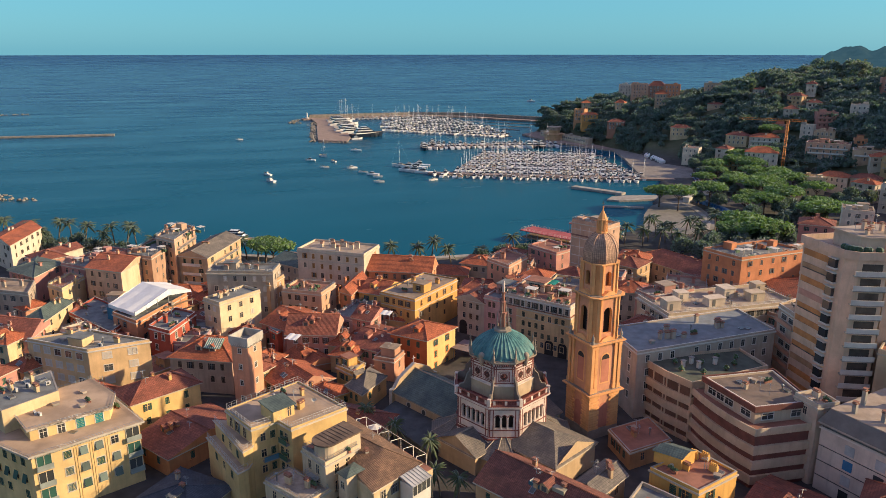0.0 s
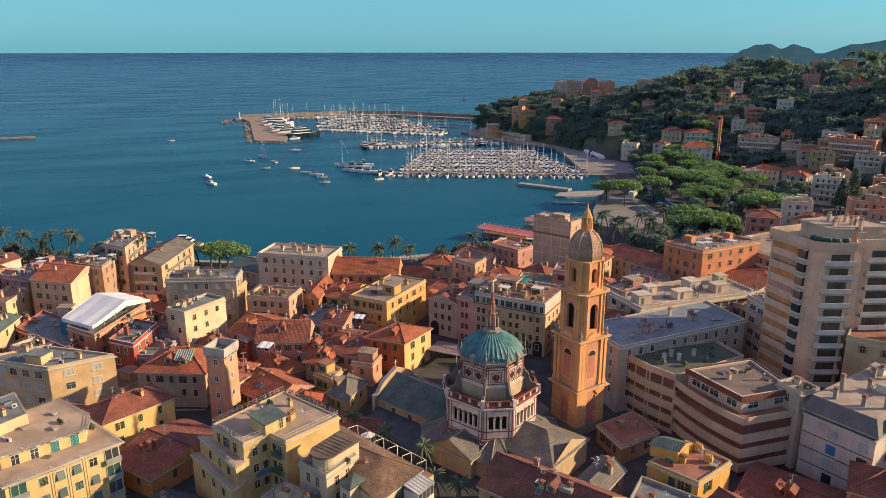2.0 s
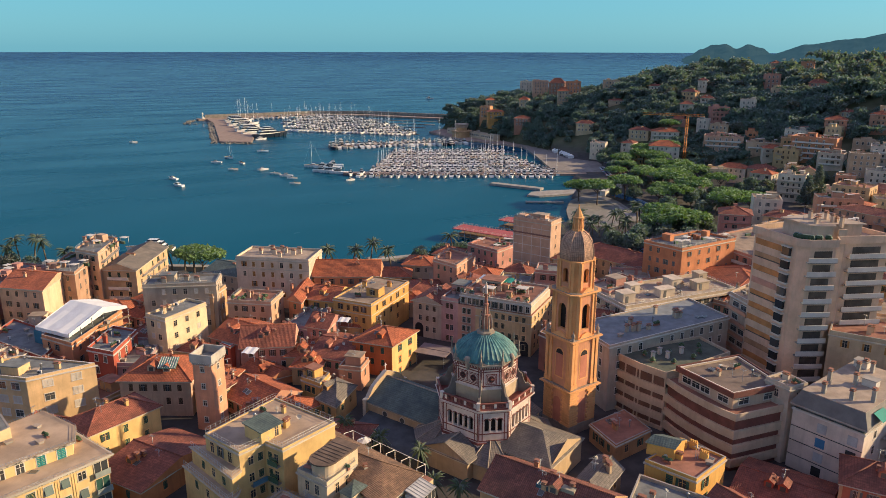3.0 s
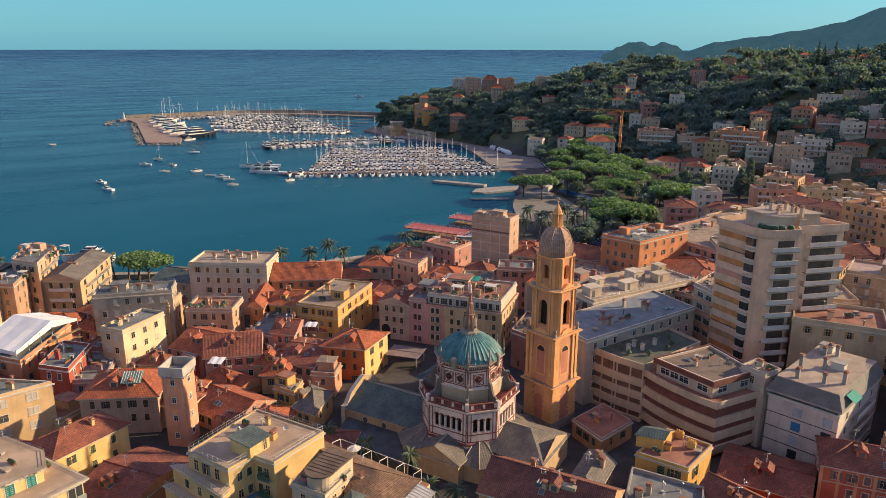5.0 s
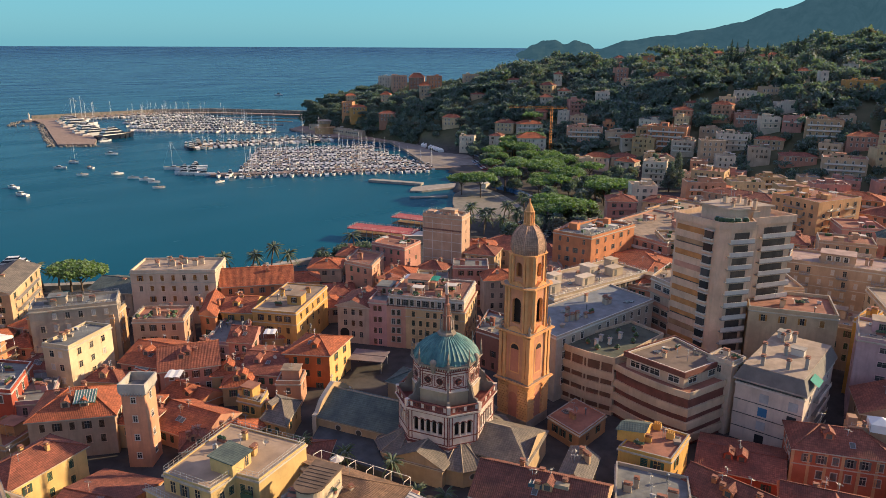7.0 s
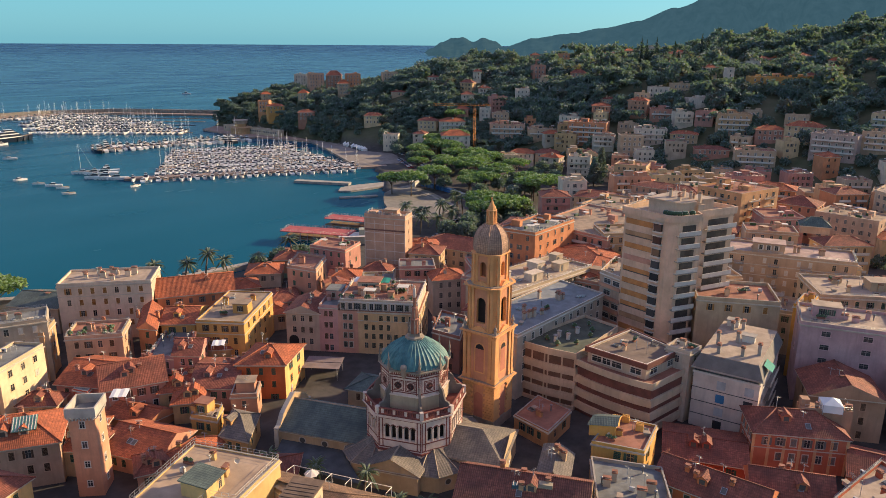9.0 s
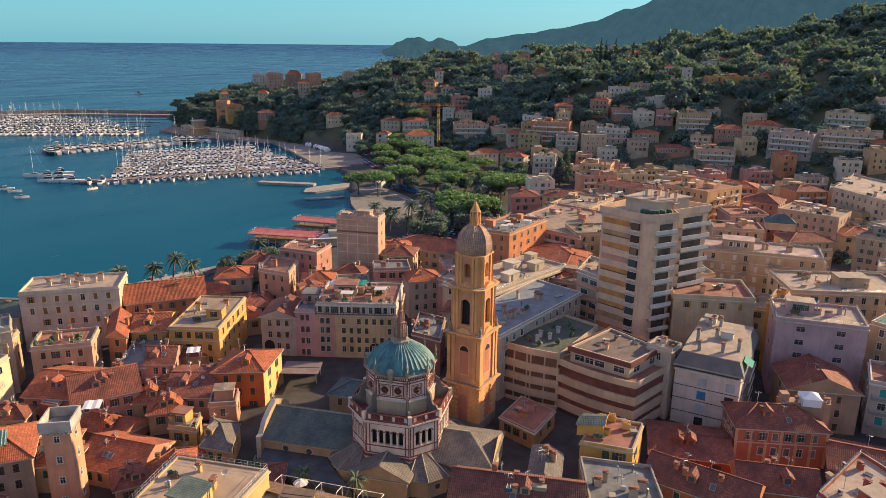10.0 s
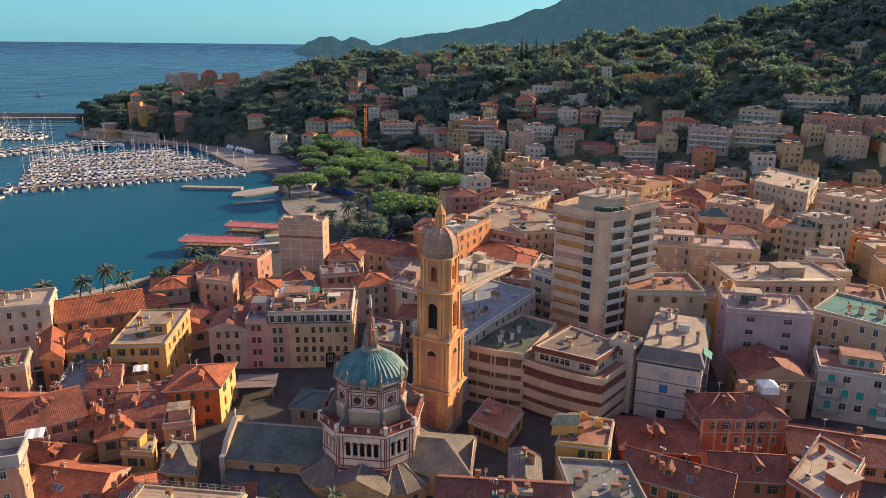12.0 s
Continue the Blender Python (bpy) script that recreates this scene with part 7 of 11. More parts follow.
house("rose seafront house with a low roof", [(122.4, 243.7), (126.7, 229.1), (137.8, 233.6), (133.5, 248.2)], 10.0, wall=ROSE, cover=TERRACE, chimneys=2)
house("red-roofed house behind the palazzo", [(90.6, 196.6), (90.6, 187.4), (102.3, 195.8), (102.3, 205.0)], 12.0, wall=PINK, roof='hip', rise=2.0, cover=TERRA_OLD)
house("blank tan hotel block with a roof terrace by the sea", rect((125.5, 217.1), (131.8, 203.9), 7.4), 25.2, wall=(0.52,0.37,0.29), cover=PALEROOF, sides=(1,), rows=6, kinds=('plain',), shutter=WHITE, parapet=1.0, rails=True, chimneys=3, name='hotel', category='hotel', win=(0.7,1.3), gap=4.2, box=(0.6,0.5,4.5,3.2,2.2))
house("long tan house with a clay hipped roof", rect((150.1, 215.9), (156.9, 182.6), 15), 11.0, wall=(0.48,0.40,0.32), roof='hip', rise=3.0, cover=TERRA_OLD, shutter=GREYSH)
house("salmon villa with a flat roof and loggias", [(152.5, 181.2), (155.6, 167.7), (180.7, 168.8), (177.6, 182.3)], 22.0, wall=(0.56,0.25,0.13), cover=BITUMEN, shutter=GREYSH, chimneys=3, rails=True, aerials=2)
LOW_BLOCK = rect((116.5, 149.2), (155.4, 145.9), 16)
lb = house("pale low block with railed white roof terraces and huts", LOW_BLOCK, 15.5, wall=(0.50, 0.45, 0.38), cover=PALEROOF, rails=True, chimneys=3, kinds=("plain", "bar"), surround=WHITE, win=(2.0, 1.6), gap=2.9)
q = local_poly(LOW_BLOCK, 1.2)[2]
MB().prism(grown(q, 0.7), 13.6, 13.85, 0).out("eave_slab", [PALEROOF], lb)
for x, y, w, d, h in ((-16.0, -3.0, 4.0, 3.6, 2.6), (-9.5, 2.5, 3.2, 3.0, 2.4), (-3.0, -3.5, 5.0, 3.0, 2.2), (4.5, 2.0, 3.6, 4.2, 2.7), (10.5, -2.5, 4.4, 3.2, 2.3), (16.0, 3.5, 3.0, 3.0, 2.5)):
    o = MB().box((x, y, 14.35), (w, d, h), 0, 0).box((x, y, 14.35 + h), (w + 0.4, d + 0.4, 0.18), 0, 0).out("roof_hut", [plaster((0.60, 0.56, 0.50)) if x < 5 else plaster((0.50, 0.45, 0.37))], lb)
    bar = MB().box((x - w * 0.2, y - d / 2 - 0.03, 14.4), (0.9, 0.06, 1.9), 0, 0)
    bar.out("hut_door", [GREYSH], o)
    railing(o, [(x + w / 2, y - d / 2 - 1.5), (x + w / 2 + 2.2, y - d / 2 - 1.5), (x + w / 2 + 2.2, y + d / 2)], 14.35, 0.95, PALEMETAL, 0.7)
house("wide modern hall with a blue-grey flat roof", [(92.2, 127.7), (131.3, 128.0), (133.0, 143.1), (93.9, 142.8)], 17.4, wall=(0.45,0.41,0.37), cover=surface('blue_roof_felt', (0.22, 0.24, 0.25)), kinds=('plain',), chimneys=10, aerials=0, parapet=0.4, surround=WHITE)
house("rose house beside the tower", [(92.1, 154.3), (93.3, 146.1), (105.3, 154.0), (104.1, 162.2)], 11.0, wall=(0.30,0.13,0.10), cover=BITUMEN, shutter=BROWN)
house("pale house behind the bell tower", [(119.1, 168.0), (119.9, 159.8), (135.3, 163.0), (134.5, 171.2)], 16.0, wall=(0.42,0.24,0.22), cover=PALEROOF, rails=True, box=(0.5,0.5,4,4,2.2))
house("low maroon-roofed house beside the church", [(80.4, 119.2), (79.4, 109.8), (90.3, 111.3), (91.3, 120.7)], 5.2, wall=(0.46,0.27,0.14), cover=TERRACE, chimneys=1, parapet=0.2)
YH = [(74.7, 97.1), (78.2, 88.1), (88.5, 90.7), (86.3, 99.3)]
yh = house("yellow house with a red terrace roof and chimney stacks", YH, 10.0, wall=(0.66, 0.42, 0.12), cover=TERRACE, chimneys=1, aerials=1, dishes=1, parapet=0.5, shutter=GREEN, kinds=("shut", "open", "shut"), gap=2.6, win=(1.3, 2.0), balconies=((0, 0.35, 0.9, 0, 2, None),))
lp = local_of(YH)
hut = [lp(*p) for p in ((76.8, 99.0), (79.6, 94.9), (83.6, 96.2), (81.3, 99.6))]
o = MB().prism(hut, 8.8, 11.2, 0).out("roof_hut", [plaster((0.66, 0.42, 0.12))], yh)
g4 = grown(hut, 0.3)
mid = lambda a, b, z: ((a[0] + b[0]) / 2, (a[1] + b[1]) / 2, z)
m0, m1 = mid(g4[0], g4[3], 12.0), mid(g4[1], g4[2], 12.0)
MB().face([(*g4[0], 11.15), (*g4[1], 11.15), m1, m0], 0).face([(*g4[2], 11.15), (*g4[3], 11.15), m0, m1], 0).face([(*g4[1], 11.15), (*g4[2], 11.15), m1], 1).face([(*g4[3], 11.15), (*g4[0], 11.15), m0], 1).out("hut_roof", [GREY_SLATE, plaster((0.66, 0.42, 0.12))], o)
for x, y in ((84.6, 97.5), (86.0, 96.2), (84.9, 92.6)):
    st = MB()
    st.box((*lp(x, y), 8.8), (1.5, 0.7, 1.3), 0, 0)
    for k in range(4):
        st.box((lp(x, y)[0] - 0.55 + 0.36 * k, lp(x, y)[1], 10.1), (0.2, 0.3, 0.45), 0, 0)
    st.out("chimney_stack", [plaster((0.66, 0.42, 0.12))], yh)
house("stone house with slate roofs in front of the church", [(61.9, 100.0), (62.8, 94.8), (70.9, 98.9), (70.0, 104.1)], 8.6, wall=(0.45,0.36,0.25), roof='gable_x', rise=1.2, cover=SLATE, aerials=2, chimneys=3)
house("grey-roofed terrace house with a glass roof light", [(59.7, 86.8), (65.3, 75.5), (77.7, 84.3), (72.1, 95.6)], 8.4, wall=GREYW, cover=BITUMEN, chimneys=4, aerials=2)
house("long orange house with a red roof", rect((75.7, 84.6), (77.2, 66.4), 9), 7.5, wall=(0.58,0.20,0.08), roof='gable', rise=3.0, cover=TERRA_OLD, shutter=GREEN, surround=TRIM, chimneys=3, aerials=2, dishes=2)
house("orange house with a long maroon tiled roof", rect((84.2, 70.4), (90.2, 58.7), 8), 7.0, wall=(0.52,0.20,0.10), roof='gable', rise=3.0, cover=TERRA_OLD, shutter=GREEN, chimneys=2, aerials=1)
house("low hall with a dark slate roof by the sea", rect((27.0, 259.1), (35.6, 246.8), 14), 9.0, wall=GREYW, roof='gable', rise=2.2, cover=GREY_SLATE, shutter=GREYSH, chimneys=2)
house("low workshop with a flat red roof", rect((88.8, 88.8), (95.3, 75.0), 13), 4.6, wall=RED, roof='gable', rise=1.6, cover=TERRA_OLD, chimneys=1)
RED_HOUSE = rect((101.2, 76.4), (110.6, 61.9), 10.0)
rh = house("red house with cream painted pilasters and a hipped tiled roof", RED_HOUSE, 9.3, wall=(0.50, 0.17, 0.10), roof="hip", rise=3.0, cover=TERRA_OLD, surround=TRIM, gap=2.5, bands=2, shutter=GREYSH, chimneys=1, win=(1.0, 1.6), flank_gap=1.3)
q = local_poly(RED_HOUSE, 1.2)[2]
for k in range(7):
    MB().box((q[0][0] + (q[1][0] - q[0][0]) * k / 6, q[0][1] + 0.0, -0.5), (0.55, 0.12, 8.3), 0, 0).out("pilaster", [plaster((0.62, 0.42, 0.24))], rh)
hut = thing("roof_hut", "low roof hut with a small terrace behind the tiled ridge", "roof hut", (115.4, 68.0, 1.2), -57)
MB().box((0, 0, -1.0), (9.0, 4.5, 11.6), 0, 0).box((0, -2.1, 10.6), (9.0, 0.3, 0.9), 0, 0).box((-3.6, 1.0, 10.6), (1.6, 1.8, 1.6), 0, 0).out("body", [plaster((0.42, 0.28, 0.20))], hut)
railing(hut, [(-4.4, -2.1), (4.4, -2.1), (4.4, 2.1)], 11.5, 0.7, METAL, 1.2)
for x in (-2.0, 3.6, 4.2):
    chimney(hut, x, -1.4, 10.6, 1.5, plaster((0.42, 0.28, 0.20)), w=0.5)
tn = thing("canopy", "white faceted fabric canopy on a roof terrace", "canopy", (114.6, 66.8, 11.8), -57)
m = MB()
rim = [(-1.9, -1.5, 2.1), (1.9, -1.5, 1.9), (2.1, 1.5, 2.2), (-1.9, 1.5, 2.4)]
for k in range(4):
    a, b = rim[k], rim[(k + 1) % 4]
    m.face([a, b, (0.2, 0.2, 3.1)]).face([(a[0], a[1], a[2] - (1.6 if k in (0, 3) else 0.5)), (b[0], b[1], b[2] - (1.6 if k in (0, 3) else 0.5)), b, a])
m.out("cloth", [CANVAS], tn)
for a in rim:
    MB().tube((a[0], a[1], 0), a, 0.06, n=4).out("pole", [METAL], tn)
house("tall brown house with a gabled end", rect((121.9, 72.3), (129.0, 59.6), 12), 11.0, wall=(0.40,0.28,0.20), roof='gable_x', rise=3.2, cover=TERRA_OLD, kinds=('shut',), gap=7, shutter=BROWN)
house("lilac apartment house with a roof terrace", rect((136.8, 80.1), (143.5, 62.0), 14), 20.5, wall=(0.50, 0.36, 0.41), cover=PALEROOF, kinds=('bar','plain'), win=(1.8,1.2), gap=9.0, rows=3, chimneys=3, box=(0.3,0.6,6,4,2.6), rails=True)
house("ochre house in the narrow street", rect((149.5, 85.6), (149.7, 82.2), 10), 20.0, wall=(0.58,0.34,0.08), cover=FLAT, shutter=BROWN, gap=2)
house("broad flat-roofed apartment house with roof huts", rect((164.5, 83.4), (181.9, 57.7), 18), 19.0, wall=(0.48,0.40,0.30), cover=PALEROOF, chimneys=10, rails=True, box=(0.6,0.5,8,5,2.4))
house("cream apartment house with a green terrace", rect((154.2, 63.1), (149.8, 43.5), 18), 18.6, wall=(0.55,0.45,0.32), cover=surface('green_roof_felt', (0.06, 0.22, 0.19)), kinds=('plain','bar'), surround=WHITE, chimneys=3, rails=True)
house("pale apartment house with teal awnings", rect((131.1, 58.6), (134.4, 41.4), 12), 13.2, wall=(0.50,0.45,0.42), cover=TERRACE, kinds=('plain','tilt'), shutter=TEAL, surround=WHITE, win=(1.4,1.5), chimneys=3, box=(0.5,0.5,8,5,2.4), balconies=((0, 0.03, 0.3, 0, 4, None), (0, 0.7, 0.97, 0, 3, WHITE)))
house("low red-roofed shed row", rect((105.2, 59.9), (110.6, 40.9), 12), 5.0, wall=SALMON, roof='gable', rise=2.4, cover=TERRA_OLD)
house("red house with a stone-flagged roof terrace", [(87.4, 58.7), (82.2, 50.7), (101.0, 47.6), (106.2, 55.6)], 9.0, wall=(0.48,0.13,0.07), cover=PALEROOF, rails=True, chimneys=4, box=(0.75,0.4,4,4,2.2))
house("blank cream party-wall house with yellow shutters", rect((136, 104.5), (145.8, 87.5), 15), 20.6, wall=(0.50,0.42,0.31), cover=TERRACE, kinds=('open','shut'), shutter=OCHRE, rows=1, chimneys=2, gap=5, parapet=0.9)
house("long tan apartment house with small balconies", rect((185.0, 117.6), (197.1, 82.6), 14), 20.4, wall=(0.46,0.36,0.27), cover=surface('pinkish_roof', (0.42, 0.30, 0.26)), chimneys=8, rails=True, box=(0.35,0.4,9,6,3.0), kinds=('shut','plain'), shutter=WHITE, bands=2, gap=3.4, rows=5, balconies=((0, 0.10, 0.17, 0, 4, None), (0, 0.36, 0.44, 0, 4, None), (0, 0.60, 0.68, 0, 4, None), (0, 0.85, 0.92, 0, 4, None)))
house("ornate ochre palazzo with roof turrets", [(262.3, 159.6), (256.8, 139.0), (281.4, 132.9), (286.9, 153.5)], 24.0, wall=(0.58,0.36,0.20), cover=TERRACE, chimneys=6, shutter=GREYSH, bands=4, balconies=((0, 0.3, 0.7, 0, 4, None), (1, 0.2, 0.45, 0, 4, None), (1, 0.6, 0.85, 0, 4, None)), box=(0.25,0.4,4,4,3.4))
house("beige house with a loggia and slate roof", rect((277.9, 116.9), (275.9, 93.5), 16), 17.0, wall=(0.55,0.42,0.33), cover=FLAT, chimneys=6, shutter=GREYSH)
house("pink townhouse with a red roof and roof hut", rect((286.9, 134.9), (287.7, 119.1), 14), 17.0, wall=(0.52,0.28,0.20), roof='hip', rise=3.0, cover=TERRA_OLD, shutter=GREYSH)
house("white apartment house with wide eaves", [(320.7, 105.3), (301.8, 80.6), (345.7, 80.5), (364.6, 105.2)], 21.0, wall=(0.55,0.47,0.38), cover=PALEROOF, chimneys=5, rails=True, shutter=GREYSH)
house("cream apartment house on the far street", rect((310.4, 76.9), (301.3, 56.2), 14), 20.0, wall=(0.55,0.46,0.36), cover=PALEROOF, chimneys=5, rails=True, shutter=GREYSH, balconies=((0, 0.05, 0.45, 0, 4, WHITE),))
house("grey apartment house with a white penthouse", [(246.8, 82.6), (246.0, 72.2), (264.1, 68.3), (264.9, 78.7)], 18.0, wall=(0.40,0.35,0.30), cover=PALEROOF, chimneys=4, box=(0.5,0.5,6,5,3))
house("pale house with balconies", rect((257.0, 80.5), (249.3, 68.4), 14), 21.0, wall=(0.48,0.42,0.34), cover=PALEROOF, chimneys=4, rails=True, balconies=((0, 0.3, 0.95, 0, 4, None),))
house("long rose house with a roof storey", rect((270.0, 194.1), (270.9, 162.4), 14), 19.0, wall=(0.52,0.34,0.25), roof='hip', rise=1.6, cover=TERRA_OLD, bands=3, shutter=GREYSH, chimneys=6, balconies=((0, 0.1, 0.45, 0, 4, None), (0, 0.55, 0.9, 0, 4, None)))
house("rose apartment house with pale balconies", [(182.3, 185.9), (179.5, 154.7), (219.1, 156.8), (221.9, 188.0)], 18.0, wall=(0.52,0.30,0.24), cover=FLAT, rails=True, chimneys=4, bands=2, shutter=GREYSH, balconies=((0, 0.05, 0.95, 0, 4, WHITE), (1, 0.05, 0.95, 0, 4, WHITE)))
house("ochre house with a plant-filled terrace", [(224.1, 193.3), (225.8, 175.8), (252.2, 177.4), (250.5, 194.9)], 17.0, wall=(0.55,0.38,0.24), cover=FLAT, rails=True, chimneys=4, shutter=GREYSH)
house("house with a red hipped roof and white tower", [(168.5, 170.5), (148.8, 144.3), (170.2, 138.8), (189.9, 165.0)], 14.0, wall=(0.52,0.38,0.28), roof='hip', rise=2.4, cover=TERRA, chimneys=2)
house("cream slab with rose balconies beside the tower block", [(135.2, 131.6), (132.7, 123.0), (147.0, 126.6), (149.5, 135.2)], 22.0, wall=(0.50,0.42,0.36), cover=PALEROOF, kinds=('bar',), win=(2.4,1.3), chimneys=1, surround=WHITE, shutter=OCHRE, balconies=((0, 0.05, 0.95, 0, 5, plaster(PINK)),))


# ---- seafront, quays and marina ----
QUAY = surface("pinkish_quay_paving", (0.33, 0.24, 0.19), 0.9, 0.12, 0.3)
ROCK = surface("breakwater_rock", (0.28, 0.25, 0.21), 0.95, 0.2, 0.4)
SAND = surface("beach_sand", (0.215, 0.20, 0.175), 0.95, 0.25, 0.12)
HULL = surface("white_hull", (0.84, 0.81, 0.77), 0.3, 0.05, 0.1)
NAVY = surface("navy_hull", (0.02, 0.03, 0.05), 0.25, 0.1, 0.1)
DECK = surface("teak_deck", (0.30, 0.19, 0.10), 0.8, 0.15, 0.2)
TINT = surface("tinted_boat_glass", (0.02, 0.025, 0.03), 0.1, 0.0, 0.0)
BLUEC = surface("blue_canvas", (0.03, 0.09, 0.22), 0.8, 0.1, 0.2)


def strip(pts, w):
    """A polygon w wide along a line of points."""
    l, r = [], []
    for i, p in enumerate(pts):
        a, b = Vector(pts[max(0, i - 1)]), Vector(pts[min(len(pts) - 1, i + 1)])
        d = (b - a).normalized()
        l.append((p[0] - d.y * w / 2, p[1] + d.x * w / 2))
        r.append((p[0] + d.y * w / 2, p[1] - d.x * w / 2))
    return r + l[::-1]


def slab(name, label, poly, z0, z1, mat, kind="structure", category="quay"):
    o = MB().prism(poly, z0, z1, 0).out(name, [mat])
    return tagged(o, label, category, kind=kind)


slab("quay_front", "pinkish paved marina quay", strip([(158, 471), (200, 449), (248, 423), (302, 393)], 7), -2, 1.3, QUAY)
slab("quay_middle", "stone quay between two basins of boats", strip([(196, 607), (240, 597), (312, 586), (356, 592)], 11), -2, 1.4, QUAY)
slab("breakwater", "long paved breakwater with a parapet wall", strip([(140, 903), (180, 905), (276, 900), (334, 872), (385, 805), (415, 765), (455, 745)], 12), -3, 1.8, QUAY)
slab("breakwater_wall", "tall stone parapet of the breakwater", strip([(150, 911), (278, 907), (338, 879), (391, 810), (420, 771), (455, 752)], 2.5), -3, 5.5, ROCK)
slab("quay_head", "broad paved head of the breakwater", [(150, 898), (182, 893), (153, 692), (143, 663), (119, 679), (148, 850)], -2, 1.6, QUAY)
slab("jetty", "low concrete bathing jetty", strip([(226, 392), (243, 362)], 5), -2, 1.4, CONCRETE)
slab("slipway", "curved concrete slipway by the beach", [(224, 350), (229, 345), (240, 343), (262, 340), (262, 350), (243, 356), (232, 357)], -2, 1.0, CONCRETE)
slab("small_jetty", "small low stone jetty in the water", strip([(214, 337), (232, 326)], 3), -2, 0.7, CONCRETE)
slab("seawall", "pale stone sea wall along the promenade", strip([(-160, 405), (-60, 345), (20, 297), (62, 271), (135, 262), (160, 270)], 3), -2, 1.9, CONCRETE)
slab("beach", "small grey sandy beach in the corner of the bay", [(199, 278), (206, 288), (212, 297), (219, 307), (228, 317), (236, 325), (248, 331), (262, 332), (258, 312), (250, 294), (238, 272), (215, 266)], -2, 1.35, SAND)
slab("beach_path", "pale paved path curving along the beach", strip([(228, 270), (238, 281), (247, 296), (253, 312), (258, 330)], 2.2), 1.0, 1.5, CONCRETE, category="path")
slab("rock_jetty", "long rock jetty out in the bay", strip([(-190, 815), (-120, 806), (-64, 801)], 7), -2, 1.4, ROCK)


def boulders(name, label, lines, per, size, seed):
    r = random.Random(seed)
    b = MB()
    for (x0, y0), (x1, y1) in lines:
        L = math.hypot(x1 - x0, y1 - y0)
        for k in range(int(L * per)):
            t = r.random()
            s = size * r.uniform(0.5, 1.2)
            x, y = x0 + (x1 - x0) * t + r.uniform(-3, 3), y0 + (y1 - y0) * t + r.uniform(-3, 3)
            z = r.uniform(-0.6, 0.9)
            b.lathe([(0.05, z - s * 0.5), (s * r.uniform(0.6, 0.9), z - s * 0.1), (s * r.uniform(0.4, 0.8), z + s * 0.4), (0.05, z + s * 0.55)], 5, (x, y), smooth=False, a0=r.uniform(0, 90))
    tagged(b.out(name, [ROCK]), label, "rocks", kind="stuff")


boulders("rocks", "grey boulders piled along the breakwater", [((120, 866), (148, 860)), ((146, 858), (114, 678)), ((114, 678), (143, 660)), ((120, 868), (140, 910)), ((140, 912), (278, 909)), ((340, 882), (395, 812)), ((-190, 815), (-62, 801)), ((-190, 1100), (-300, 1106)), ((-82, 462), (-140, 478)), ((-100, 480), (-150, 500)), ((60, 274), (140, 264)), ((352, 560), (356, 640)), ((360, 640), (440, 690))], 0.9, 1.7, 4)


def hull(b, L, w, fb, m=0, deck=1, z=0.0):
    """A boat's hull, bow towards +y."""
    n = 7
    pts = []
    for i in range(n + 1):
        t = i / n
        half = w / 2 * (1.0 if t < 0.5 else max(0.02, math.cos((t - 0.5) * math.pi)) ** 0.7) * (0.86 + 0.14 * min(1, t * 4))
        pts.append((half, -L / 2 + L * t, fb * (1 + 0.35 * t * t)))
    for (h0, y0, z0), (h1, y1, z1) in zip(pts, pts[1:]):
        for s in (-1, 1):
            q = [(s * h0 * 0.8, y0, z - 0.3), (s * h1 * 0.75, y1 - 0.04 * L * (y1 > 0), z - 0.3), (s * h1, y1, z + z1), (s * h0, y0, z + z0)]
            b.face(q if s > 0 else q[::-1], m)
        b.face([(-h0, y0, z + z0 - 0.12), (h0, y0, z + z0 - 0.12), (h1, y1, z + z1 - 0.12), (-h1, y1, z + z1 - 0.12)], deck)
    h0, y0, z0 = pts[0]
    b.face([(-h0 * 0.8, y0, z - 0.3), (h0 * 0.8, y0, z - 0.3), (h0, y0, z + z0), (-h0, y0, z + z0)], m)


def cabin(b, y0, y1, w, z0, z1, m=0, glass=1, rake=0.5):
    t = w * 0.82
    A = [(-w / 2, y0, z0), (w / 2, y0, z0), (w / 2, y1, z0), (-w / 2, y1, z0)]
    zm = z0 + (z1 - z0) * 0.35
    B = [(-w / 2, y0, zm), (w / 2, y0, zm), (w / 2, y1, zm), (-w / 2, y1, zm)]
    C = [(-t / 2, y0 + rake * 0.2, z1), (t / 2, y0 + rake * 0.2, z1), (t / 2, y1 - rake, z1), (-t / 2, y1 - rake, z1)]
    for lo, hi, mm in ((A, B, m), (B, C, glass)):
        for i in range(4):
            b.face([lo[i], lo[(i + 1) % 4], hi[(i + 1) % 4], hi[i]], mm)
    b.face(C, m)


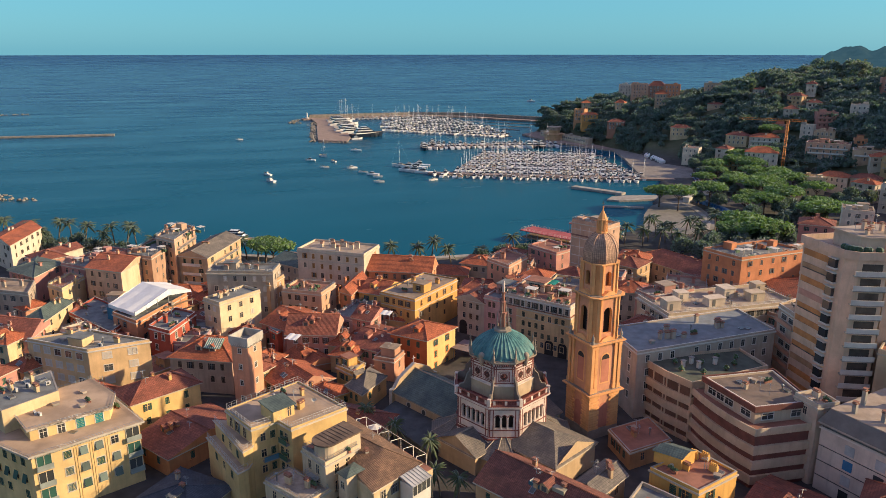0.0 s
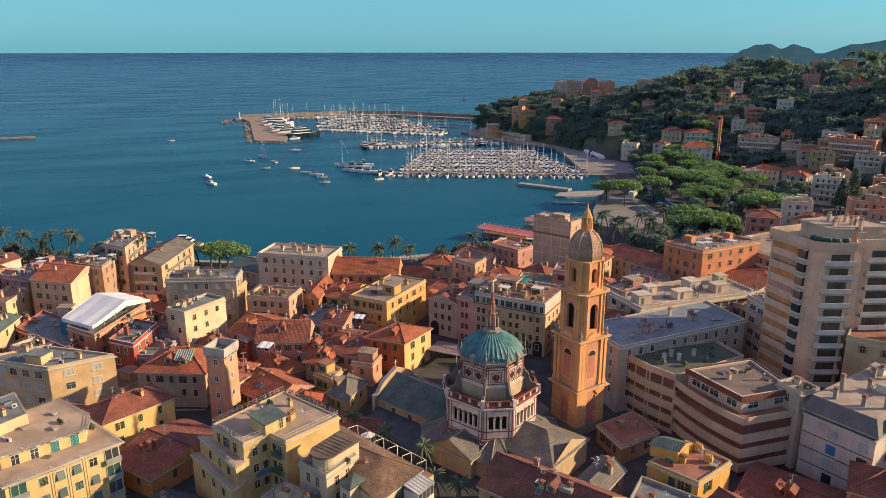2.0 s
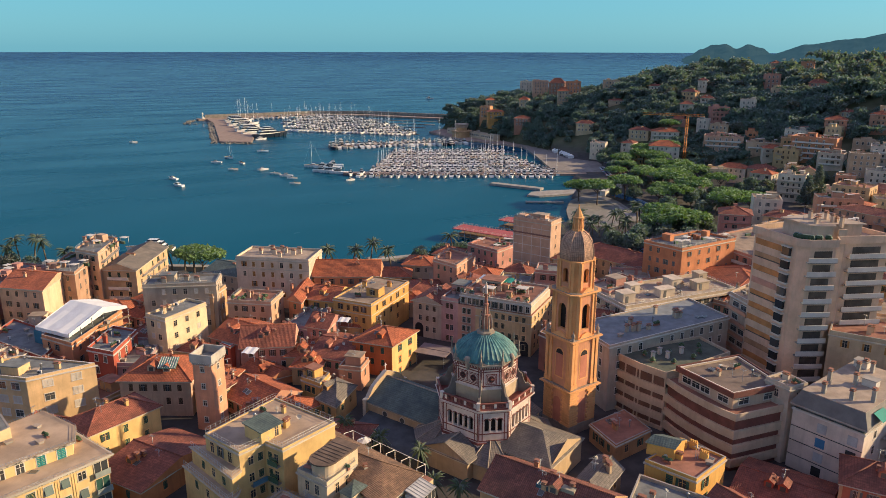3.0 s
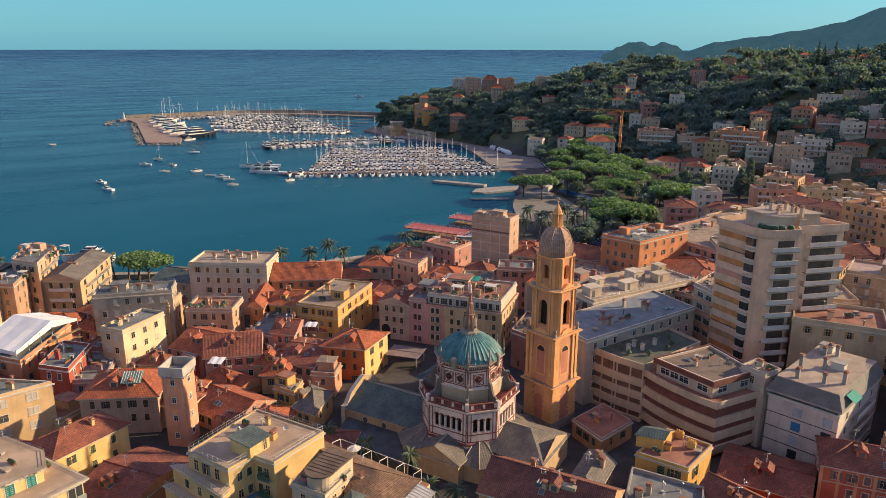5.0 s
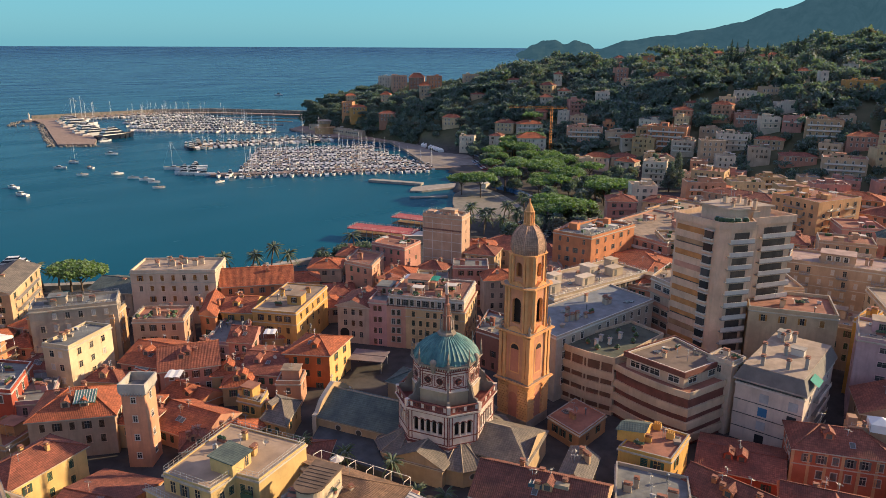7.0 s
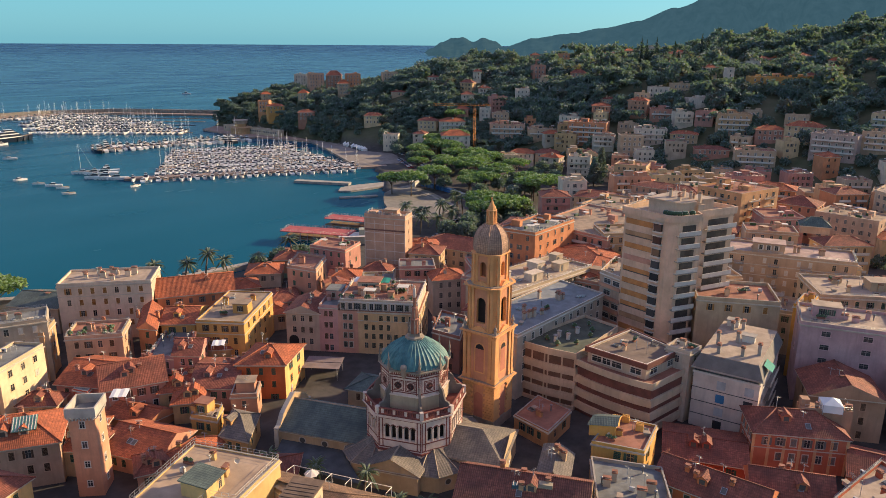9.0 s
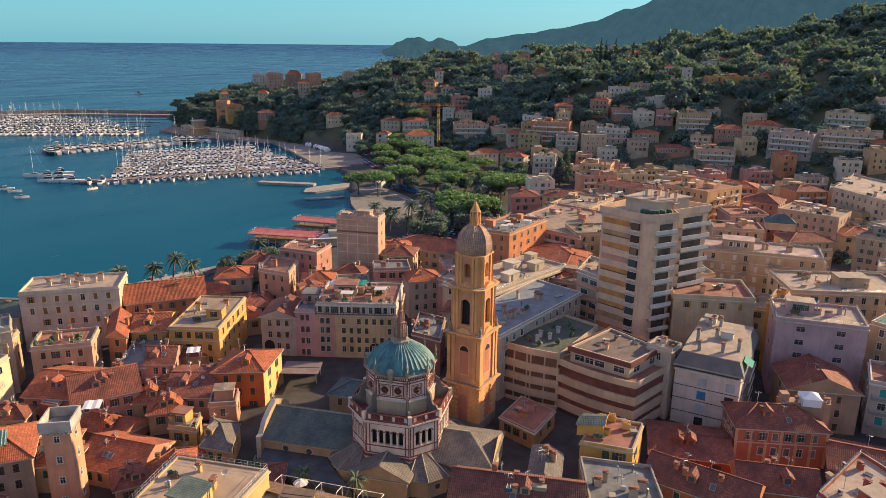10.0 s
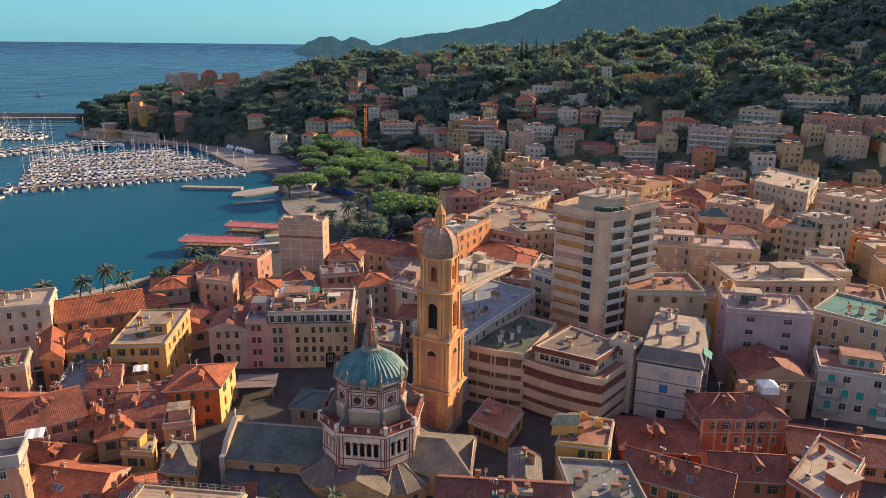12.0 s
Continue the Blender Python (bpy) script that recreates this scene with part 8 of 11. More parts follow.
def boat_parts(kind, L):
    """name -> (mesh builder, materials) of a boat of that kind and length."""
    out = {}
    w = L * (0.33 if L < 11 else 0.27)
    fb = 0.09 * L + 0.3
    h = MB()
    hull(h, L, w, fb)
    dark = kind in ("dark_yacht",)
    out["hull"] = (h, [NAVY if dark else HULL, DECK if kind != "motor" else HULL])
    c = MB()
    if kind == "motor":
        cabin(c, -L * 0.12, L * 0.26, w * 0.7, fb, fb + 0.13 * L, rake=L * 0.12)
        if L > 10:
            cabin(c, -L * 0.08, L * 0.12, w * 0.5, fb + 0.13 * L, fb + 0.2 * L, rake=L * 0.05)
    elif kind == "open":
        cabin(c, -L * 0.02, L * 0.12, w * 0.4, fb, fb + 0.14 * L, rake=0.2)
    elif kind == "sail":
        cabin(c, -L * 0.1, L * 0.2, w * 0.5, fb, fb + 0.07 * L, rake=L * 0.1)
    else:
        cabin(c, -L * 0.36, L * 0.22, w * 0.78, fb, fb + 0.075 * L, rake=L * 0.06)
        cabin(c, -L * 0.3, L * 0.12, w * 0.66, fb + 0.075 * L, fb + 0.14 * L, rake=L * 0.05)
        if kind != "sail_yacht":
            cabin(c, -L * 0.2, L * 0.04, w * 0.5, fb + 0.14 * L, fb + 0.19 * L, rake=L * 0.04)
    out["cabin"] = (c, [HULL, TINT])
    if kind in ("sail", "sail_yacht"):
        m = MB()
        H = L * (1.25 if kind == "sail" else 0.8)
        m.tube((0, L * 0.08, fb), (0, L * 0.08, fb + H), 0.10 if kind == "sail" else 0.22, 0.06 if kind == "sail" else 0.14, n=5)
        m.tube((0, L * 0.08, fb + 0.12 * L), (0, -L * 0.34, fb + 0.12 * L), 0.16, n=5, m=1)
        m.tube((-w * 0.3, L * 0.08, fb + H * 0.55), (w * 0.3, L * 0.08, fb + H * 0.55), 0.05, n=4)
        m.tube((0, L * 0.08, fb + H), (0, L * 0.5, fb * 1.3), 0.03, n=3)
        m.tube((0, L * 0.08, fb + H), (0, -L * 0.48, fb), 0.03, n=3)
        out["mast"] = (m, [HULL, BLUEC])
    return out


BOATS = {}


def boat(kind, L, x, y, yaw, label, group="moored boats", name="boat"):
    key = (kind, L)
    m = pose(x, y, 0.0, 0, 0, yaw)
    if key in BOATS:
        o = copy_thing(BOATS[key], m)
        o.name = name
        return tagged(o, label, "boat", group)
    e = thing(name, label, "boat", (x, y, 0), yaw, group)
    for k, (b, mats) in boat_parts(kind, L).items():
        b.out(k, mats, e)
    BOATS[key] = e
    return e


rb = random.Random(21)
slots = []


def row(p, u, n_, side, spacing, kinds, first=0.0, jitter=0.8):
    """Boats moored side by side on one side of a pontoon that starts at p and runs along u."""
    nv = (-u[1] * side, u[0] * side)
    yaw0 = math.degrees(math.atan2(-nv[0], nv[1]))
    for k in range(n_):
        kind, L = rb.choice(kinds)
        s = first + spacing * k
        x, y = p[0] + u[0] * s + nv[0] * (L * 0.5 + 1.5 + rb.uniform(-jitter, jitter) * 0.5), p[1] + u[1] * s + nv[1] * (L * 0.5 + 1.5)
        if land(x, y) or (x > 312 and y > 528):
            continue
        slots.append((kind, L, x, y, yaw0 + rb.uniform(-3, 3) + (180 if rb.random() < 0.3 else 0)))


u1 = (0.88, -0.475)
small = [("motor", 8), ("motor", 9), ("motor", 9), ("open", 7), ("motor", 10), ("sail", 10), ("motor", 11), ("motor", 11), ("sail", 11), ("motor", 10)]
mid = [("motor", 11), ("motor", 13), ("motor", 13), ("sail", 14), ("motor", 15)]
big = [("yacht", 20), ("motor", 15), ("motor", 13), ("sail", 16), ("motor", 15), ("dark_yacht", 20)]
pont = MB()
row((166, 463), u1, 30, -1, 4.4, small)
for k, off in enumerate((9, 28, 47, 66, 85, 104)):
    p = (174 + 0.475 * off + 2 * k, 462 + 0.88 * off)
    n_ = 31 - 2 * k if k < 5 else 23
    for side in (1, -1):
        row(p, u1, int(n_ * 1.13), side, 3.7, small)
    q = (p[0] + u1[0] * 4.2 * n_, p[1] + u1[1] * 4.2 * n_)
    pont.prism(strip([p, q], 1.6), 0.1, 0.5, 0)
row((198, 606), (0.975, -0.2), 27, -1, 4.9, mid + big)
row((198, 606), (0.975, -0.2), 29, 1, 5.0, big + mid)
u2 = (0.69, -0.72)
for k, off in enumerate((16, 48, 80, 112, 145)):
    p = (282 - 0.72 * off, 884 - 0.69 * off)
    n_ = 31 if k < 3 else 26
    if k > 2:
        p = (p[0] + 16 * (k - 2), p[1] - 14 * (k - 2))
    for side in (1, -1):
        row(p, u2, int(n_ * 1.15), side, 4.7, mid)
    pont.prism(strip([p, (p[0] + u2[0] * 5.4 * n_, p[1] + u2[1] * 5.4 * n_)], 1.8), 0.1, 0.5, 0)
tagged(pont.out("pontoon", [QUAY]), "floating wooden pontoons between the boats", "pontoon", kind="stuff")
row((200, 894), (0.98, -0.02), 12, -1, 6.0, mid)
WORDS = {"motor": "white motor boat moored stern-on in the marina", "open": "small open white boat moored in the marina", "sail": "white sailing boat with furled blue sail in the marina",
         "yacht": "large white motor yacht moored at the quay", "dark_yacht": "large dark-hulled yacht moored at the quay"}
slots.sort(key=lambda s: s[3])
near, rest = slots[:150], slots[150:]
for kind, L, x, y, yaw in near:
    boat(kind, L, x, y, yaw, WORDS[kind])
by_kind = {}
for kind, L, x, y, yaw in rest:
    by_kind.setdefault((kind, L), []).append((x, y, yaw))
far_b = MB()
MATS = [HULL, DECK, TINT, NAVY, BLUEC]
for (kind, L), places in by_kind.items():
    src = boat_parts(kind, L)
    for x, y, yaw in places:
        c, s = math.cos(radians(yaw)), math.sin(radians(yaw))
        for b, mats in src.values():
            base = len(far_b.v)
            far_b.v += [(x + px * c - py * s, y + px * s + py * c, pz) for px, py, pz in b.v]
            far_b.f += [tuple(base + i for i in f) for f in b.f]
            far_b.m += [MATS.index(mats[i]) for i in b.m]
            far_b.s += b.s
tagged(far_b.out("far_boats", MATS), "crowded rows of white boats in the far basins", "boats", kind="stuff")
# large yachts along the breakwater's head
for i, (kind, L, x, y, yaw) in enumerate((("sail_yacht", 34, 196, 870, -88), ("sail_yacht", 36, 194, 850, -88), ("yacht", 26, 190, 834, -88), ("sail_yacht", 40, 190, 812, -87), ("sail_yacht", 34, 188, 790, -87), ("yacht", 30, 185, 772, -86), ("sail_yacht", 38, 184, 752, -86), ("yacht", 34, 183, 732, -84), ("dark_yacht", 42, 190, 704, -80), ("yacht", 14, 176, 686, -80))):
    boat(kind, int(L * 0.85), x - 18, y, yaw, {"sail_yacht": "tall-masted sailing yacht moored at the breakwater head", "yacht": "large white motor yacht moored at the breakwater head"}.get(kind, "long dark-hulled yacht moored at the breakwater head"), "large yachts", "yacht")
# boats at anchor in the bay
for kind, L, x, y, yaw in (("sail", 10, 106, 581, 200), ("motor", 8, 92, 562, 60), ("open", 7, 108, 551, 20), ("open", 7, 96, 525, 80), ("motor", 8, 114, 514, 100), ("open", 7, 117, 493, 70), ("motor", 9, 121, 481, 60), ("open", 7, 122, 471, 75), ("open", 7, 118, 452, 80), ("motor", 9, 52, 478, 30), ("motor", 8, 53, 505, 30), ("motor", 9, 138, 605, 70), ("open", 7, 153, 447, 110), ("motor", 13, 551, 1108, 60), ("open", 7, 51, 719, 90)):
    boat(kind, L, x, y, yaw, "small white boat lying at anchor in the bay" if x < 500 else "white motor boat under way out at sea", "boats in the bay")
for kind, L, x, y, yaw in (("motor", 15, 152, 482, 62), ("motor", 13, 156, 476, 62), ("motor", 13, 148, 488, 62), ("motor", 15, 158, 497, 66), ("motor", 13, 154, 503, 66), ("motor", 15, 163, 506, 66), ("sail", 14, 150, 511, 66), ("motor", 13, 168, 464, 150), ("motor", 11, 161, 466, 150)):
    boat(kind, L, x, y, yaw, "white motor boat moored at the end of the quay" if kind == "motor" else "white sailing boat moored at the end of the quay", "boats at the quay's end")


boat("yacht", 20, 17, 326, 62, "white excursion boat with open decks lying off the seafront", "boats in the bay", "excursion_boat")


def lighthouse(x, y):
    e = thing("harbour_light", "small white harbour light on the breakwater", "lighthouse", (x, y, 1.8))
    MB().lathe([(2.2, 0), (2.2, 1.2), (1.1, 1.3), (0.9, 5.5), (1.4, 5.6), (1.4, 5.8), (0.7, 5.8), (0.7, 7.0), (0, 7.6)], 10, smooth=False).out("tower", [WHITE], e)


lighthouse(146, 903)


def control_tower():
    e = thing("harbour_office", "round tan harbour office with a glazed top", "office", (330, 612, 1.3))
    MB().lathe([(9, 0), (9, 5), (10, 5.2), (10, 5.8), (0, 6)], 18, smooth=False).lathe([(5, 5.8), (5, 9), (0, 9)], 12, smooth=False).lathe([(6, 9), (6.3, 11.4), (7, 11.5), (7, 12), (0, 12.6)], 12, smooth=False, m=1).out("body", [plaster((0.50, 0.34, 0.20)), PALEROOF], e)


control_tower()


def pavilion(x, y, yaw, L, w):
    e = thing("pier_pavilion", "bathing pier on stilts with a flat red roof", "pier", (x, y, 0), yaw, "bathing piers")
    MB().box((0, 0, 1.6), (L, w, 0.35)).out("deck", [DECK], e)
    MB().box((0, 0, 4.6), (L + 0.8, w + 0.8, 0.3)).out("roof", [surface("faded_red_roof", (0.42, 0.10, 0.10), 0.8)], e)
    m = MB()
    n = int(L / 3)
    for k in range(n + 1):
        for s in (-1, 1):
            px, py = -L / 2 + L * k / n, s * w / 2
            m.tube((px, py, -1.5), (px, py, 4.7), 0.11, n=5)
            if k < n:
                m.tube((px, py, 0.2), (px + L / n, py, 1.6), 0.05, n=3)
                m.tube((px, py, 2.7), (px + L / n, py, 2.7), 0.05, n=3)
    m.out("stilt", [METAL], e)
    railing(e, [(-L / 2, -w / 2), (L / 2, -w / 2), (L / 2, w / 2), (-L / 2, w / 2)], 4.9, 0.9, WHITE, 1.5, closed=True)


pavilion(151.0, 275.5, -62, 30, 9)
pavilion(175.5, 281.5, -67, 24, 8)
cl = thing("bathing_club", "low seafront bathing club with white roofs", "building", (160, 258, 1.3), -40)
MB().box((0, 0, 0), (14, 7, 3.2)).box((-2, 0, 3.2), (15, 8, 0.25), 0, 1).box((2, 1, 3.45), (6, 4, 2.2)).out("body", [plaster((0.36, 0.42, 0.38)), WHITE], cl)
# marquee tents on the harbour square
for k in range(8):
    x, y = 331 + 2.6 * k * 0.5, 452 + 4.6 * k
    tn = thing("marquee", "white peaked marquee tent on the harbour square", "tent", (x + 4, y, 1.2), 60, "marquees")
    tn.scale = (0.7, 0.6, 0.75)
    MB().box((0, 0, 0), (4.4, 7, 2.6)).face([(-2.4, -3.7, 2.6), (2.4, -3.7, 2.6), (0, 0, 5)]).face([(2.4, -3.7, 2.6), (2.4, 3.7, 2.6), (0, 0, 5)]).face([(2.4, 3.7, 2.6), (-2.4, 3.7, 2.6), (0, 0, 5)]).face([(-2.4, 3.7, 2.6), (-2.4, -3.7, 2.6), (0, 0, 5)]).out("canvas", [CANVAS], tn)
# blue bathing cabins along the beach
for k in range(26):
    t = k / 25
    x, y = 236 + 8 * math.sin(t * 2.6) + 18 * t, 262 + 62 * t
    cb = thing("bathing_cabin", "blue wooden bathing cabin behind the beach", "cabin", (x + 8, y, 1.2), 70, "bathing cabins")
    MB().box((0, 0, 0), (2.0, 2.0, 2.2)).face([(-1.1, -1.1, 2.2), (1.1, -1.1, 2.2), (1.1, 0, 2.8), (-1.1, 0, 2.8)], 1).face([(1.1, 1.1, 2.2), (-1.1, 1.1, 2.2), (-1.1, 0, 2.8), (1.1, 0, 2.8)], 1).out("body", [surface("blue_paint", (0.03, 0.13, 0.36), 0.7), surface("pale_blue_roof", (0.20, 0.30, 0.42), 0.7)], cb)
for x, y in ((262, 327), (268, 333)):
    kb = thing("kiosk", "white beach kiosk with a flat roof", "kiosk", (x, y, 1.2), 20)
    MB().box((0, 0, 0), (6, 3.5, 3.0)).box((0, 0, 3.0), (6.6, 4.1, 0.2)).out("body", [WHITE], kb)


def car_mesh():
    b = MB()
    body = [(-0.88, 0.35), (0.88, 0.35), (0.9, 0.75), (-0.9, 0.75)]
    L = 4.2
    for i in range(4):
        (xa, za), (xb, zb) = body[i], body[(i + 1) % 4]
        b.face([(xa, -L / 2, za), (xb, -L / 2, zb), (xb, L / 2, zb), (xa, L / 2, za)])
    b.face([(x, -L / 2, z) for x, z in body[::-1]]).face([(x, L / 2, z) for x, z in body])
    cabin(b, -1.6, 1.1, 1.6, 0.75, 1.45, 0, 1, 0.6)
    return b


CARM = {}
rc = random.Random(9)


def car(x, y, z, yaw):
    col = rc.choice(((0.6, 0.6, 0.6), (0.05, 0.05, 0.06), (0.3, 0.32, 0.34), (0.25, 0.03, 0.03), (0.05, 0.1, 0.25)))
    if col not in CARM:
        CARM[col] = car_mesh().mesh("body", [surface("car_paint", col, 0.3, 0.02, 0.05), TINT])
    words = {0.6: "white", 0.05: "dark", 0.3: "grey", 0.25: "red"}[col[0]]
    e = thing("car", words + " parked car by the harbour road", "car", (x, y, z), yaw, "parked cars")
    child("body", CARM[col], e, pose(0, 0, 0))


for k in range(7):
    for j in range(9):
        if rc.random() < 0.8:
            car(336 + 9 * k * 0.6 + 2.6 * j * 0.4, 400 + 2.7 * j + 7 * k * 0.2 + 10 * (k % 3), 1.25, 60 + rc.uniform(-4, 4))


# ---- trees ----
LEAF_PINE = leafy("pine_needles", (0.115, 0.215, 0.030), (0.17, 0.275, 0.042), 0.4)
# full sheen here puts distance haze on the wooded hill
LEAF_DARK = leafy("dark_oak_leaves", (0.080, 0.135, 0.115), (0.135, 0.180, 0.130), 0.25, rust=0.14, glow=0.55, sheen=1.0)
LEAF_CYPRESS = leafy("cypress_leaves", (0.022, 0.045, 0.022), (0.035, 0.06, 0.03), 0.5)
LEAF_PALM = leafy("palm_fronds", (0.05, 0.085, 0.025), (0.10, 0.13, 0.045), 1.5)
BARK = surface("bark", (0.12, 0.085, 0.06), 0.95, 0.2, 0.4)
PALMBARK = surface("palm_bark", (0.17, 0.13, 0.09), 0.95, 0.2, 0.4)
PHI = (1 + 5 ** 0.5) / 2
ICO_V = np.array([(-1, PHI, 0), (1, PHI, 0), (-1, -PHI, 0), (1, -PHI, 0), (0, -1, PHI), (0, 1, PHI), (0, -1, -PHI), (0, 1, -PHI), (PHI, 0, -1), (PHI, 0, 1), (-PHI, 0, -1), (-PHI, 0, 1)]) / 1.9
ICO_F = np.array([(0, 11, 5), (0, 5, 1), (0, 1, 7), (0, 7, 10), (0, 10, 11), (1, 5, 9), (5, 11, 4), (11, 10, 2), (10, 7, 6), (7, 1, 8), (3, 9, 4), (3, 4, 2), (3, 2, 6), (3, 6, 8), (3, 8, 9), (4, 9, 5), (2, 4, 11), (6, 2, 10), (8, 6, 7), (9, 8, 1)])


def sprays(places, seed, per=6, size=1.0, flat=0.0, spread=0.5):
    """Vertices and triangles of many small leaf sprays round the places (x, y, z, radius)."""
    g = np.random.default_rng(seed)
    P = np.repeat(np.array(places, dtype=float), per, 0)
    n = len(P)
    rad = P[:, 3:4]
    c = P[:, :3] + g.normal(size=(n, 3)) * rad * spread * (1, 1, 1 - 0.5 * flat)
    u = g.normal(size=(n, 3)) * (1, 1, 1 - flat)
    u /= np.linalg.norm(u, axis=1, keepdims=True)
    v = np.cross(u, g.normal(size=(n, 3)) * (1 - flat, 1 - flat, 1))
    v /= np.linalg.norm(v, axis=1, keepdims=True)
    r = rad * size * g.uniform(0.55, 1.1, (n, 1))
    V = np.stack([c + u * r, c - u * r * 0.5 + v * r * 0.8, c - u * r * 0.5 - v * r * 0.8], 1).reshape(-1, 3)
    return V, np.arange(3 * n).reshape(-1, 3)


def tufts(places, seed, squash=0.7, rough=0.35):
    """Vertices and triangles of many small ragged clumps (x, y, z, radius)."""
    g = np.random.default_rng(seed)
    V, F = [], []
    for i, (x, y, z, r) in enumerate(places):
        v = ICO_V * (r * (1 + g.uniform(-rough, rough, (12, 1))))
        a = g.uniform(0, 6.28)
        c, s = np.cos(a), np.sin(a)
        v = np.stack([v[:, 0] * c - v[:, 1] * s, v[:, 0] * s + v[:, 1] * c, v[:, 2] * squash], 1) + (x, y, z)
        V.append(v)
        F.append(ICO_F + 12 * i)
    return np.concatenate(V), np.concatenate(F)


def tri_mesh(name, V, F, mat):
    me = bpy.data.meshes.new(name)
    me.vertices.add(len(V))
    me.vertices.foreach_set("co", np.asarray(V, dtype=np.float32).ravel())
    me.loops.add(len(F) * 3)
    me.loops.foreach_set("vertex_index", np.asarray(F, dtype=np.int32).ravel())
    me.polygons.add(len(F))
    me.polygons.foreach_set("loop_start", np.arange(0, len(F) * 3, 3, dtype=np.int32))
    me.materials.append(mat)
    me.update(calc_edges=True)
    return me


def umbrella_crown(R, H, n, seed):
    g = random.Random(seed)
    out = []
    m = 9
    lobes = [(0.0, 0.0, 0.62 * R, 0.22 * H)]
    for k in range(m - 1):
        a = 2 * math.pi * k / (m - 1) + g.uniform(-0.25, 0.25)
        d = g.uniform(0.5, 0.72) * R
        lobes.append((d * math.cos(a), d * math.sin(a), g.uniform(0.38, 0.5) * R, g.uniform(-0.12, 0.08) * H))
    for k in range(n):
        lx, ly, lr, lz = lobes[k % m]
        a, d = g.uniform(0, 6.28), math.sqrt(g.random())
        x, y = lx + lr * d * math.cos(a), ly + lr * d * math.sin(a)
        z = lz + H * 0.55 * math.sqrt(max(0.0, 1 - d * d)) + g.uniform(-0.10, 0.04) * H
        out.append((x, y, z, g.uniform(0.55, 0.95) * (R / 7.0)))
    return out


def tree(name, label, category, trunk_b, crown_me, at, yaw, group, bark=None):
    e = thing(name, label, category, at, yaw, group)
    trunk_b.out("trunk", [bark or BARK], e)
    child("crown", crown_me, e, pose(0, 0, 0))
    return e


def pine_proto(R, H, h, seed, at):
    g = random.Random(seed)
    t = MB()
    t.tube((0, 0, -0.5), (0.2, 0.1, h * 0.45), 0.42, 0.32, 8).tube((0.2, 0.1, h * 0.45), (0.1, 0.3, h * 0.75), 0.32, 0.24, 7)
    for k in range(7):
        a = 2 * math.pi * k / 7 + g.uniform(-0.3, 0.3)
        q = (R * 0.55 * math.cos(a), R * 0.55 * math.sin(a), h + 0.1 * H)
        t.tube((0.12, 0.25, h * g.uniform(0.55, 0.75)), q, 0.16, 0.06, 5)
        t.tube(q, (q[0] * 1.4, q[1] * 1.4, q[2] + 0.5), 0.06, 0.03, 4)
    V, F = sprays(umbrella_crown(R, H, 430, seed), seed, 12, 0.85, 0.55)
    V[:, 2] += h
    return tree("umbrella_pine", "umbrella pine with a broad flat green crown", "tree", t, tri_mesh("crown", V, F, LEAF_PINE), at, 0, "umbrella pines")


PINES = [pine_proto(7.8, 3.2, 9.0, 1, (238, 321, 1.2)), pine_proto(9.2, 3.6, 10.5, 2, (241, 309, 1.2)), pine_proto(6.6, 2.9, 8.0, 3, (341, 400, 1.2))]
g = random.Random(12)
for i, (x, y) in enumerate(((362, 404), (348, 377), (328, 343), (300, 336), (264, 313), (266, 289), (217, 239), (226, 231.5), (284, 264.5), (290, 260), (292, 291), (294, 355), (400, 417), (326, 329), (312, 350), (335, 360), (352, 392), (318, 372), (338, 330), (306, 318), (280, 300), (276, 286), (284, 246), (298, 274), (330, 390), (226, 246), (312, 336), (345, 350), (372, 390))):
    copy_thing(PINES[i % 3], pose(x, y, ground_height(x, y), 0, 0, g.uniform(0, 360)))


grove = [(238, 321), (241, 309), (341, 400)]
tries = 0
while len(grove) < 7 and tries < 4000:
    tries += 1
    x, y = g.uniform(222, 350), g.uniform(228, 412)
    if not (land(x, y) and land(x - 14, y + 10)) or y < 232 + (x - 222) * 0.2 or (x < 262 and 244 < y < 330):
        continue
    if any(math.hypot(x - a, y - b) < 11.0 for a, b in grove):
        continue
    grove.append((x, y))
    copy_thing(PINES[len(grove) % 3], pose(x, y, ground_height(x, y), 0, 0, g.uniform(0, 360)))


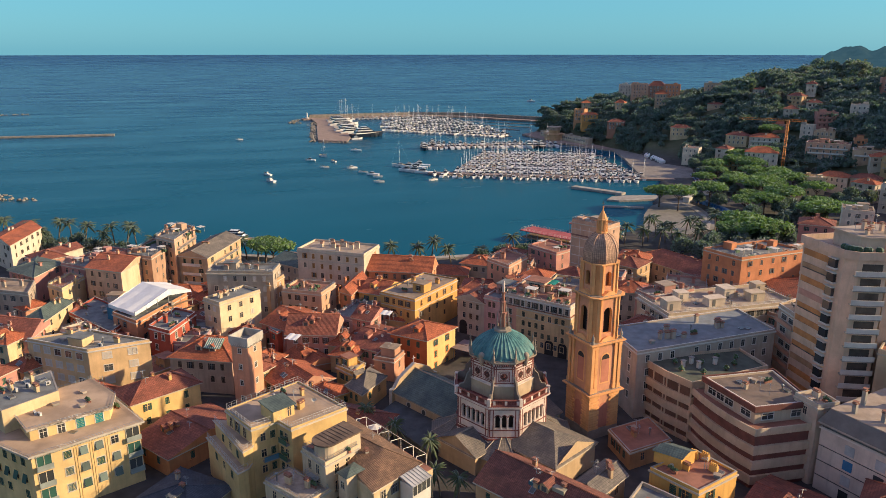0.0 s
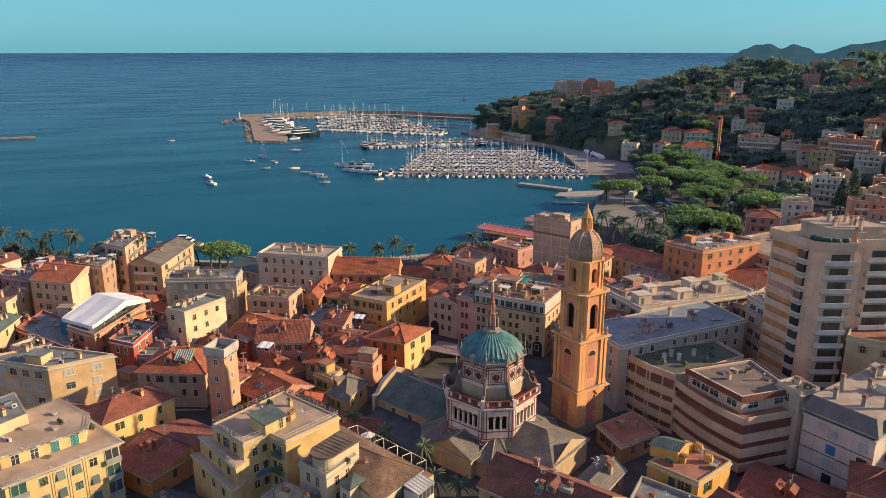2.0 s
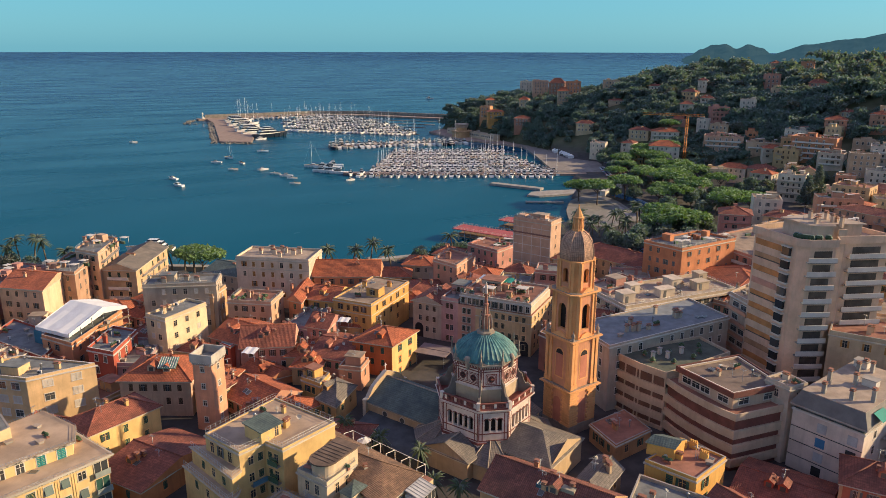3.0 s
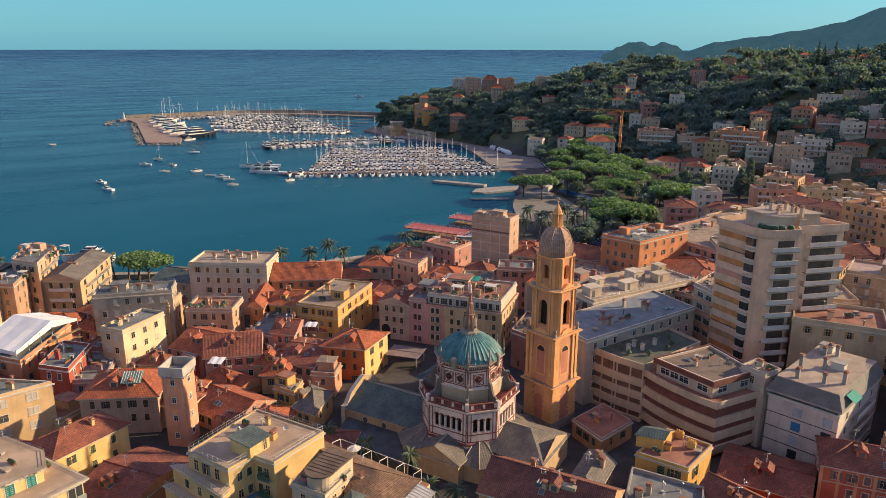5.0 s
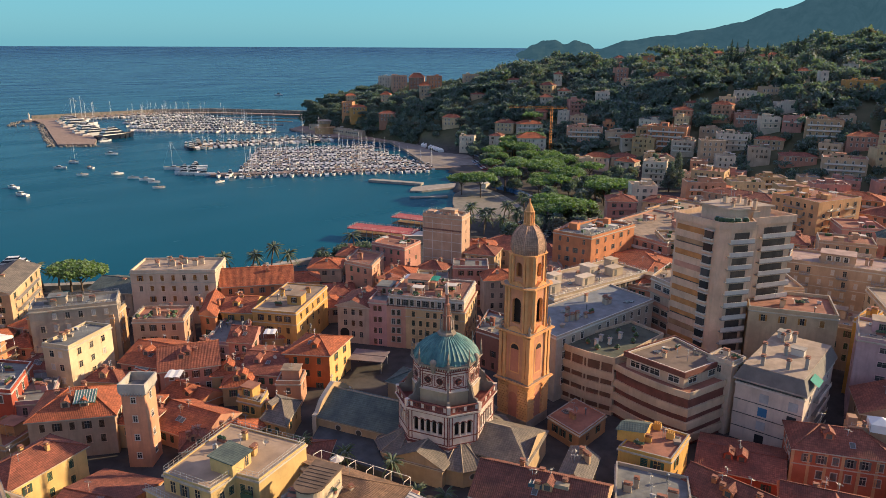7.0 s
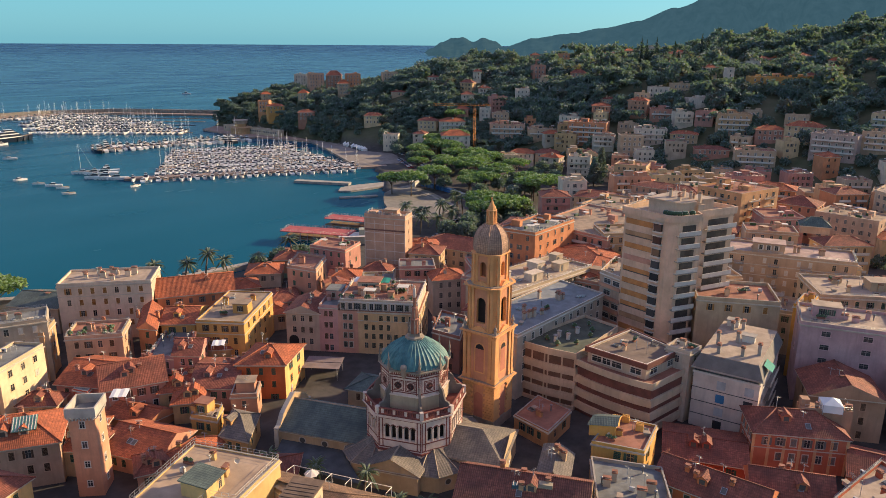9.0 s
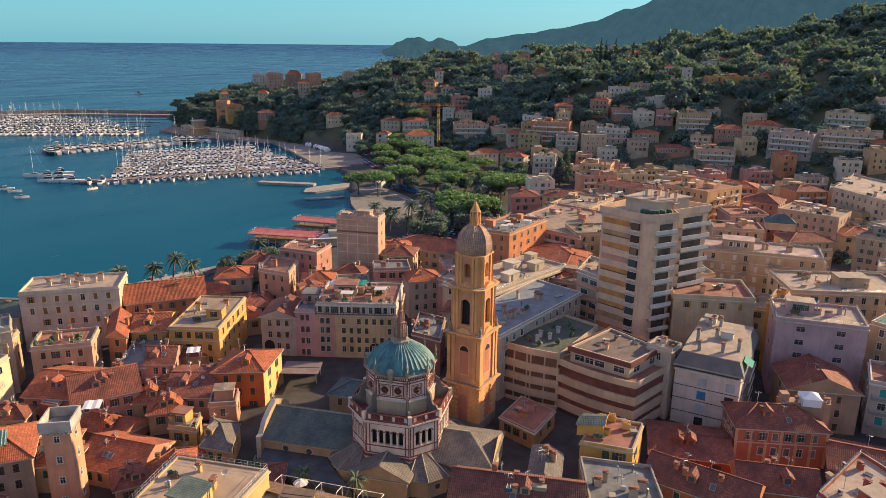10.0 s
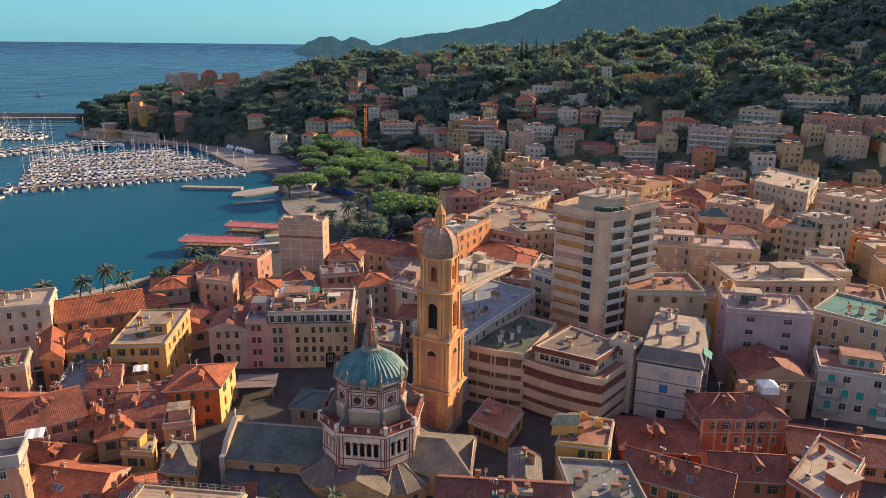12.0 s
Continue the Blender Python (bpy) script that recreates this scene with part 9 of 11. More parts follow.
def palm_proto(h, seed, at):
    r = random.Random(seed)
    t = MB()
    n = 9
    for k in range(n):
        z0, z1 = h * k / n, h * (k + 1) / n
        t.tube((0.02 * k * k, 0, z0 - 0.2), (0.02 * (k + 1) ** 2, 0, z1 - 0.2), 0.34 - 0.012 * k, 0.30 - 0.012 * k, 7)
    V, F = [], []
    cx = 0.02 * n * n
    for k in range(34):
        a = r.uniform(0, 6.28)
        up = r.uniform(-0.5, 1.15)
        L = r.uniform(3.5, 4.9)
        pts = []
        for i in range(7):
            s = i / 6
            rad = L * s * math.cos(up * (1 - 0.5 * s))
            z = h + L * (math.sin(up) * s - 0.62 * s * s)
            pts.append((rad, z, 0.42 * math.sin(math.pi * min(1, s * 0.9 + 0.12))))
        for (r0, z0, w0), (r1, z1, w1) in zip(pts, pts[1:]):
            for sd in (-1, 1):
                b = len(V)
                for rr, zz, ww, side in ((r0, z0, 0, 0), (r1, z1, 0, 0), (r1, z1 - 0.55 * w1, w1, sd), (r0, z0 - 0.55 * w0, w0, sd)):
                    V.append((cx + rr * math.cos(a) - side * ww * math.sin(a), rr * math.sin(a) + side * ww * math.cos(a), zz))
                F += [(b, b + 1, b + 2), (b, b + 2, b + 3)]
    return tree("palm_tree", "tall palm tree with drooping fronds", "palm", t, tri_mesh("crown", np.array(V), np.array(F), LEAF_PALM), at, 0, "seafront palms", PALMBARK)


PALMS = [palm_proto(8.0, 1, (81.4, 260, 1.2)), palm_proto(11.0, 2, (-25, 322, 1.2)), palm_proto(5.5, 3, (134, 256, 1.2))]
for kind, x, y in ((1, -53, 339), (1, -47.5, 337), (1, -41.5, 328), (0, -35, 324), (1, -30, 325), (1, -20.8, 314), (0, -13, 307.5), (1, -62, 341), (0, -68, 345), (1, -76, 350), (0, -84, 352), (0, -58, 336), (0, 21, 293), (0, 25, 289), (0, 17, 292),
                   (0, 72, 265), (1, 87.5, 257), (0, 94.2, 253), (1, 120.8, 252), (2, 108, 254), (0, 199.8, 270), (0, 198.4, 256), (1, 203, 254), (0, 215, 262), (1, 221, 255), (0, 208, 250), (1, 252, 250), (0, 270, 255), (1, 226, 262), (0, 232, 268), (1, 190, 262)):
    copy_thing(PALMS[kind], pose(x, y, 1.2, 0, 0, g.uniform(0, 360)))
for x, y in ((41.0, 123.4), (40.4, 113.1), (42.4, 108.4), (33.4, 140.2), (38.0, 131.9)):
    p = copy_thing(PALMS[0], pose(x, y, 1.2, 0, 0, g.uniform(0, 360)))
    p.scale = (0.62, 0.62, 0.8)
slab("church_court", "dark paved court beside the nave of the church", [(42.9, 125.7), (46.8, 135.3), (52.5, 139.5), (45.1, 152.5), (36.2, 144.9)], 0.8, 3.5, surface("dark_court_paving", (0.075, 0.085, 0.09), 0.9, 0.2, 0.35), category="court")


def crown_points(R, H, n, seed):
    r = random.Random(seed)
    out = []
    for k in range(n):
        a, e2 = r.uniform(0, 6.28), r.uniform(-0.4, 1.0)
        q = r.uniform(0.6, 1.0)
        out.append((R * q * math.cos(a) * math.sqrt(1 - e2 * e2), R * q * math.sin(a) * math.sqrt(1 - e2 * e2), H * (0.5 + 0.5 * e2 * q), R * r.uniform(0.25, 0.42)))
    return out


def oak_proto(R, H, h, seed, at):
    t = MB()
    t.tube((0, 0, -0.5), (0.1, 0, h), 0.3, 0.22, 7)
    r = random.Random(seed)
    for k in range(6):
        a = r.uniform(0, 6.28)
        t.tube((0.1, 0, h * 0.8), (R * 0.6 * math.cos(a), R * 0.6 * math.sin(a), h + H * 0.5), 0.14, 0.04, 5)
    V, F = sprays(crown_points(R, H, 150, seed), seed, 12, 0.55)
    V[:, 2] += h
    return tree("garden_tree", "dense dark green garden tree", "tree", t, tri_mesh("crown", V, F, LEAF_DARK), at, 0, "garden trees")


OAKS = [oak_proto(3.6, 6.0, 2.5, 4, (300, 300, 1.2)), oak_proto(2.8, 4.5, 2.0, 5, (310, 292, 1.2))]
for i in range(45):
    x, y = g.uniform(225, 380), g.uniform(225, 400)
    if land(x, y) and land(x - 12, y + 12) and not (x < 258 and y > 244):
        copy_thing(OAKS[i % 2], pose(x, y, ground_height(x, y), 0, 0, g.uniform(0, 360)))
for x, y, k in ((30.5, 281.5, 0), (27.5, 284.0, 2)):
    copy_thing(PINES[k], pose(x, y, 1.2 - 2.0 * (k == 0), 0, 0, 40 * x))
for x, y in ((-64, 338), (-56, 331), (-50, 326), (-45, 333), (-39, 322), (-33, 318), (-26, 312), (-71, 343), (-60, 345)):
    copy_thing(OAKS[1], pose(x, y, 1.0, 0, 0, g.uniform(0, 360)))
for i in range(7):
    x = g.uniform(96, 132)
    copy_thing(OAKS[1], pose(x, g.uniform(254, 259), 0.2, 0, 0, g.uniform(0, 360)))


# the wooded hill: one joined mass of crowns
def woods():
    g2 = np.random.default_rng(31)
    V, F = [], []
    base = 0
    kinds = []
    for s in range(6):
        places = [(x, y, z, r * 0.78) for x, y, z, r in crown_points(3.8, 6.0 + 0.6 * s, 38, 40 + s)]
        kinds.append(sprays(places, 40 + s, 7, 0.95))
    for s in range(3):
        kinds.append(sprays([(x, y, z + 5.5, r * 1.1) for x, y, z, r in umbrella_crown(6.2, 3.6, 90, 60 + s)], 60 + s, 6, 1.0, 0.5))
    n = 0
    while n < 4900:
        x, y = g2.uniform(235, 840), g2.uniform(-60, 690)
        if x > 660 and y > 380:
            continue
        if g2.random() < 0.3:
            x, y = g2.uniform(345, 520), g2.uniform(340, 690)
        if not land(x, y) or (x < 352 and y > 225):
            continue
        h = hill(x, y)
        if h < 3 and g2.random() < 0.72:
            continue
        if h < 22 and y < 430 and g2.random() < 0.3:
            continue
        if any((x - a) ** 2 + (y - b) ** 2 < c for a, b, c in CLEAR):
            continue
        q = g2.random()
        k = int(g2.integers(0, 6))
        if q > 0.86:
            k = int(g2.integers(6, 9))
        v, f = kinds[k]
        s = g2.uniform(0.6, 1.3) * (1.2 if h > 20 else 0.85)
        if h > 45 and g2.random() < 0.07:
            s *= 1.7
        if y > 430:
            s *= 0.78
        a = g2.uniform(0, 6.28)
        c, sn = math.cos(a), math.sin(a)
        w = np.stack([(v[:, 0] * c - v[:, 1] * sn) * s + x, (v[:, 0] * sn + v[:, 1] * c) * s + y, v[:, 2] * s + 0.6 + h], 1)
        V.append(w)
        F.append(f + base)
        base += len(w)
        n += 1
    # trees on the steep bank above the marina quay
    for i in range(150):
        y = 500 + 188 * g2.random()
        e = g2.random()
        v, f = kinds[int(g2.integers(0, 8))]
        s = g2.uniform(0.55, 0.95)
        top = ground_height(359, y)
        w = np.stack([v[:, 0] * s + 347.5 + 11 * e, v[:, 1] * s + y, v[:, 2] * s + 0.8 + (top - 1.2) * e], 1)
        if any((352 + 8 * e - a) ** 2 + (y - b) ** 2 < 30 for a, b in BANK_HOUSES):
            continue
        V.append(w)
        F.append(f + base)
        base += len(w)
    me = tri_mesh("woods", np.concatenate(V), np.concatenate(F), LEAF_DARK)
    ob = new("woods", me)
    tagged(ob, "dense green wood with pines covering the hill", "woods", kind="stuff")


# ---- villas on the slopes ----
house("cream villa with a tiled hipped roof on the wooded slope", rect((364.4, 484.6), (373.5, 474.1), 8.3), 23.7, base=14.8, wall=(0.56,0.47,0.33), roof="hip", cover=TERRA_OLD, rise=2.4, shutter=GREYSH, gap=3.4, rows=3, sides=(0,), chimneys=2, aerials=0, kinds=("shut", "plain"), name="villa", category="villa", group="hillside villas", cornice=False, surround=WHITE)
house("cream villa with a tiled hipped roof on the wooded slope", rect((377.5, 436.5), (385.5, 424.0), 8.9), 22.5, base=14.0, wall=(0.56,0.47,0.33), roof="hip", cover=TERRA_OLD, rise=2.3, shutter=GREYSH, gap=3.4, rows=3, sides=(0,), chimneys=2, aerials=0, kinds=("shut", "plain"), name="villa", category="villa", group="hillside villas", cornice=False, surround=WHITE)
house("white villa with a tiled hipped roof on the wooded slope", rect((380.9, 416.5), (394.6, 401.9), 12.0), 23.0, base=13.9, wall=(0.60,0.57,0.53), roof="hip", cover=TERRA, rise=2.5, shutter=GREYSH, gap=4.2, rows=3, sides=(0,), chimneys=3, aerials=0, kinds=("shut", "plain"), name="villa", category="villa", group="hillside villas", cornice=True, surround=WHITE, balconies=((0, 0.05, 0.95, 0, 4, WHITE),))
house("rose villa with a tiled hipped roof on the wooded slope", rect((409.2, 426.8), (414.4, 416.0), 7.2), 30.4, base=24.4, wall=(0.48,0.26,0.21), roof="hip", cover=TERRA, rise=1.7, shutter=GREYSH, gap=3.4, rows=3, sides=(0,), chimneys=2, aerials=0, kinds=("shut", "plain"), name="villa", category="villa", group="hillside villas", cornice=False, surround=WHITE)
house("white villa with a flat roof on the wooded slope", rect((412.7, 403.0), (417.4, 395.7), 7.0), 31.4, base=23.1, wall=(0.60,0.57,0.53), roof="flat", cover=PALEROOF, rise=1.8, shutter=GREYSH, gap=3.4, rows=3, sides=(0,), chimneys=2, aerials=0, kinds=("shut", "plain"), name="villa", category="villa", group="hillside villas", cornice=False, surround=WHITE)
house("beige villa with a flat roof on the wooded slope", rect((413.4, 391.1), (419.8, 379.5), 8.0), 28.6, base=22.1, wall=(0.52,0.41,0.31), roof="flat", cover=TERRACE, rise=1.4, shutter=GREYSH, gap=3.4, rows=3, sides=(0,), chimneys=2, aerials=0, kinds=("shut", "plain"), name="villa", category="villa", group="hillside villas", cornice=False, surround=WHITE)
house("pinkish apartment house with a flat roof on the wooded slope", rect((389.2, 373.7), (405.4, 353.4), 14.0), 23.3, base=12.4, wall=(0.55,0.38,0.30), roof="flat", cover=TERRACE, rise=2.4, shutter=GREYSH, gap=4.2, rows=3, sides=(0,), chimneys=3, aerials=0, kinds=("shut", "plain"), name="villa", category="villa", group="hillside villas", cornice=True, surround=WHITE, balconies=((0, 0.05, 0.95, 0, 4, WHITE),), box=(0.4, 0.5, 5, 4, 2.4))
house("beige villa with a flat roof on the wooded slope", rect((397.7, 344.5), (412.3, 328.2), 13.1), 21.4, base=13.8, wall=(0.52,0.41,0.31), roof="flat", cover=PALEROOF, rise=1.7, shutter=GREYSH, gap=4.2, rows=3, sides=(0,), chimneys=3, aerials=0, kinds=("shut", "plain"), name="villa", category="villa", group="hillside villas", cornice=True, surround=WHITE, balconies=((0, 0.05, 0.95, 0, 4, WHITE),), box=(0.4, 0.5, 5, 4, 2.4))
house("white house with a tiled roof near the harbour", rect((355.2, 329.8), (362.5, 314.7), 10.1), 10.7, base=1.2, wall=(0.60,0.57,0.53), roof="hip", cover=TERRA, rise=2.6, shutter=GREYSH, gap=3.4, rows=3, sides=(0,), chimneys=2, aerials=0, kinds=("shut", "plain"), name="house", category="house", group="hillside villas", cornice=False, surround=WHITE)
house("beige house with a tiled roof near the harbour", rect((364.2, 314.6), (372.4, 301.6), 9.2), 11.1, base=2.1, wall=(0.52,0.41,0.31), roof="hip", cover=TERRA_OLD, rise=2.5, shutter=GREYSH, gap=3.4, rows=3, sides=(0,), chimneys=2, aerials=0, kinds=("shut", "plain"), name="house", category="house", group="hillside villas", cornice=False, surround=WHITE)
house("cream house with a tiled roof near the harbour", rect((364.1, 279.6), (371.0, 271.0), 7.0), 13.9, base=2.0, wall=(0.56,0.47,0.33), roof="gable_x", cover=TERRA_OLD, rise=3.3, shutter=GREYSH, gap=3.4, rows=4, sides=(0,), chimneys=2, aerials=0, kinds=("shut", "plain"), name="house", category="house", group="hillside villas", cornice=False, surround=WHITE)
house("salmon apartment house with a flat roof on the wooded slope", rect((399.4, 312.8), (408.9, 288.2), 14.0), 28.9, base=13.4, wall=(0.52,0.26,0.16), roof="flat", cover=TERRACE, rise=3.4, shutter=GREYSH, gap=4.2, rows=4, sides=(0,), chimneys=3, aerials=0, kinds=("shut", "plain"), name="villa", category="villa", group="hillside villas", cornice=True, surround=WHITE, balconies=((0, 0.05, 0.95, 0, 4, WHITE),), box=(0.4, 0.5, 5, 4, 2.4))
house("beige villa with a flat roof on the wooded slope", rect((391.8, 267.5), (401.5, 255.8), 9.1), 24.0, base=10.7, wall=(0.52,0.41,0.31), roof="flat", cover=FLAT, rise=2.9, shutter=GREYSH, gap=3.4, rows=4, sides=(0,), chimneys=2, aerials=0, kinds=("shut", "plain"), name="villa", category="villa", group="hillside villas", cornice=False, surround=WHITE)
house("white villa with a flat roof on the wooded slope", rect((445.5, 393.1), (452.5, 384.0), 7.0), 45.2, base=34.1, wall=(0.60,0.57,0.53), roof="flat", cover=TERRACE, rise=2.4, shutter=GREYSH, gap=3.4, rows=3, sides=(0,), chimneys=2, aerials=0, kinds=("shut", "plain"), name="villa", category="villa", group="hillside villas", cornice=False, surround=WHITE)
house("rose villa with a flat roof on the wooded slope", rect((489.4, 407.7), (498.5, 400.8), 7.0), 62.6, base=48.8, wall=(0.48,0.26,0.21), roof="flat", cover=FLAT, rise=3.0, shutter=GREYSH, gap=3.4, rows=4, sides=(0,), chimneys=2, aerials=0, kinds=("shut", "plain"), name="villa", category="villa", group="hillside villas", cornice=False, surround=WHITE)
house("white villa with a flat roof on the wooded slope", rect((504.8, 402.4), (512.3, 394.7), 7.0), 58.4, base=51.9, wall=(0.60,0.57,0.53), roof="flat", cover=FLAT, rise=1.4, shutter=GREYSH, gap=3.4, rows=3, sides=(0,), chimneys=2, aerials=0, kinds=("shut", "plain"), name="villa", category="villa", group="hillside villas", cornice=False, surround=WHITE)
house("salmon villa with a flat roof on the wooded slope", rect((561.8, 431.2), (567.5, 422.1), 7.0), 71.1, base=63.0, wall=(0.52,0.26,0.16), roof="flat", cover=TERRACE, rise=1.8, shutter=GREYSH, gap=3.4, rows=3, sides=(0,), chimneys=2, aerials=0, kinds=("shut", "plain"), name="villa", category="villa", group="hillside villas", cornice=False, surround=WHITE)
house("rose villa with a tiled hipped roof on the wooded slope", rect((495.9, 374.5), (502.8, 363.6), 7.7), 57.6, base=47.5, wall=(0.48,0.26,0.21), roof="hip", cover=TERRA_OLD, rise=2.8, shutter=GREYSH, gap=3.4, rows=4, sides=(0,), chimneys=2, aerials=0, kinds=("shut", "plain"), name="villa", category="villa", group="hillside villas", cornice=False, surround=WHITE)
house("beige villa with a tiled hipped roof on the wooded slope", rect((510.1, 358.0), (516.4, 352.1), 7.0), 55.0, base=49.9, wall=(0.52,0.41,0.31), roof="hip", cover=TERRA_OLD, rise=1.4, shutter=GREYSH, gap=3.4, rows=3, sides=(0,), chimneys=2, aerials=0, kinds=("shut", "plain"), name="villa", category="villa", group="hillside villas", cornice=False, surround=WHITE)
house("beige villa with a tiled hipped roof on the wooded slope", rect((465.2, 326.7), (468.1, 316.1), 7.0), 40.8, base=36.2, wall=(0.52,0.41,0.31), roof="hip", cover=TERRA_OLD, rise=1.3, shutter=GREYSH, gap=3.4, rows=3, sides=(0,), chimneys=2, aerials=0, kinds=("shut", "plain"), name="villa", category="villa", group="hillside villas", cornice=False, surround=WHITE)
house("rose villa with a tiled hipped roof on the wooded slope", rect((588.6, 402.1), (596.1, 383.8), 11.8), 71.6, base=65.0, wall=(0.48,0.26,0.21), roof="hip", cover=TERRA_OLD, rise=1.8, shutter=GREYSH, gap=3.4, rows=3, sides=(0,), chimneys=2, aerials=0, kinds=("shut", "plain"), name="villa", category="villa", group="hillside villas", cornice=False, surround=WHITE)
house("cream villa with a flat roof on the wooded slope", rect((462.9, 297.5), (467.8, 287.9), 7.0), 46.2, base=35.8, wall=(0.56,0.47,0.33), roof="flat", cover=TERRACE, rise=2.3, shutter=GREYSH, gap=3.4, rows=3, sides=(0,), chimneys=2, aerials=0, kinds=("shut", "plain"), name="villa", category="villa", group="hillside villas", cornice=False, surround=WHITE)
house("beige villa with a flat roof on the wooded slope", rect((493.5, 282.9), (503.7, 270.5), 9.6), 52.5, base=45.8, wall=(0.52,0.41,0.31), roof="flat", cover=FLAT, rise=1.5, shutter=GREYSH, gap=3.4, rows=3, sides=(0,), chimneys=2, aerials=0, kinds=("shut", "plain"), name="villa", category="villa", group="hillside villas", cornice=False, surround=WHITE)
house("white villa with a flat roof on the wooded slope", rect((479.4, 295.5), (487.0, 281.7), 9.5), 49.7, base=41.4, wall=(0.60,0.57,0.53), roof="flat", cover=FLAT, rise=1.8, shutter=GREYSH, gap=3.4, rows=3, sides=(0,), chimneys=2, aerials=0, kinds=("shut", "plain"), name="villa", category="villa", group="hillside villas", cornice=False, surround=WHITE)
house("rose villa with a flat roof on the wooded slope", rect((444.4, 274.6), (454.6, 257.1), 12.1), 37.2, base=30.3, wall=(0.48,0.26,0.21), roof="flat", cover=TERRACE, rise=1.5, shutter=GREYSH, gap=4.2, rows=3, sides=(0,), chimneys=3, aerials=0, kinds=("shut", "plain"), name="villa", category="villa", group="hillside villas", cornice=True, surround=WHITE, balconies=((0, 0.05, 0.95, 0, 4, WHITE),), box=(0.4, 0.5, 5, 4, 2.4))
house("white villa with a flat roof on the wooded slope", rect((408.6, 266.5), (419.4, 248.9), 12.4), 27.2, base=17.1, wall=(0.60,0.57,0.53), roof="flat", cover=FLAT, rise=2.2, shutter=GREYSH, gap=4.2, rows=3, sides=(0,), chimneys=3, aerials=0, kinds=("shut", "plain"), name="villa", category="villa", group="hillside villas", cornice=True, surround=WHITE, balconies=((0, 0.05, 0.95, 0, 4, WHITE),), box=(0.4, 0.5, 5, 4, 2.4))
house("white villa with a flat roof on the wooded slope", rect((466.0, 256.7), (478.3, 242.4), 11.3), 44.3, base=38.0, wall=(0.60,0.57,0.53), roof="flat", cover=FLAT, rise=1.4, shutter=GREYSH, gap=3.4, rows=3, sides=(0,), chimneys=2, aerials=0, kinds=("shut", "plain"), name="villa", category="villa", group="hillside villas", cornice=False, surround=WHITE)
house("white villa with a flat roof on the wooded slope", rect((513.2, 250.8), (516.9, 246.6), 7.0), 64.4, base=50.0, wall=(0.60,0.57,0.53), roof="flat", cover=TERRACE, rise=3.2, shutter=GREYSH, gap=3.4, rows=4, sides=(0,), chimneys=2, aerials=0, kinds=("shut", "plain"), name="villa", category="villa", group="hillside villas", cornice=False, surround=WHITE)
house("beige villa with a flat roof on the wooded slope", rect((456.8, 213.9), (461.9, 204.4), 7.0), 39.4, base=33.7, wall=(0.52,0.41,0.31), roof="flat", cover=TERRACE, rise=1.2, shutter=GREYSH, gap=3.4, rows=3, sides=(0,), chimneys=2, aerials=0, kinds=("shut", "plain"), name="villa", category="villa", group="hillside villas", cornice=False, surround=WHITE)
house("ochre apartment house with a flat roof on the wooded slope", rect((502.1, 229.2), (527.9, 189.3), 14.0), 59.1, base=50.0, wall=(0.52,0.31,0.11), roof="flat", cover=TERRACE, rise=2.0, shutter=GREYSH, gap=4.2, rows=3, sides=(0,), chimneys=3, aerials=0, kinds=("shut", "plain"), name="villa", category="villa", group="hillside villas", cornice=True, surround=WHITE, box=(0.4, 0.5, 5, 4, 2.4))
house("tan villa with a flat roof on the wooded slope", rect((431.8, 221.9), (440.6, 203.1), 12.5), 38.5, base=25.5, wall=(0.48,0.36,0.24), roof="flat", cover=TERRACE, rise=2.9, shutter=GREYSH, gap=4.2, rows=4, sides=(0,), chimneys=3, aerials=0, kinds=("shut", "plain"), name="villa", category="villa", group="hillside villas", cornice=True, surround=WHITE, balconies=((0, 0.05, 0.95, 0, 4, WHITE),), box=(0.4, 0.5, 5, 4, 2.4))
house("rose villa with a tiled hipped roof on the wooded slope", rect((427.4, 195.5), (434.6, 180.2), 10.2), 31.5, base=23.5, wall=(0.48,0.26,0.21), roof="hip", cover=TERRA, rise=2.2, shutter=GREYSH, gap=3.4, rows=3, sides=(0,), chimneys=2, aerials=0, kinds=("shut", "plain"), name="villa", category="villa", group="hillside villas", cornice=False, surround=WHITE)
house("beige villa with a flat roof on the wooded slope", rect((453.6, 187.6), (456.1, 173.7), 8.5), 38.8, base=32.2, wall=(0.52,0.41,0.31), roof="flat", cover=PALEROOF, rise=1.5, shutter=GREYSH, gap=3.4, rows=3, sides=(0,), chimneys=2, aerials=0, kinds=("shut", "plain"), name="villa", category="villa", group="hillside villas", cornice=False, surround=WHITE)
house("cream villa with a tiled hipped roof on the wooded slope", rect((433.3, 180.7), (434.2, 160.5), 12.1), 34.7, base=24.6, wall=(0.56,0.47,0.33), roof="hip", cover=TERRA, rise=2.8, shutter=GREYSH, gap=4.2, rows=4, sides=(0,), chimneys=3, aerials=0, kinds=("shut", "plain"), name="villa", category="villa", group="hillside villas", cornice=True, surround=WHITE)
house("grey-lilac apartment house with a flat roof on the wooded slope", rect((416.0, 160.5), (416.5, 136.3), 14.0), 32.8, base=18.0, wall=(0.42,0.36,0.36), roof="flat", cover=PALEROOF, rise=3.3, shutter=GREYSH, gap=4.2, rows=4, sides=(0,), chimneys=3, aerials=0, kinds=("shut", "plain"), name="villa", category="villa", group="hillside villas", cornice=True, surround=WHITE, balconies=((0, 0.05, 0.95, 0, 4, WHITE),), box=(0.4, 0.5, 5, 4, 2.4))
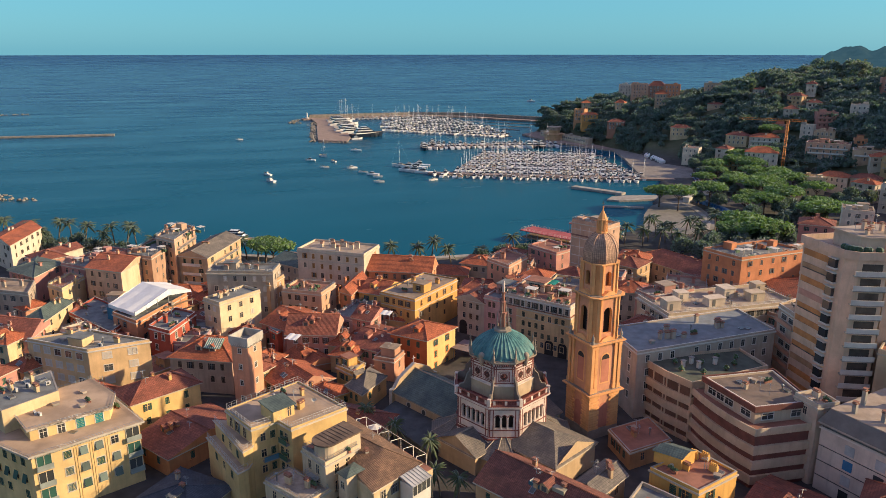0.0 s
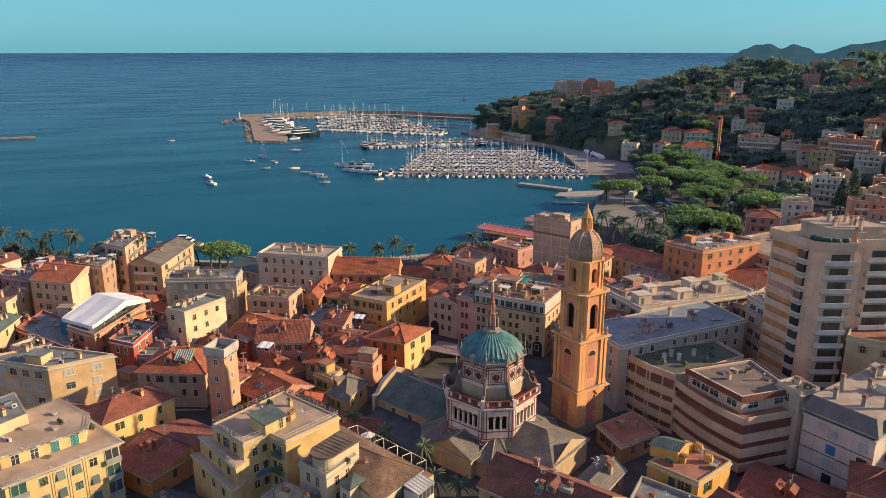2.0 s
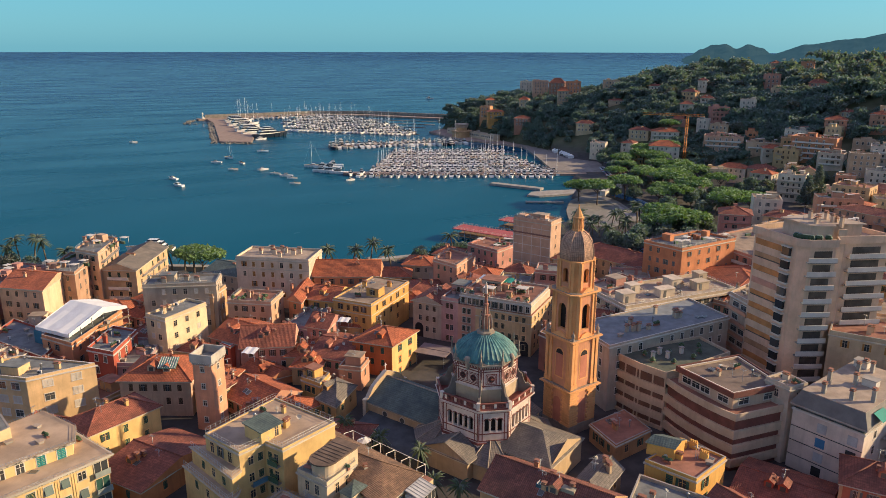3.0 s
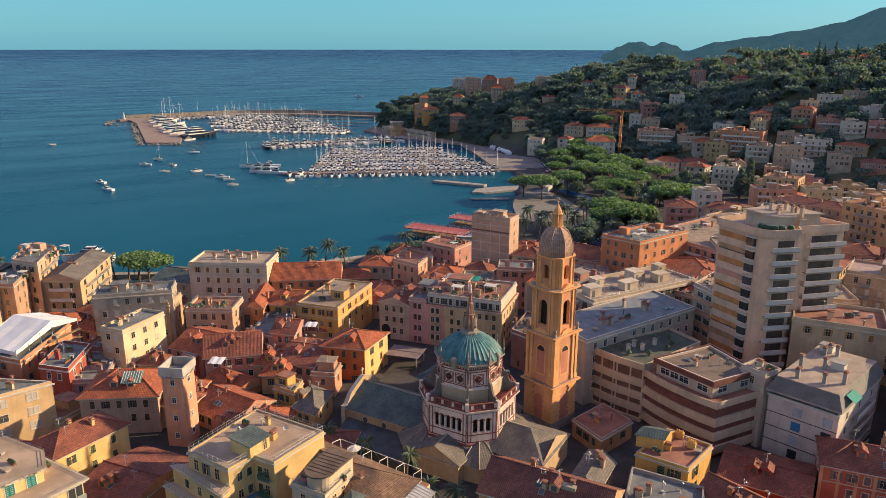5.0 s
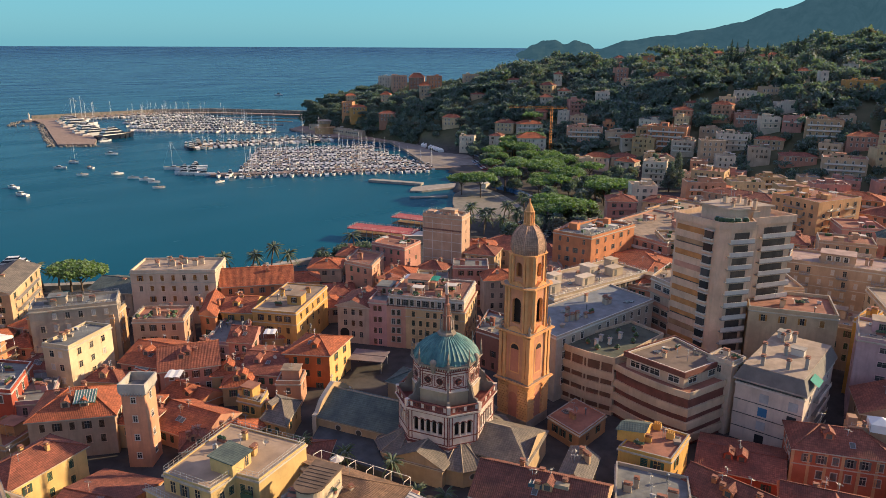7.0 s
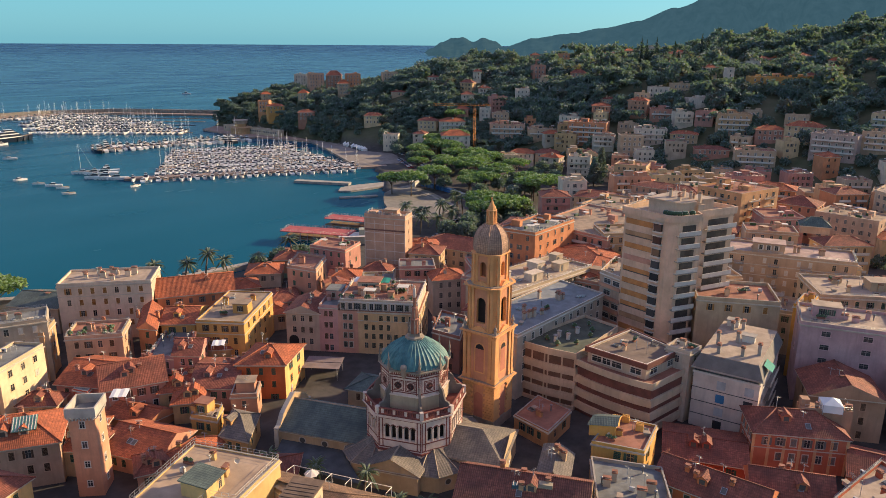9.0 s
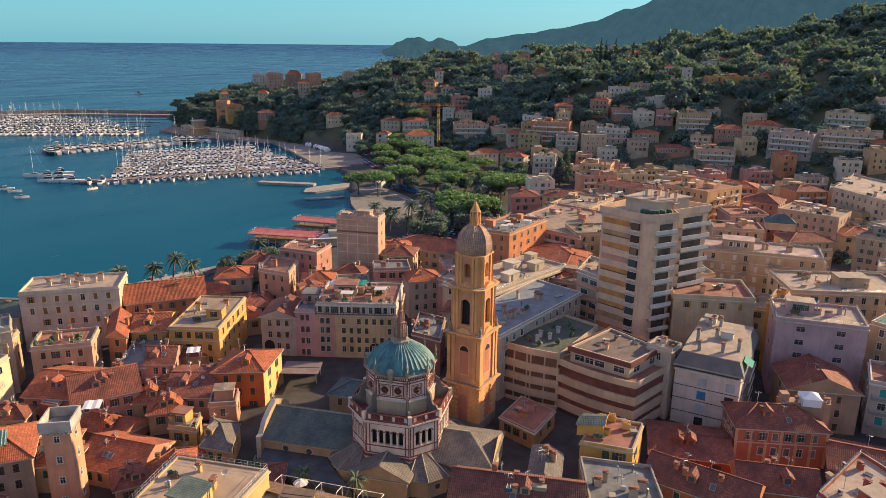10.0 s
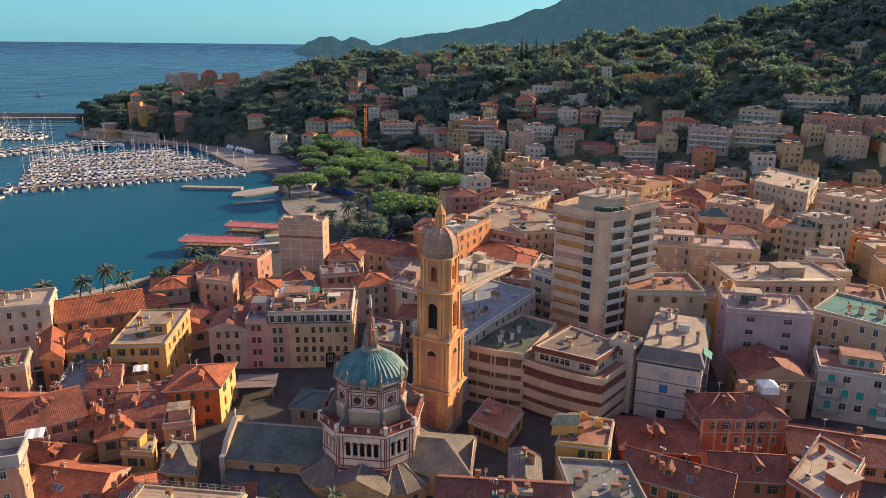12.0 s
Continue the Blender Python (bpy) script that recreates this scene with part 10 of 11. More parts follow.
house("cream apartment house with a flat roof on the wooded slope", rect((454.5, 139.8), (454.6, 115.7), 14.0), 42.9, base=32.1, wall=(0.56,0.47,0.33), roof="flat", cover=FLAT, rise=2.4, shutter=GREYSH, gap=4.2, rows=3, sides=(0,), chimneys=3, aerials=0, kinds=("shut", "plain"), name="villa", category="villa", group="hillside villas", cornice=True, surround=WHITE, balconies=((0, 0.05, 0.95, 0, 4, WHITE),), box=(0.4, 0.5, 5, 4, 2.4))
house("beige apartment house with a flat roof on the wooded slope", rect((426.4, 136.9), (431.7, 104.6), 14.0), 35.1, base=22.8, wall=(0.52,0.41,0.31), roof="flat", cover=PALEROOF, rise=2.7, shutter=GREYSH, gap=4.2, rows=4, sides=(0,), chimneys=3, aerials=0, kinds=("shut", "plain"), name="villa", category="villa", group="hillside villas", cornice=True, surround=WHITE, balconies=((0, 0.05, 0.95, 0, 4, WHITE),), box=(0.4, 0.5, 5, 4, 2.4))
house("beige apartment house with a flat roof on the wooded slope", rect((470.8, 116.0), (479.0, 81.4), 14.0), 51.5, base=38.9, wall=(0.52,0.41,0.31), roof="flat", cover=PALEROOF, rise=2.8, shutter=GREYSH, gap=4.2, rows=4, sides=(0,), chimneys=3, aerials=0, kinds=("shut", "plain"), name="villa", category="villa", group="hillside villas", cornice=True, surround=WHITE, balconies=((0, 0.05, 0.95, 0, 4, WHITE),), box=(0.4, 0.5, 5, 4, 2.4))
house("rose apartment house with a flat roof on the wooded slope", rect((441.9, 99.9), (447.7, 70.4), 14.0), 41.9, base=28.6, wall=(0.48,0.26,0.21), roof="flat", cover=TERRACE, rise=2.9, shutter=GREYSH, gap=4.2, rows=4, sides=(0,), chimneys=3, aerials=0, kinds=("shut", "plain"), name="villa", category="villa", group="hillside villas", cornice=True, surround=WHITE, box=(0.4, 0.5, 5, 4, 2.4))
house("beige villa with a flat roof on the wooded slope", rect((419.3, 82.5), (427.2, 64.9), 11.5), 34.0, base=20.6, wall=(0.52,0.41,0.31), roof="flat", cover=TERRACE, rise=2.9, shutter=GREYSH, gap=3.4, rows=4, sides=(0,), chimneys=2, aerials=0, kinds=("shut", "plain"), name="villa", category="villa", group="hillside villas", cornice=False, surround=WHITE)
house("white villa with a flat roof on the wooded slope", rect((531.5, 150.3), (532.3, 136.4), 8.3), 59.8, base=54.0, wall=(0.60,0.57,0.53), roof="flat", cover=PALEROOF, rise=1.3, shutter=GREYSH, gap=3.4, rows=3, sides=(0,), chimneys=2, aerials=0, kinds=("shut", "plain"), name="villa", category="villa", group="hillside villas", cornice=False, surround=WHITE)
house("white villa with a tiled hipped roof on the wooded slope", rect((535.4, 113.3), (536.1, 97.5), 9.5), 60.3, base=55.0, wall=(0.60,0.57,0.53), roof="hip", cover=TERRA_OLD, rise=1.5, shutter=GREYSH, gap=3.4, rows=3, sides=(0,), chimneys=2, aerials=0, kinds=("shut", "plain"), name="villa", category="villa", group="hillside villas", cornice=False, surround=WHITE)
house("beige villa with a flat roof on the wooded slope", rect((486.3, 75.1), (483.9, 59.1), 9.7), 52.5, base=42.0, wall=(0.52,0.41,0.31), roof="flat", cover=TERRACE, rise=2.3, shutter=GREYSH, gap=3.4, rows=3, sides=(0,), chimneys=2, aerials=0, kinds=("shut", "plain"), name="villa", category="villa", group="hillside villas", cornice=False, surround=WHITE)
house("rose villa with a flat roof on the wooded slope", rect((452.7, 72.3), (449.4, 55.7), 10.2), 41.5, base=30.9, wall=(0.48,0.26,0.21), roof="flat", cover=PALEROOF, rise=2.3, shutter=GREYSH, gap=3.4, rows=3, sides=(0,), chimneys=2, aerials=0, kinds=("shut", "plain"), name="villa", category="villa", group="hillside villas", cornice=False, surround=WHITE)
house("beige apartment house with a tiled hipped roof on the wooded slope", rect((588.6, 185.9), (600.4, 167.2), 13.3), 70.8, base=65.6, wall=(0.52,0.41,0.31), roof="hip", cover=TERRA_OLD, rise=1.4, shutter=GREYSH, gap=4.2, rows=3, sides=(0,), chimneys=3, aerials=0, kinds=("shut", "plain"), name="villa", category="villa", group="hillside villas", cornice=True, surround=WHITE, balconies=((0, 0.05, 0.95, 0, 4, WHITE),))
house("beige villa with a tiled hipped roof on the wooded slope", rect((582.8, 222.9), (584.7, 205.3), 10.6), 67.4, base=62.9, wall=(0.52,0.41,0.31), roof="hip", cover=TERRA_OLD, rise=1.2, shutter=GREYSH, gap=3.4, rows=3, sides=(0,), chimneys=2, aerials=0, kinds=("shut", "plain"), name="villa", category="villa", group="hillside villas", cornice=False, surround=WHITE)
house("rose villa with a tiled hipped roof on the wooded slope", rect((577.8, 126.6), (583.8, 115.2), 7.7), 69.3, base=65.0, wall=(0.48,0.26,0.21), roof="hip", cover=TERRA_OLD, rise=1.2, shutter=GREYSH, gap=3.4, rows=3, sides=(0,), chimneys=2, aerials=0, kinds=("shut", "plain"), name="villa", category="villa", group="hillside villas", cornice=False, surround=WHITE)
house("beige villa with a tiled hipped roof on the wooded slope", rect((601.0, 312.4), (605.6, 298.9), 8.5), 70.3, base=64.8, wall=(0.52,0.41,0.31), roof="hip", cover=TERRA_OLD, rise=1.5, shutter=GREYSH, gap=3.4, rows=3, sides=(0,), chimneys=2, aerials=0, kinds=("shut", "plain"), name="villa", category="villa", group="hillside villas", cornice=False, surround=WHITE)
house("white villa with a flat roof on the wooded slope", rect((634.7, 93.6), (641.4, 76.2), 11.2), 85.2, base=79.3, wall=(0.60,0.57,0.53), roof="flat", cover=FLAT, rise=1.3, shutter=GREYSH, gap=3.4, rows=3, sides=(0,), chimneys=2, aerials=0, kinds=("shut", "plain"), name="villa", category="villa", group="hillside villas", cornice=False, surround=WHITE)
house("beige villa with a flat roof on the wooded slope", rect((425.6, 288.8), (431.8, 275.9), 8.6), 27.9, base=22.7, wall=(0.52,0.41,0.31), roof="flat", cover=TERRACE, rise=1.2, shutter=GREYSH, gap=3.4, rows=3, sides=(0,), chimneys=2, aerials=0, kinds=("shut", "plain"), name="villa", category="villa", group="hillside villas", cornice=False, surround=WHITE)
house("tan villa with a tiled hipped roof on the wooded slope", rect((416.4, 245.5), (422.8, 229.6), 10.3), 25.6, base=19.2, wall=(0.48,0.36,0.24), roof="hip", cover=TERRA, rise=1.7, shutter=GREYSH, gap=3.4, rows=3, sides=(0,), chimneys=2, aerials=0, kinds=("shut", "plain"), name="villa", category="villa", group="hillside villas", cornice=False, surround=WHITE)
house("rose villa with a tiled hipped roof on the wooded slope", rect((399.9, 220.4), (409.9, 203.4), 11.8), 19.7, base=13.7, wall=(0.48,0.26,0.21), roof="hip", cover=TERRA_OLD, rise=1.7, shutter=GREYSH, gap=3.4, rows=3, sides=(0,), chimneys=2, aerials=0, kinds=("shut", "plain"), name="villa", category="villa", group="hillside villas", cornice=False, surround=WHITE)
house("beige apartment house with a flat roof on the wooded slope", rect((395.1, 194.5), (404.6, 174.3), 13.4), 21.8, base=11.9, wall=(0.52,0.41,0.31), roof="flat", cover=TERRACE, rise=2.2, shutter=GREYSH, gap=4.2, rows=3, sides=(0,), chimneys=3, aerials=0, kinds=("shut", "plain"), name="villa", category="villa", group="hillside villas", cornice=True, surround=WHITE, balconies=((0, 0.05, 0.95, 0, 4, WHITE),), box=(0.4, 0.5, 5, 4, 2.4))
house("pinkish villa with a flat roof on the wooded slope", rect((440.2, 654.0), (454.4, 646.3), 9.7), 48.8, base=30.7, wall=(0.55,0.38,0.30), roof="flat", cover=TERRACE, rise=4.0, shutter=GREYSH, gap=3.4, rows=4, sides=(0,), chimneys=2, aerials=0, kinds=("shut", "plain"), name="villa", category="villa", group="hillside villas", cornice=False, surround=WHITE)
house("brick-brown villa with a tiled hipped roof on the wooded slope", rect((439.2, 624.5), (450.5, 613.7), 9.4), 48.5, base=31.9, wall=(0.36,0.20,0.15), roof="hip", cover=TERRA_OLD, rise=4.6, shutter=GREYSH, gap=3.4, rows=4, sides=(0,), chimneys=2, aerials=0, kinds=("shut", "plain"), name="villa", category="villa", group="hillside villas", cornice=False, surround=WHITE)
house("salmon villa with a flat roof on the wooded slope", rect((414.8, 566.2), (426.1, 557.3), 8.6), 52.0, base=34.9, wall=(0.52,0.26,0.16), roof="flat", cover=FLAT, rise=3.8, shutter=GREYSH, gap=3.4, rows=4, sides=(0,), chimneys=2, aerials=0, kinds=("shut", "plain"), name="villa", category="villa", group="hillside villas", cornice=False, surround=WHITE)
house("beige villa with a tiled hipped roof on the wooded slope", rect((406.2, 566.1), (414.9, 560.2), 7.0), 44.2, base=32.3, wall=(0.52,0.41,0.31), roof="hip", cover=TERRA, rise=3.3, shutter=GREYSH, gap=3.4, rows=4, sides=(0,), chimneys=2, aerials=0, kinds=("shut", "plain"), name="villa", category="villa", group="hillside villas", cornice=False, surround=WHITE)
house("white villa with a flat roof on the wooded slope", rect((442.3, 681.6), (455.4, 671.4), 10.0), 46.8, base=31.7, wall=(0.60,0.57,0.53), roof="flat", cover=FLAT, rise=3.3, shutter=GREYSH, gap=3.4, rows=4, sides=(0,), chimneys=2, aerials=0, kinds=("shut", "plain"), name="villa", category="villa", group="hillside villas", cornice=False, surround=WHITE)
house("ochre villa with a tiled hipped roof on the wooded slope", rect((349.5, 596.5), (363.0, 590.5), 10.0), 25.0, base=16.3, wall=(0.52,0.31,0.11), roof="hip", cover=TERRA, rise=2.0, shutter=GREYSH, gap=3.4, rows=3, sides=(0,), chimneys=2, aerials=0, kinds=("shut", "plain"), name="villa", category="villa", group="hillside villas", cornice=False, surround=WHITE)
house("salmon villa with a flat roof on the wooded slope", rect((353.0, 617.5), (359.5, 609.5), 9.0), 28.0, base=15.9, wall=(0.54,0.30,0.17), roof="flat", cover=TERRACE, rise=2.7, shutter=GREYSH, gap=3.4, rows=4, sides=(0,), chimneys=2, aerials=0, kinds=("shut", "plain"), name="villa", category="villa", group="hillside villas", cornice=False, surround=WHITE)
house("cream villa with a tiled hipped roof on the wooded slope", rect((383.0, 654.7), (391.4, 650.6), 7.0), 31.1, base=22.4, wall=(0.56,0.47,0.33), roof="hip", cover=TERRA, rise=2.4, shutter=GREYSH, gap=3.4, rows=3, sides=(0,), chimneys=2, aerials=0, kinds=("shut", "plain"), name="villa", category="villa", group="hillside villas", cornice=False, surround=WHITE)
house("cream villa with a tiled hipped roof on the wooded slope", rect((390.2, 605.7), (396.1, 599.1), 7.0), 34.5, base=24.7, wall=(0.56,0.47,0.33), roof="hip", cover=TERRA, rise=2.7, shutter=GREYSH, gap=3.4, rows=4, sides=(0,), chimneys=2, aerials=0, kinds=("shut", "plain"), name="villa", category="villa", group="hillside villas", cornice=False, surround=WHITE)
house("brick-brown villa with a tiled hipped roof on the wooded slope", rect((349.3, 552.5), (359.4, 543.3), 8.5), 22.6, base=15.1, wall=(0.36,0.20,0.15), roof="hip", cover=TERRA_OLD, rise=2.1, shutter=GREYSH, gap=3.4, rows=3, sides=(0,), chimneys=2, aerials=0, kinds=("shut", "plain"), name="villa", category="villa", group="hillside villas", cornice=False, surround=WHITE)
house("beige villa with a flat roof on the wooded slope", rect((445.0, 547.4), (457.3, 539.6), 8.7), 53.4, base=44.2, wall=(0.52,0.41,0.31), roof="flat", cover=FLAT, rise=2.0, shutter=GREYSH, gap=3.4, rows=3, sides=(0,), chimneys=2, aerials=0, kinds=("shut", "plain"), name="villa", category="villa", group="hillside villas", cornice=False, surround=WHITE)
house("beige villa with a tiled hipped roof on the wooded slope", rect((411.4, 500.4), (421.6, 493.2), 7.5), 39.4, base=34.2, wall=(0.52,0.41,0.31), roof="hip", cover=TERRA_OLD, rise=1.4, shutter=GREYSH, gap=3.4, rows=3, sides=(0,), chimneys=2, aerials=0, kinds=("shut", "plain"), name="villa", category="villa", group="hillside villas", cornice=False, surround=WHITE)
house("white villa with a tiled hipped roof on the wooded slope", rect((452.1, 496.1), (463.6, 488.5), 8.3), 51.0, base=46.3, wall=(0.60,0.57,0.53), roof="hip", cover=TERRA_OLD, rise=1.3, shutter=GREYSH, gap=3.4, rows=3, sides=(0,), chimneys=2, aerials=0, kinds=("shut", "plain"), name="villa", category="villa", group="hillside villas", cornice=False, surround=WHITE)


# ---- harbour side ----
slab("quay", "pale stone quay below the wooded bank", [(284, 402), (302, 440), (322, 482), (340, 524), (360, 566), (398, 548), (380, 508), (360, 466), (336, 418), (318, 390)], -3, 1.5, surface("quay_stone", (0.26, 0.23, 0.20), 0.9, 0.12, 0.3))
slab("quay", "pale stone apron of the marina with low sheds", [(341, 526.5), (328, 572), (319, 604), (322, 664), (350, 684), (351, 560), (362, 569)], -3, 1.35, QUAY)
bk = MB()
for k in range(38):
    y = 498.0 + 5 * k
    bk.v += [(345.5, y, 0.5), (349.5, y, 3.0 + 0.8 * math.sin(y * 0.7)), (354.0, y, 0.55 * ground_height(359, y)), (360.5, y, ground_height(360.5, y) + 0.05)]
    if k:
        for i in range(3):
            a = 4 * k + i
            bk.f.append((a - 4, a - 3, a + 1, a))
            bk.m.append(0)
            bk.s.append(True)
tagged(bk.out("bank", [surface("bank_earth", (0.085, 0.085, 0.045), 0.95, 0.3, 0.3)]), "steep overgrown bank above the marina quay", "bank", kind="structure")
BANK_HOUSES = ((353, 549), (355, 594), (355, 614))
house("long low marina shed with a pale roof", rect((331.0, 642.0), (337.0, 566.0), 7.0), 6.2, base=1.2, wall=(0.50, 0.44, 0.36), cover=PALEROOF, kinds=("plain",), win=(1.8, 1.6), gap=3.2, chimneys=0, aerials=0, sides=(0,), group="", surround=WHITE)
sv = house("white villa wrapped in green scaffold netting under a red roof", rect((353.5, 389.1), (368.0, 374.8), 14.0), 17.0, base=3.0, wall=(0.62, 0.60, 0.57), roof="hip", rise=3.4, cover=TERRA, kinds=("shut", "plain"), shutter=GREYSH, chimneys=1, aerials=0, group="", name="villa", category="villa")
net = MB()
for k in range(6):
    net.box((9.5, -5.0 + 2.2 * k, -1.0), (0.15, 0.15, 14.0), 0, 1)
for k in range(6):
    net.box((9.5, 0.5, 1.0 + 2.2 * k), (0.12, 13.0, 0.12), 0, 1)
net.box((9.3, 0.5, 0.5), (0.08, 12.6, 11.5), 0, 0)
net.out("scaffold_net", [surface("green_netting", (0.10, 0.26, 0.18), 0.9), METAL], sv)


def cedar(x, y, z, h, seed):
    r = random.Random(seed)
    t = MB().tube((0, 0, -0.5), (0.2, 0.1, h * 0.55), 0.5, 0.3, 8).tube((0.2, 0.1, h * 0.55), (0.1, 0, h), 0.3, 0.06, 6)
    pts = []
    for k in range(15):
        zz = h * (0.2 + 0.78 * k / 14)
        R = 4.6 * (1 - (k / 15) ** 1.4) + 0.6
        n = 4 + int(R * 2.2)
        a0 = r.uniform(0, 6.28)
        for i in range(5):
            a = a0 + 6.28 * i / 5 + r.uniform(-0.3, 0.3)
            L = R * r.uniform(0.7, 1.1)
            t.tube((0, 0, zz), (L * 0.8 * math.cos(a), L * 0.8 * math.sin(a), zz - 0.1 * L), 0.09, 0.03, 4)
            for j in range(max(2, n // 3)):
                d = L * (0.35 + 0.65 * (j + 0.5) / max(2, n // 3))
                pts.append((d * math.cos(a + r.uniform(-0.15, 0.15)), d * math.sin(a + r.uniform(-0.15, 0.15)), zz - 0.12 * d + r.uniform(-0.2, 0.2), r.uniform(0.5, 0.9)))
    V, F = sprays(pts, seed, 16, 0.8, 0.5)
    return tree("cedar", "tall dark cedar with layered boughs", "tree", t, tri_mesh("crown", V, F, LEAF_DARK), (x, y, z), r.uniform(0, 360), "cedars")


for i, (x, y, h) in enumerate(((349, 256, 21), (335, 252, 17), (346, 270, 19), (300, 200, 14), (262, 160, 13))):
    cedar(x, y, ground_height(x, y), h, 200 + i)
for i in range(34):
    s = g.random()
    x, y = 318 + 74 * s + g.uniform(4, 22), 398 + 150 * s - g.uniform(2, 12)
    copy_thing(OAKS[i % 2], pose(x, y, ground_height(x, y), 0, 0, g.uniform(0, 360)))


# the hotel block's panelled front
blank = [o for o in scene.objects if o.name.split(".")[0] == "hotel" and o.location.x > 100][0]
JOINT = surface("pale_joint", (0.62, 0.52, 0.44), 0.9)
top_z = 24.0
for k in range(5):
    MB().box((-7.2 + 3.6 * k, -3.71, 3.0), (0.22, 0.12, top_z - 4.2)).out("panel_joint", [JOINT], blank)
for k in range(7):
    MB().box((0, -3.72, 3.0 + 3.1 * k), (14.4, 0.12, 0.22)).out("panel_joint", [JOINT], blank)
MB().box((0, -3.75, top_z - 4.6), (14.6, 0.2, 0.5)).out("dark_band", [surface("dark_red_band", (0.22, 0.11, 0.09))], blank)
for k in range(5):
    MB().box((-5.6 + 2.4 * k, -1.2 + 0.5 * (k % 3), top_z + 0.05), (1.6, 1.1, 1.0 + 0.3 * (k % 2))).out("roof_hut", [WHITE], blank)


# trees, palms and cars on the promenade
for x, y in ((199, 232), (204, 236), (208, 226), (214, 232), (218, 222), (212, 240), (224, 228), (190, 226), (228, 238), (233, 226), (186, 233)):
    copy_thing(OAKS[0], pose(x, y, 1.2, 0, 0, g.uniform(0, 360)))
for x, y in ((183, 256), (187, 250), (192, 245), (178, 262), (196, 258), (203, 247), (170, 258)):
    copy_thing(PALMS[0], pose(x, y, 1.2, 0, 0, g.uniform(0, 360)))
for k in range(12):
    car(178 + 3.4 * k + g.uniform(-0.4, 0.4), 236 + 1.6 * k, 1.25, 65 + g.uniform(-5, 5))
for k in range(12):
    car(196 + 3.0 * k, 226 + 1.5 * k + g.uniform(-0.4, 0.4), 1.25, -25)

hp = thing("roof_house", "grey slate hipped roof house on a terrace roof", "roof house", (229.5, 104.0, 20.46), -68)
MB().box((0, 0, 0), (9, 6, 2.6)).out("wall", [plaster((0.50, 0.36, 0.28))], hp)
roof_on("hip", [(-4.5, -3), (4.5, -3), (4.5, 3), (-4.5, 3)], 2.6, 2.6, 0.5).out("roof", [GREY_SLATE, TRIM, TRIM], hp)


# ---- the rest of the town between the named houses ----
taken = []
for o in scene.objects:
    if o.parent is None and o.type == "EMPTY" and o.name.split(".")[0] in ("house", "villa", "hotel", "palazzo", "apartment_block", "apartment_tower", "apartment_house", "corner_house", "church", "bell_tower"):
        big = 16.0 if o.name.split(".")[0] in ("church", "palazzo", "apartment_block", "apartment_tower") else 9.0
        taken.append((o.location.x, o.location.y, big))
fill = random.Random(17)
shades = (("cream", CREAM), ("tan", TAN), ("pinkish", PINK), ("rose", ROSE), ("grey", GREYW), ("beige", (0.52, 0.41, 0.31)), ("ochre", (0.54, 0.40, 0.25)), ("salmon", SALMON), ("white", WHITEW), ("pale grey", (0.50, 0.48, 0.44)), ("yellow", (0.60, 0.49, 0.32)))


def infill(x0, x1, y0, y1, n, lo, hi, yaw0, names, red=0.4, keep=9.0, wide=(9, 16), deep=(8, 12), name="house", slope=(-1.0, 900.0), near=1.0):
    tries = 0
    made = 0
    while made < n and tries < n * 40:
        tries += 1
        x, y = fill.uniform(x0, x1), fill.uniform(y0, y1)
        if not (land(x, y) and land(x + 8, y + 8) and land(x - 8, y + 8)):
            continue
        if (38 < x < 96 and 95 < y < 168) or (-16 < x < 18 and 136 < y < 172) or (60 < x < 94 and 150 < y < 186) or (150 < x < 262 and y > 208 + (x - 190) * 0.05) or (x > 255 and y > 248 and x < 330):
            continue
        if 218 < x < 345 and 225 < y < 430 and y > 215 + (x - 218) * 0.12:
            continue
        if not slope[0] <= hill(x, y) <= slope[1]:
            continue
        w, d = fill.uniform(*wide), fill.uniform(*deep)
        if any(math.hypot(x - a, y - b) < c * near + keep * 0.5 + w * 0.22 for a, b, c in taken):
            continue
        taken.append((x, y, max(w, d) * 0.55))
        yaw = radians(yaw0 + fill.uniform(-14, 30))
        ux, uy = math.cos(yaw), math.sin(yaw)
        p0, p1 = (x - ux * w / 2 + uy * d / 2, y - uy * w / 2 - ux * d / 2), (x + ux * w / 2 + uy * d / 2, y + uy * w / 2 - ux * d / 2)
        base = ground_height(x, y)
        word, col = fill.choice(shades)
        pitched = fill.random() < red
        house("%s %s with a %s" % (word, names, "red tiled roof" if pitched else "flat roof and chimneys"), rect(p0, p1, d), base + fill.uniform(lo, hi), base=base, wall=col, roof="hip" if pitched else "flat",
              cover=(fill.choice((TERRA, TERRA_OLD)) if pitched else fill.choice((PALEROOF, FLAT, TERRACE, BITUMEN))), rise=2.2, shutter=fill.choice((GREYSH, BROWN, GREEN)), gap=3.4, rows=5 if w > 10 else 3, sides=(0, 1), bands=1 if fill.random() < 0.4 else 0,
              chimneys=2, aerials=1, rails=not pitched and fill.random() < 0.3, group="town houses" if name == "house" else "hillside villas", cornice=True, name=name, category=name,
              balconies=fill.choice((((0, 0.08, 0.92, 0, 3, fill.choice((WHITE, plaster(col)))),), ((0, 0.08, 0.42, 0, 3, WHITE), (0, 0.6, 0.92, 0, 3, WHITE)), ((0, 0.1, 0.35, 0, 3, None), (1, 0.1, 0.9, 0, 3, WHITE)))) if w > 12 and fill.random() < 0.75 else (), box=(fill.uniform(0.3, 0.7), 0.6, 4.0, 3.4, 2.3) if not pitched and fill.random() < 0.5 else None)
        made += 1


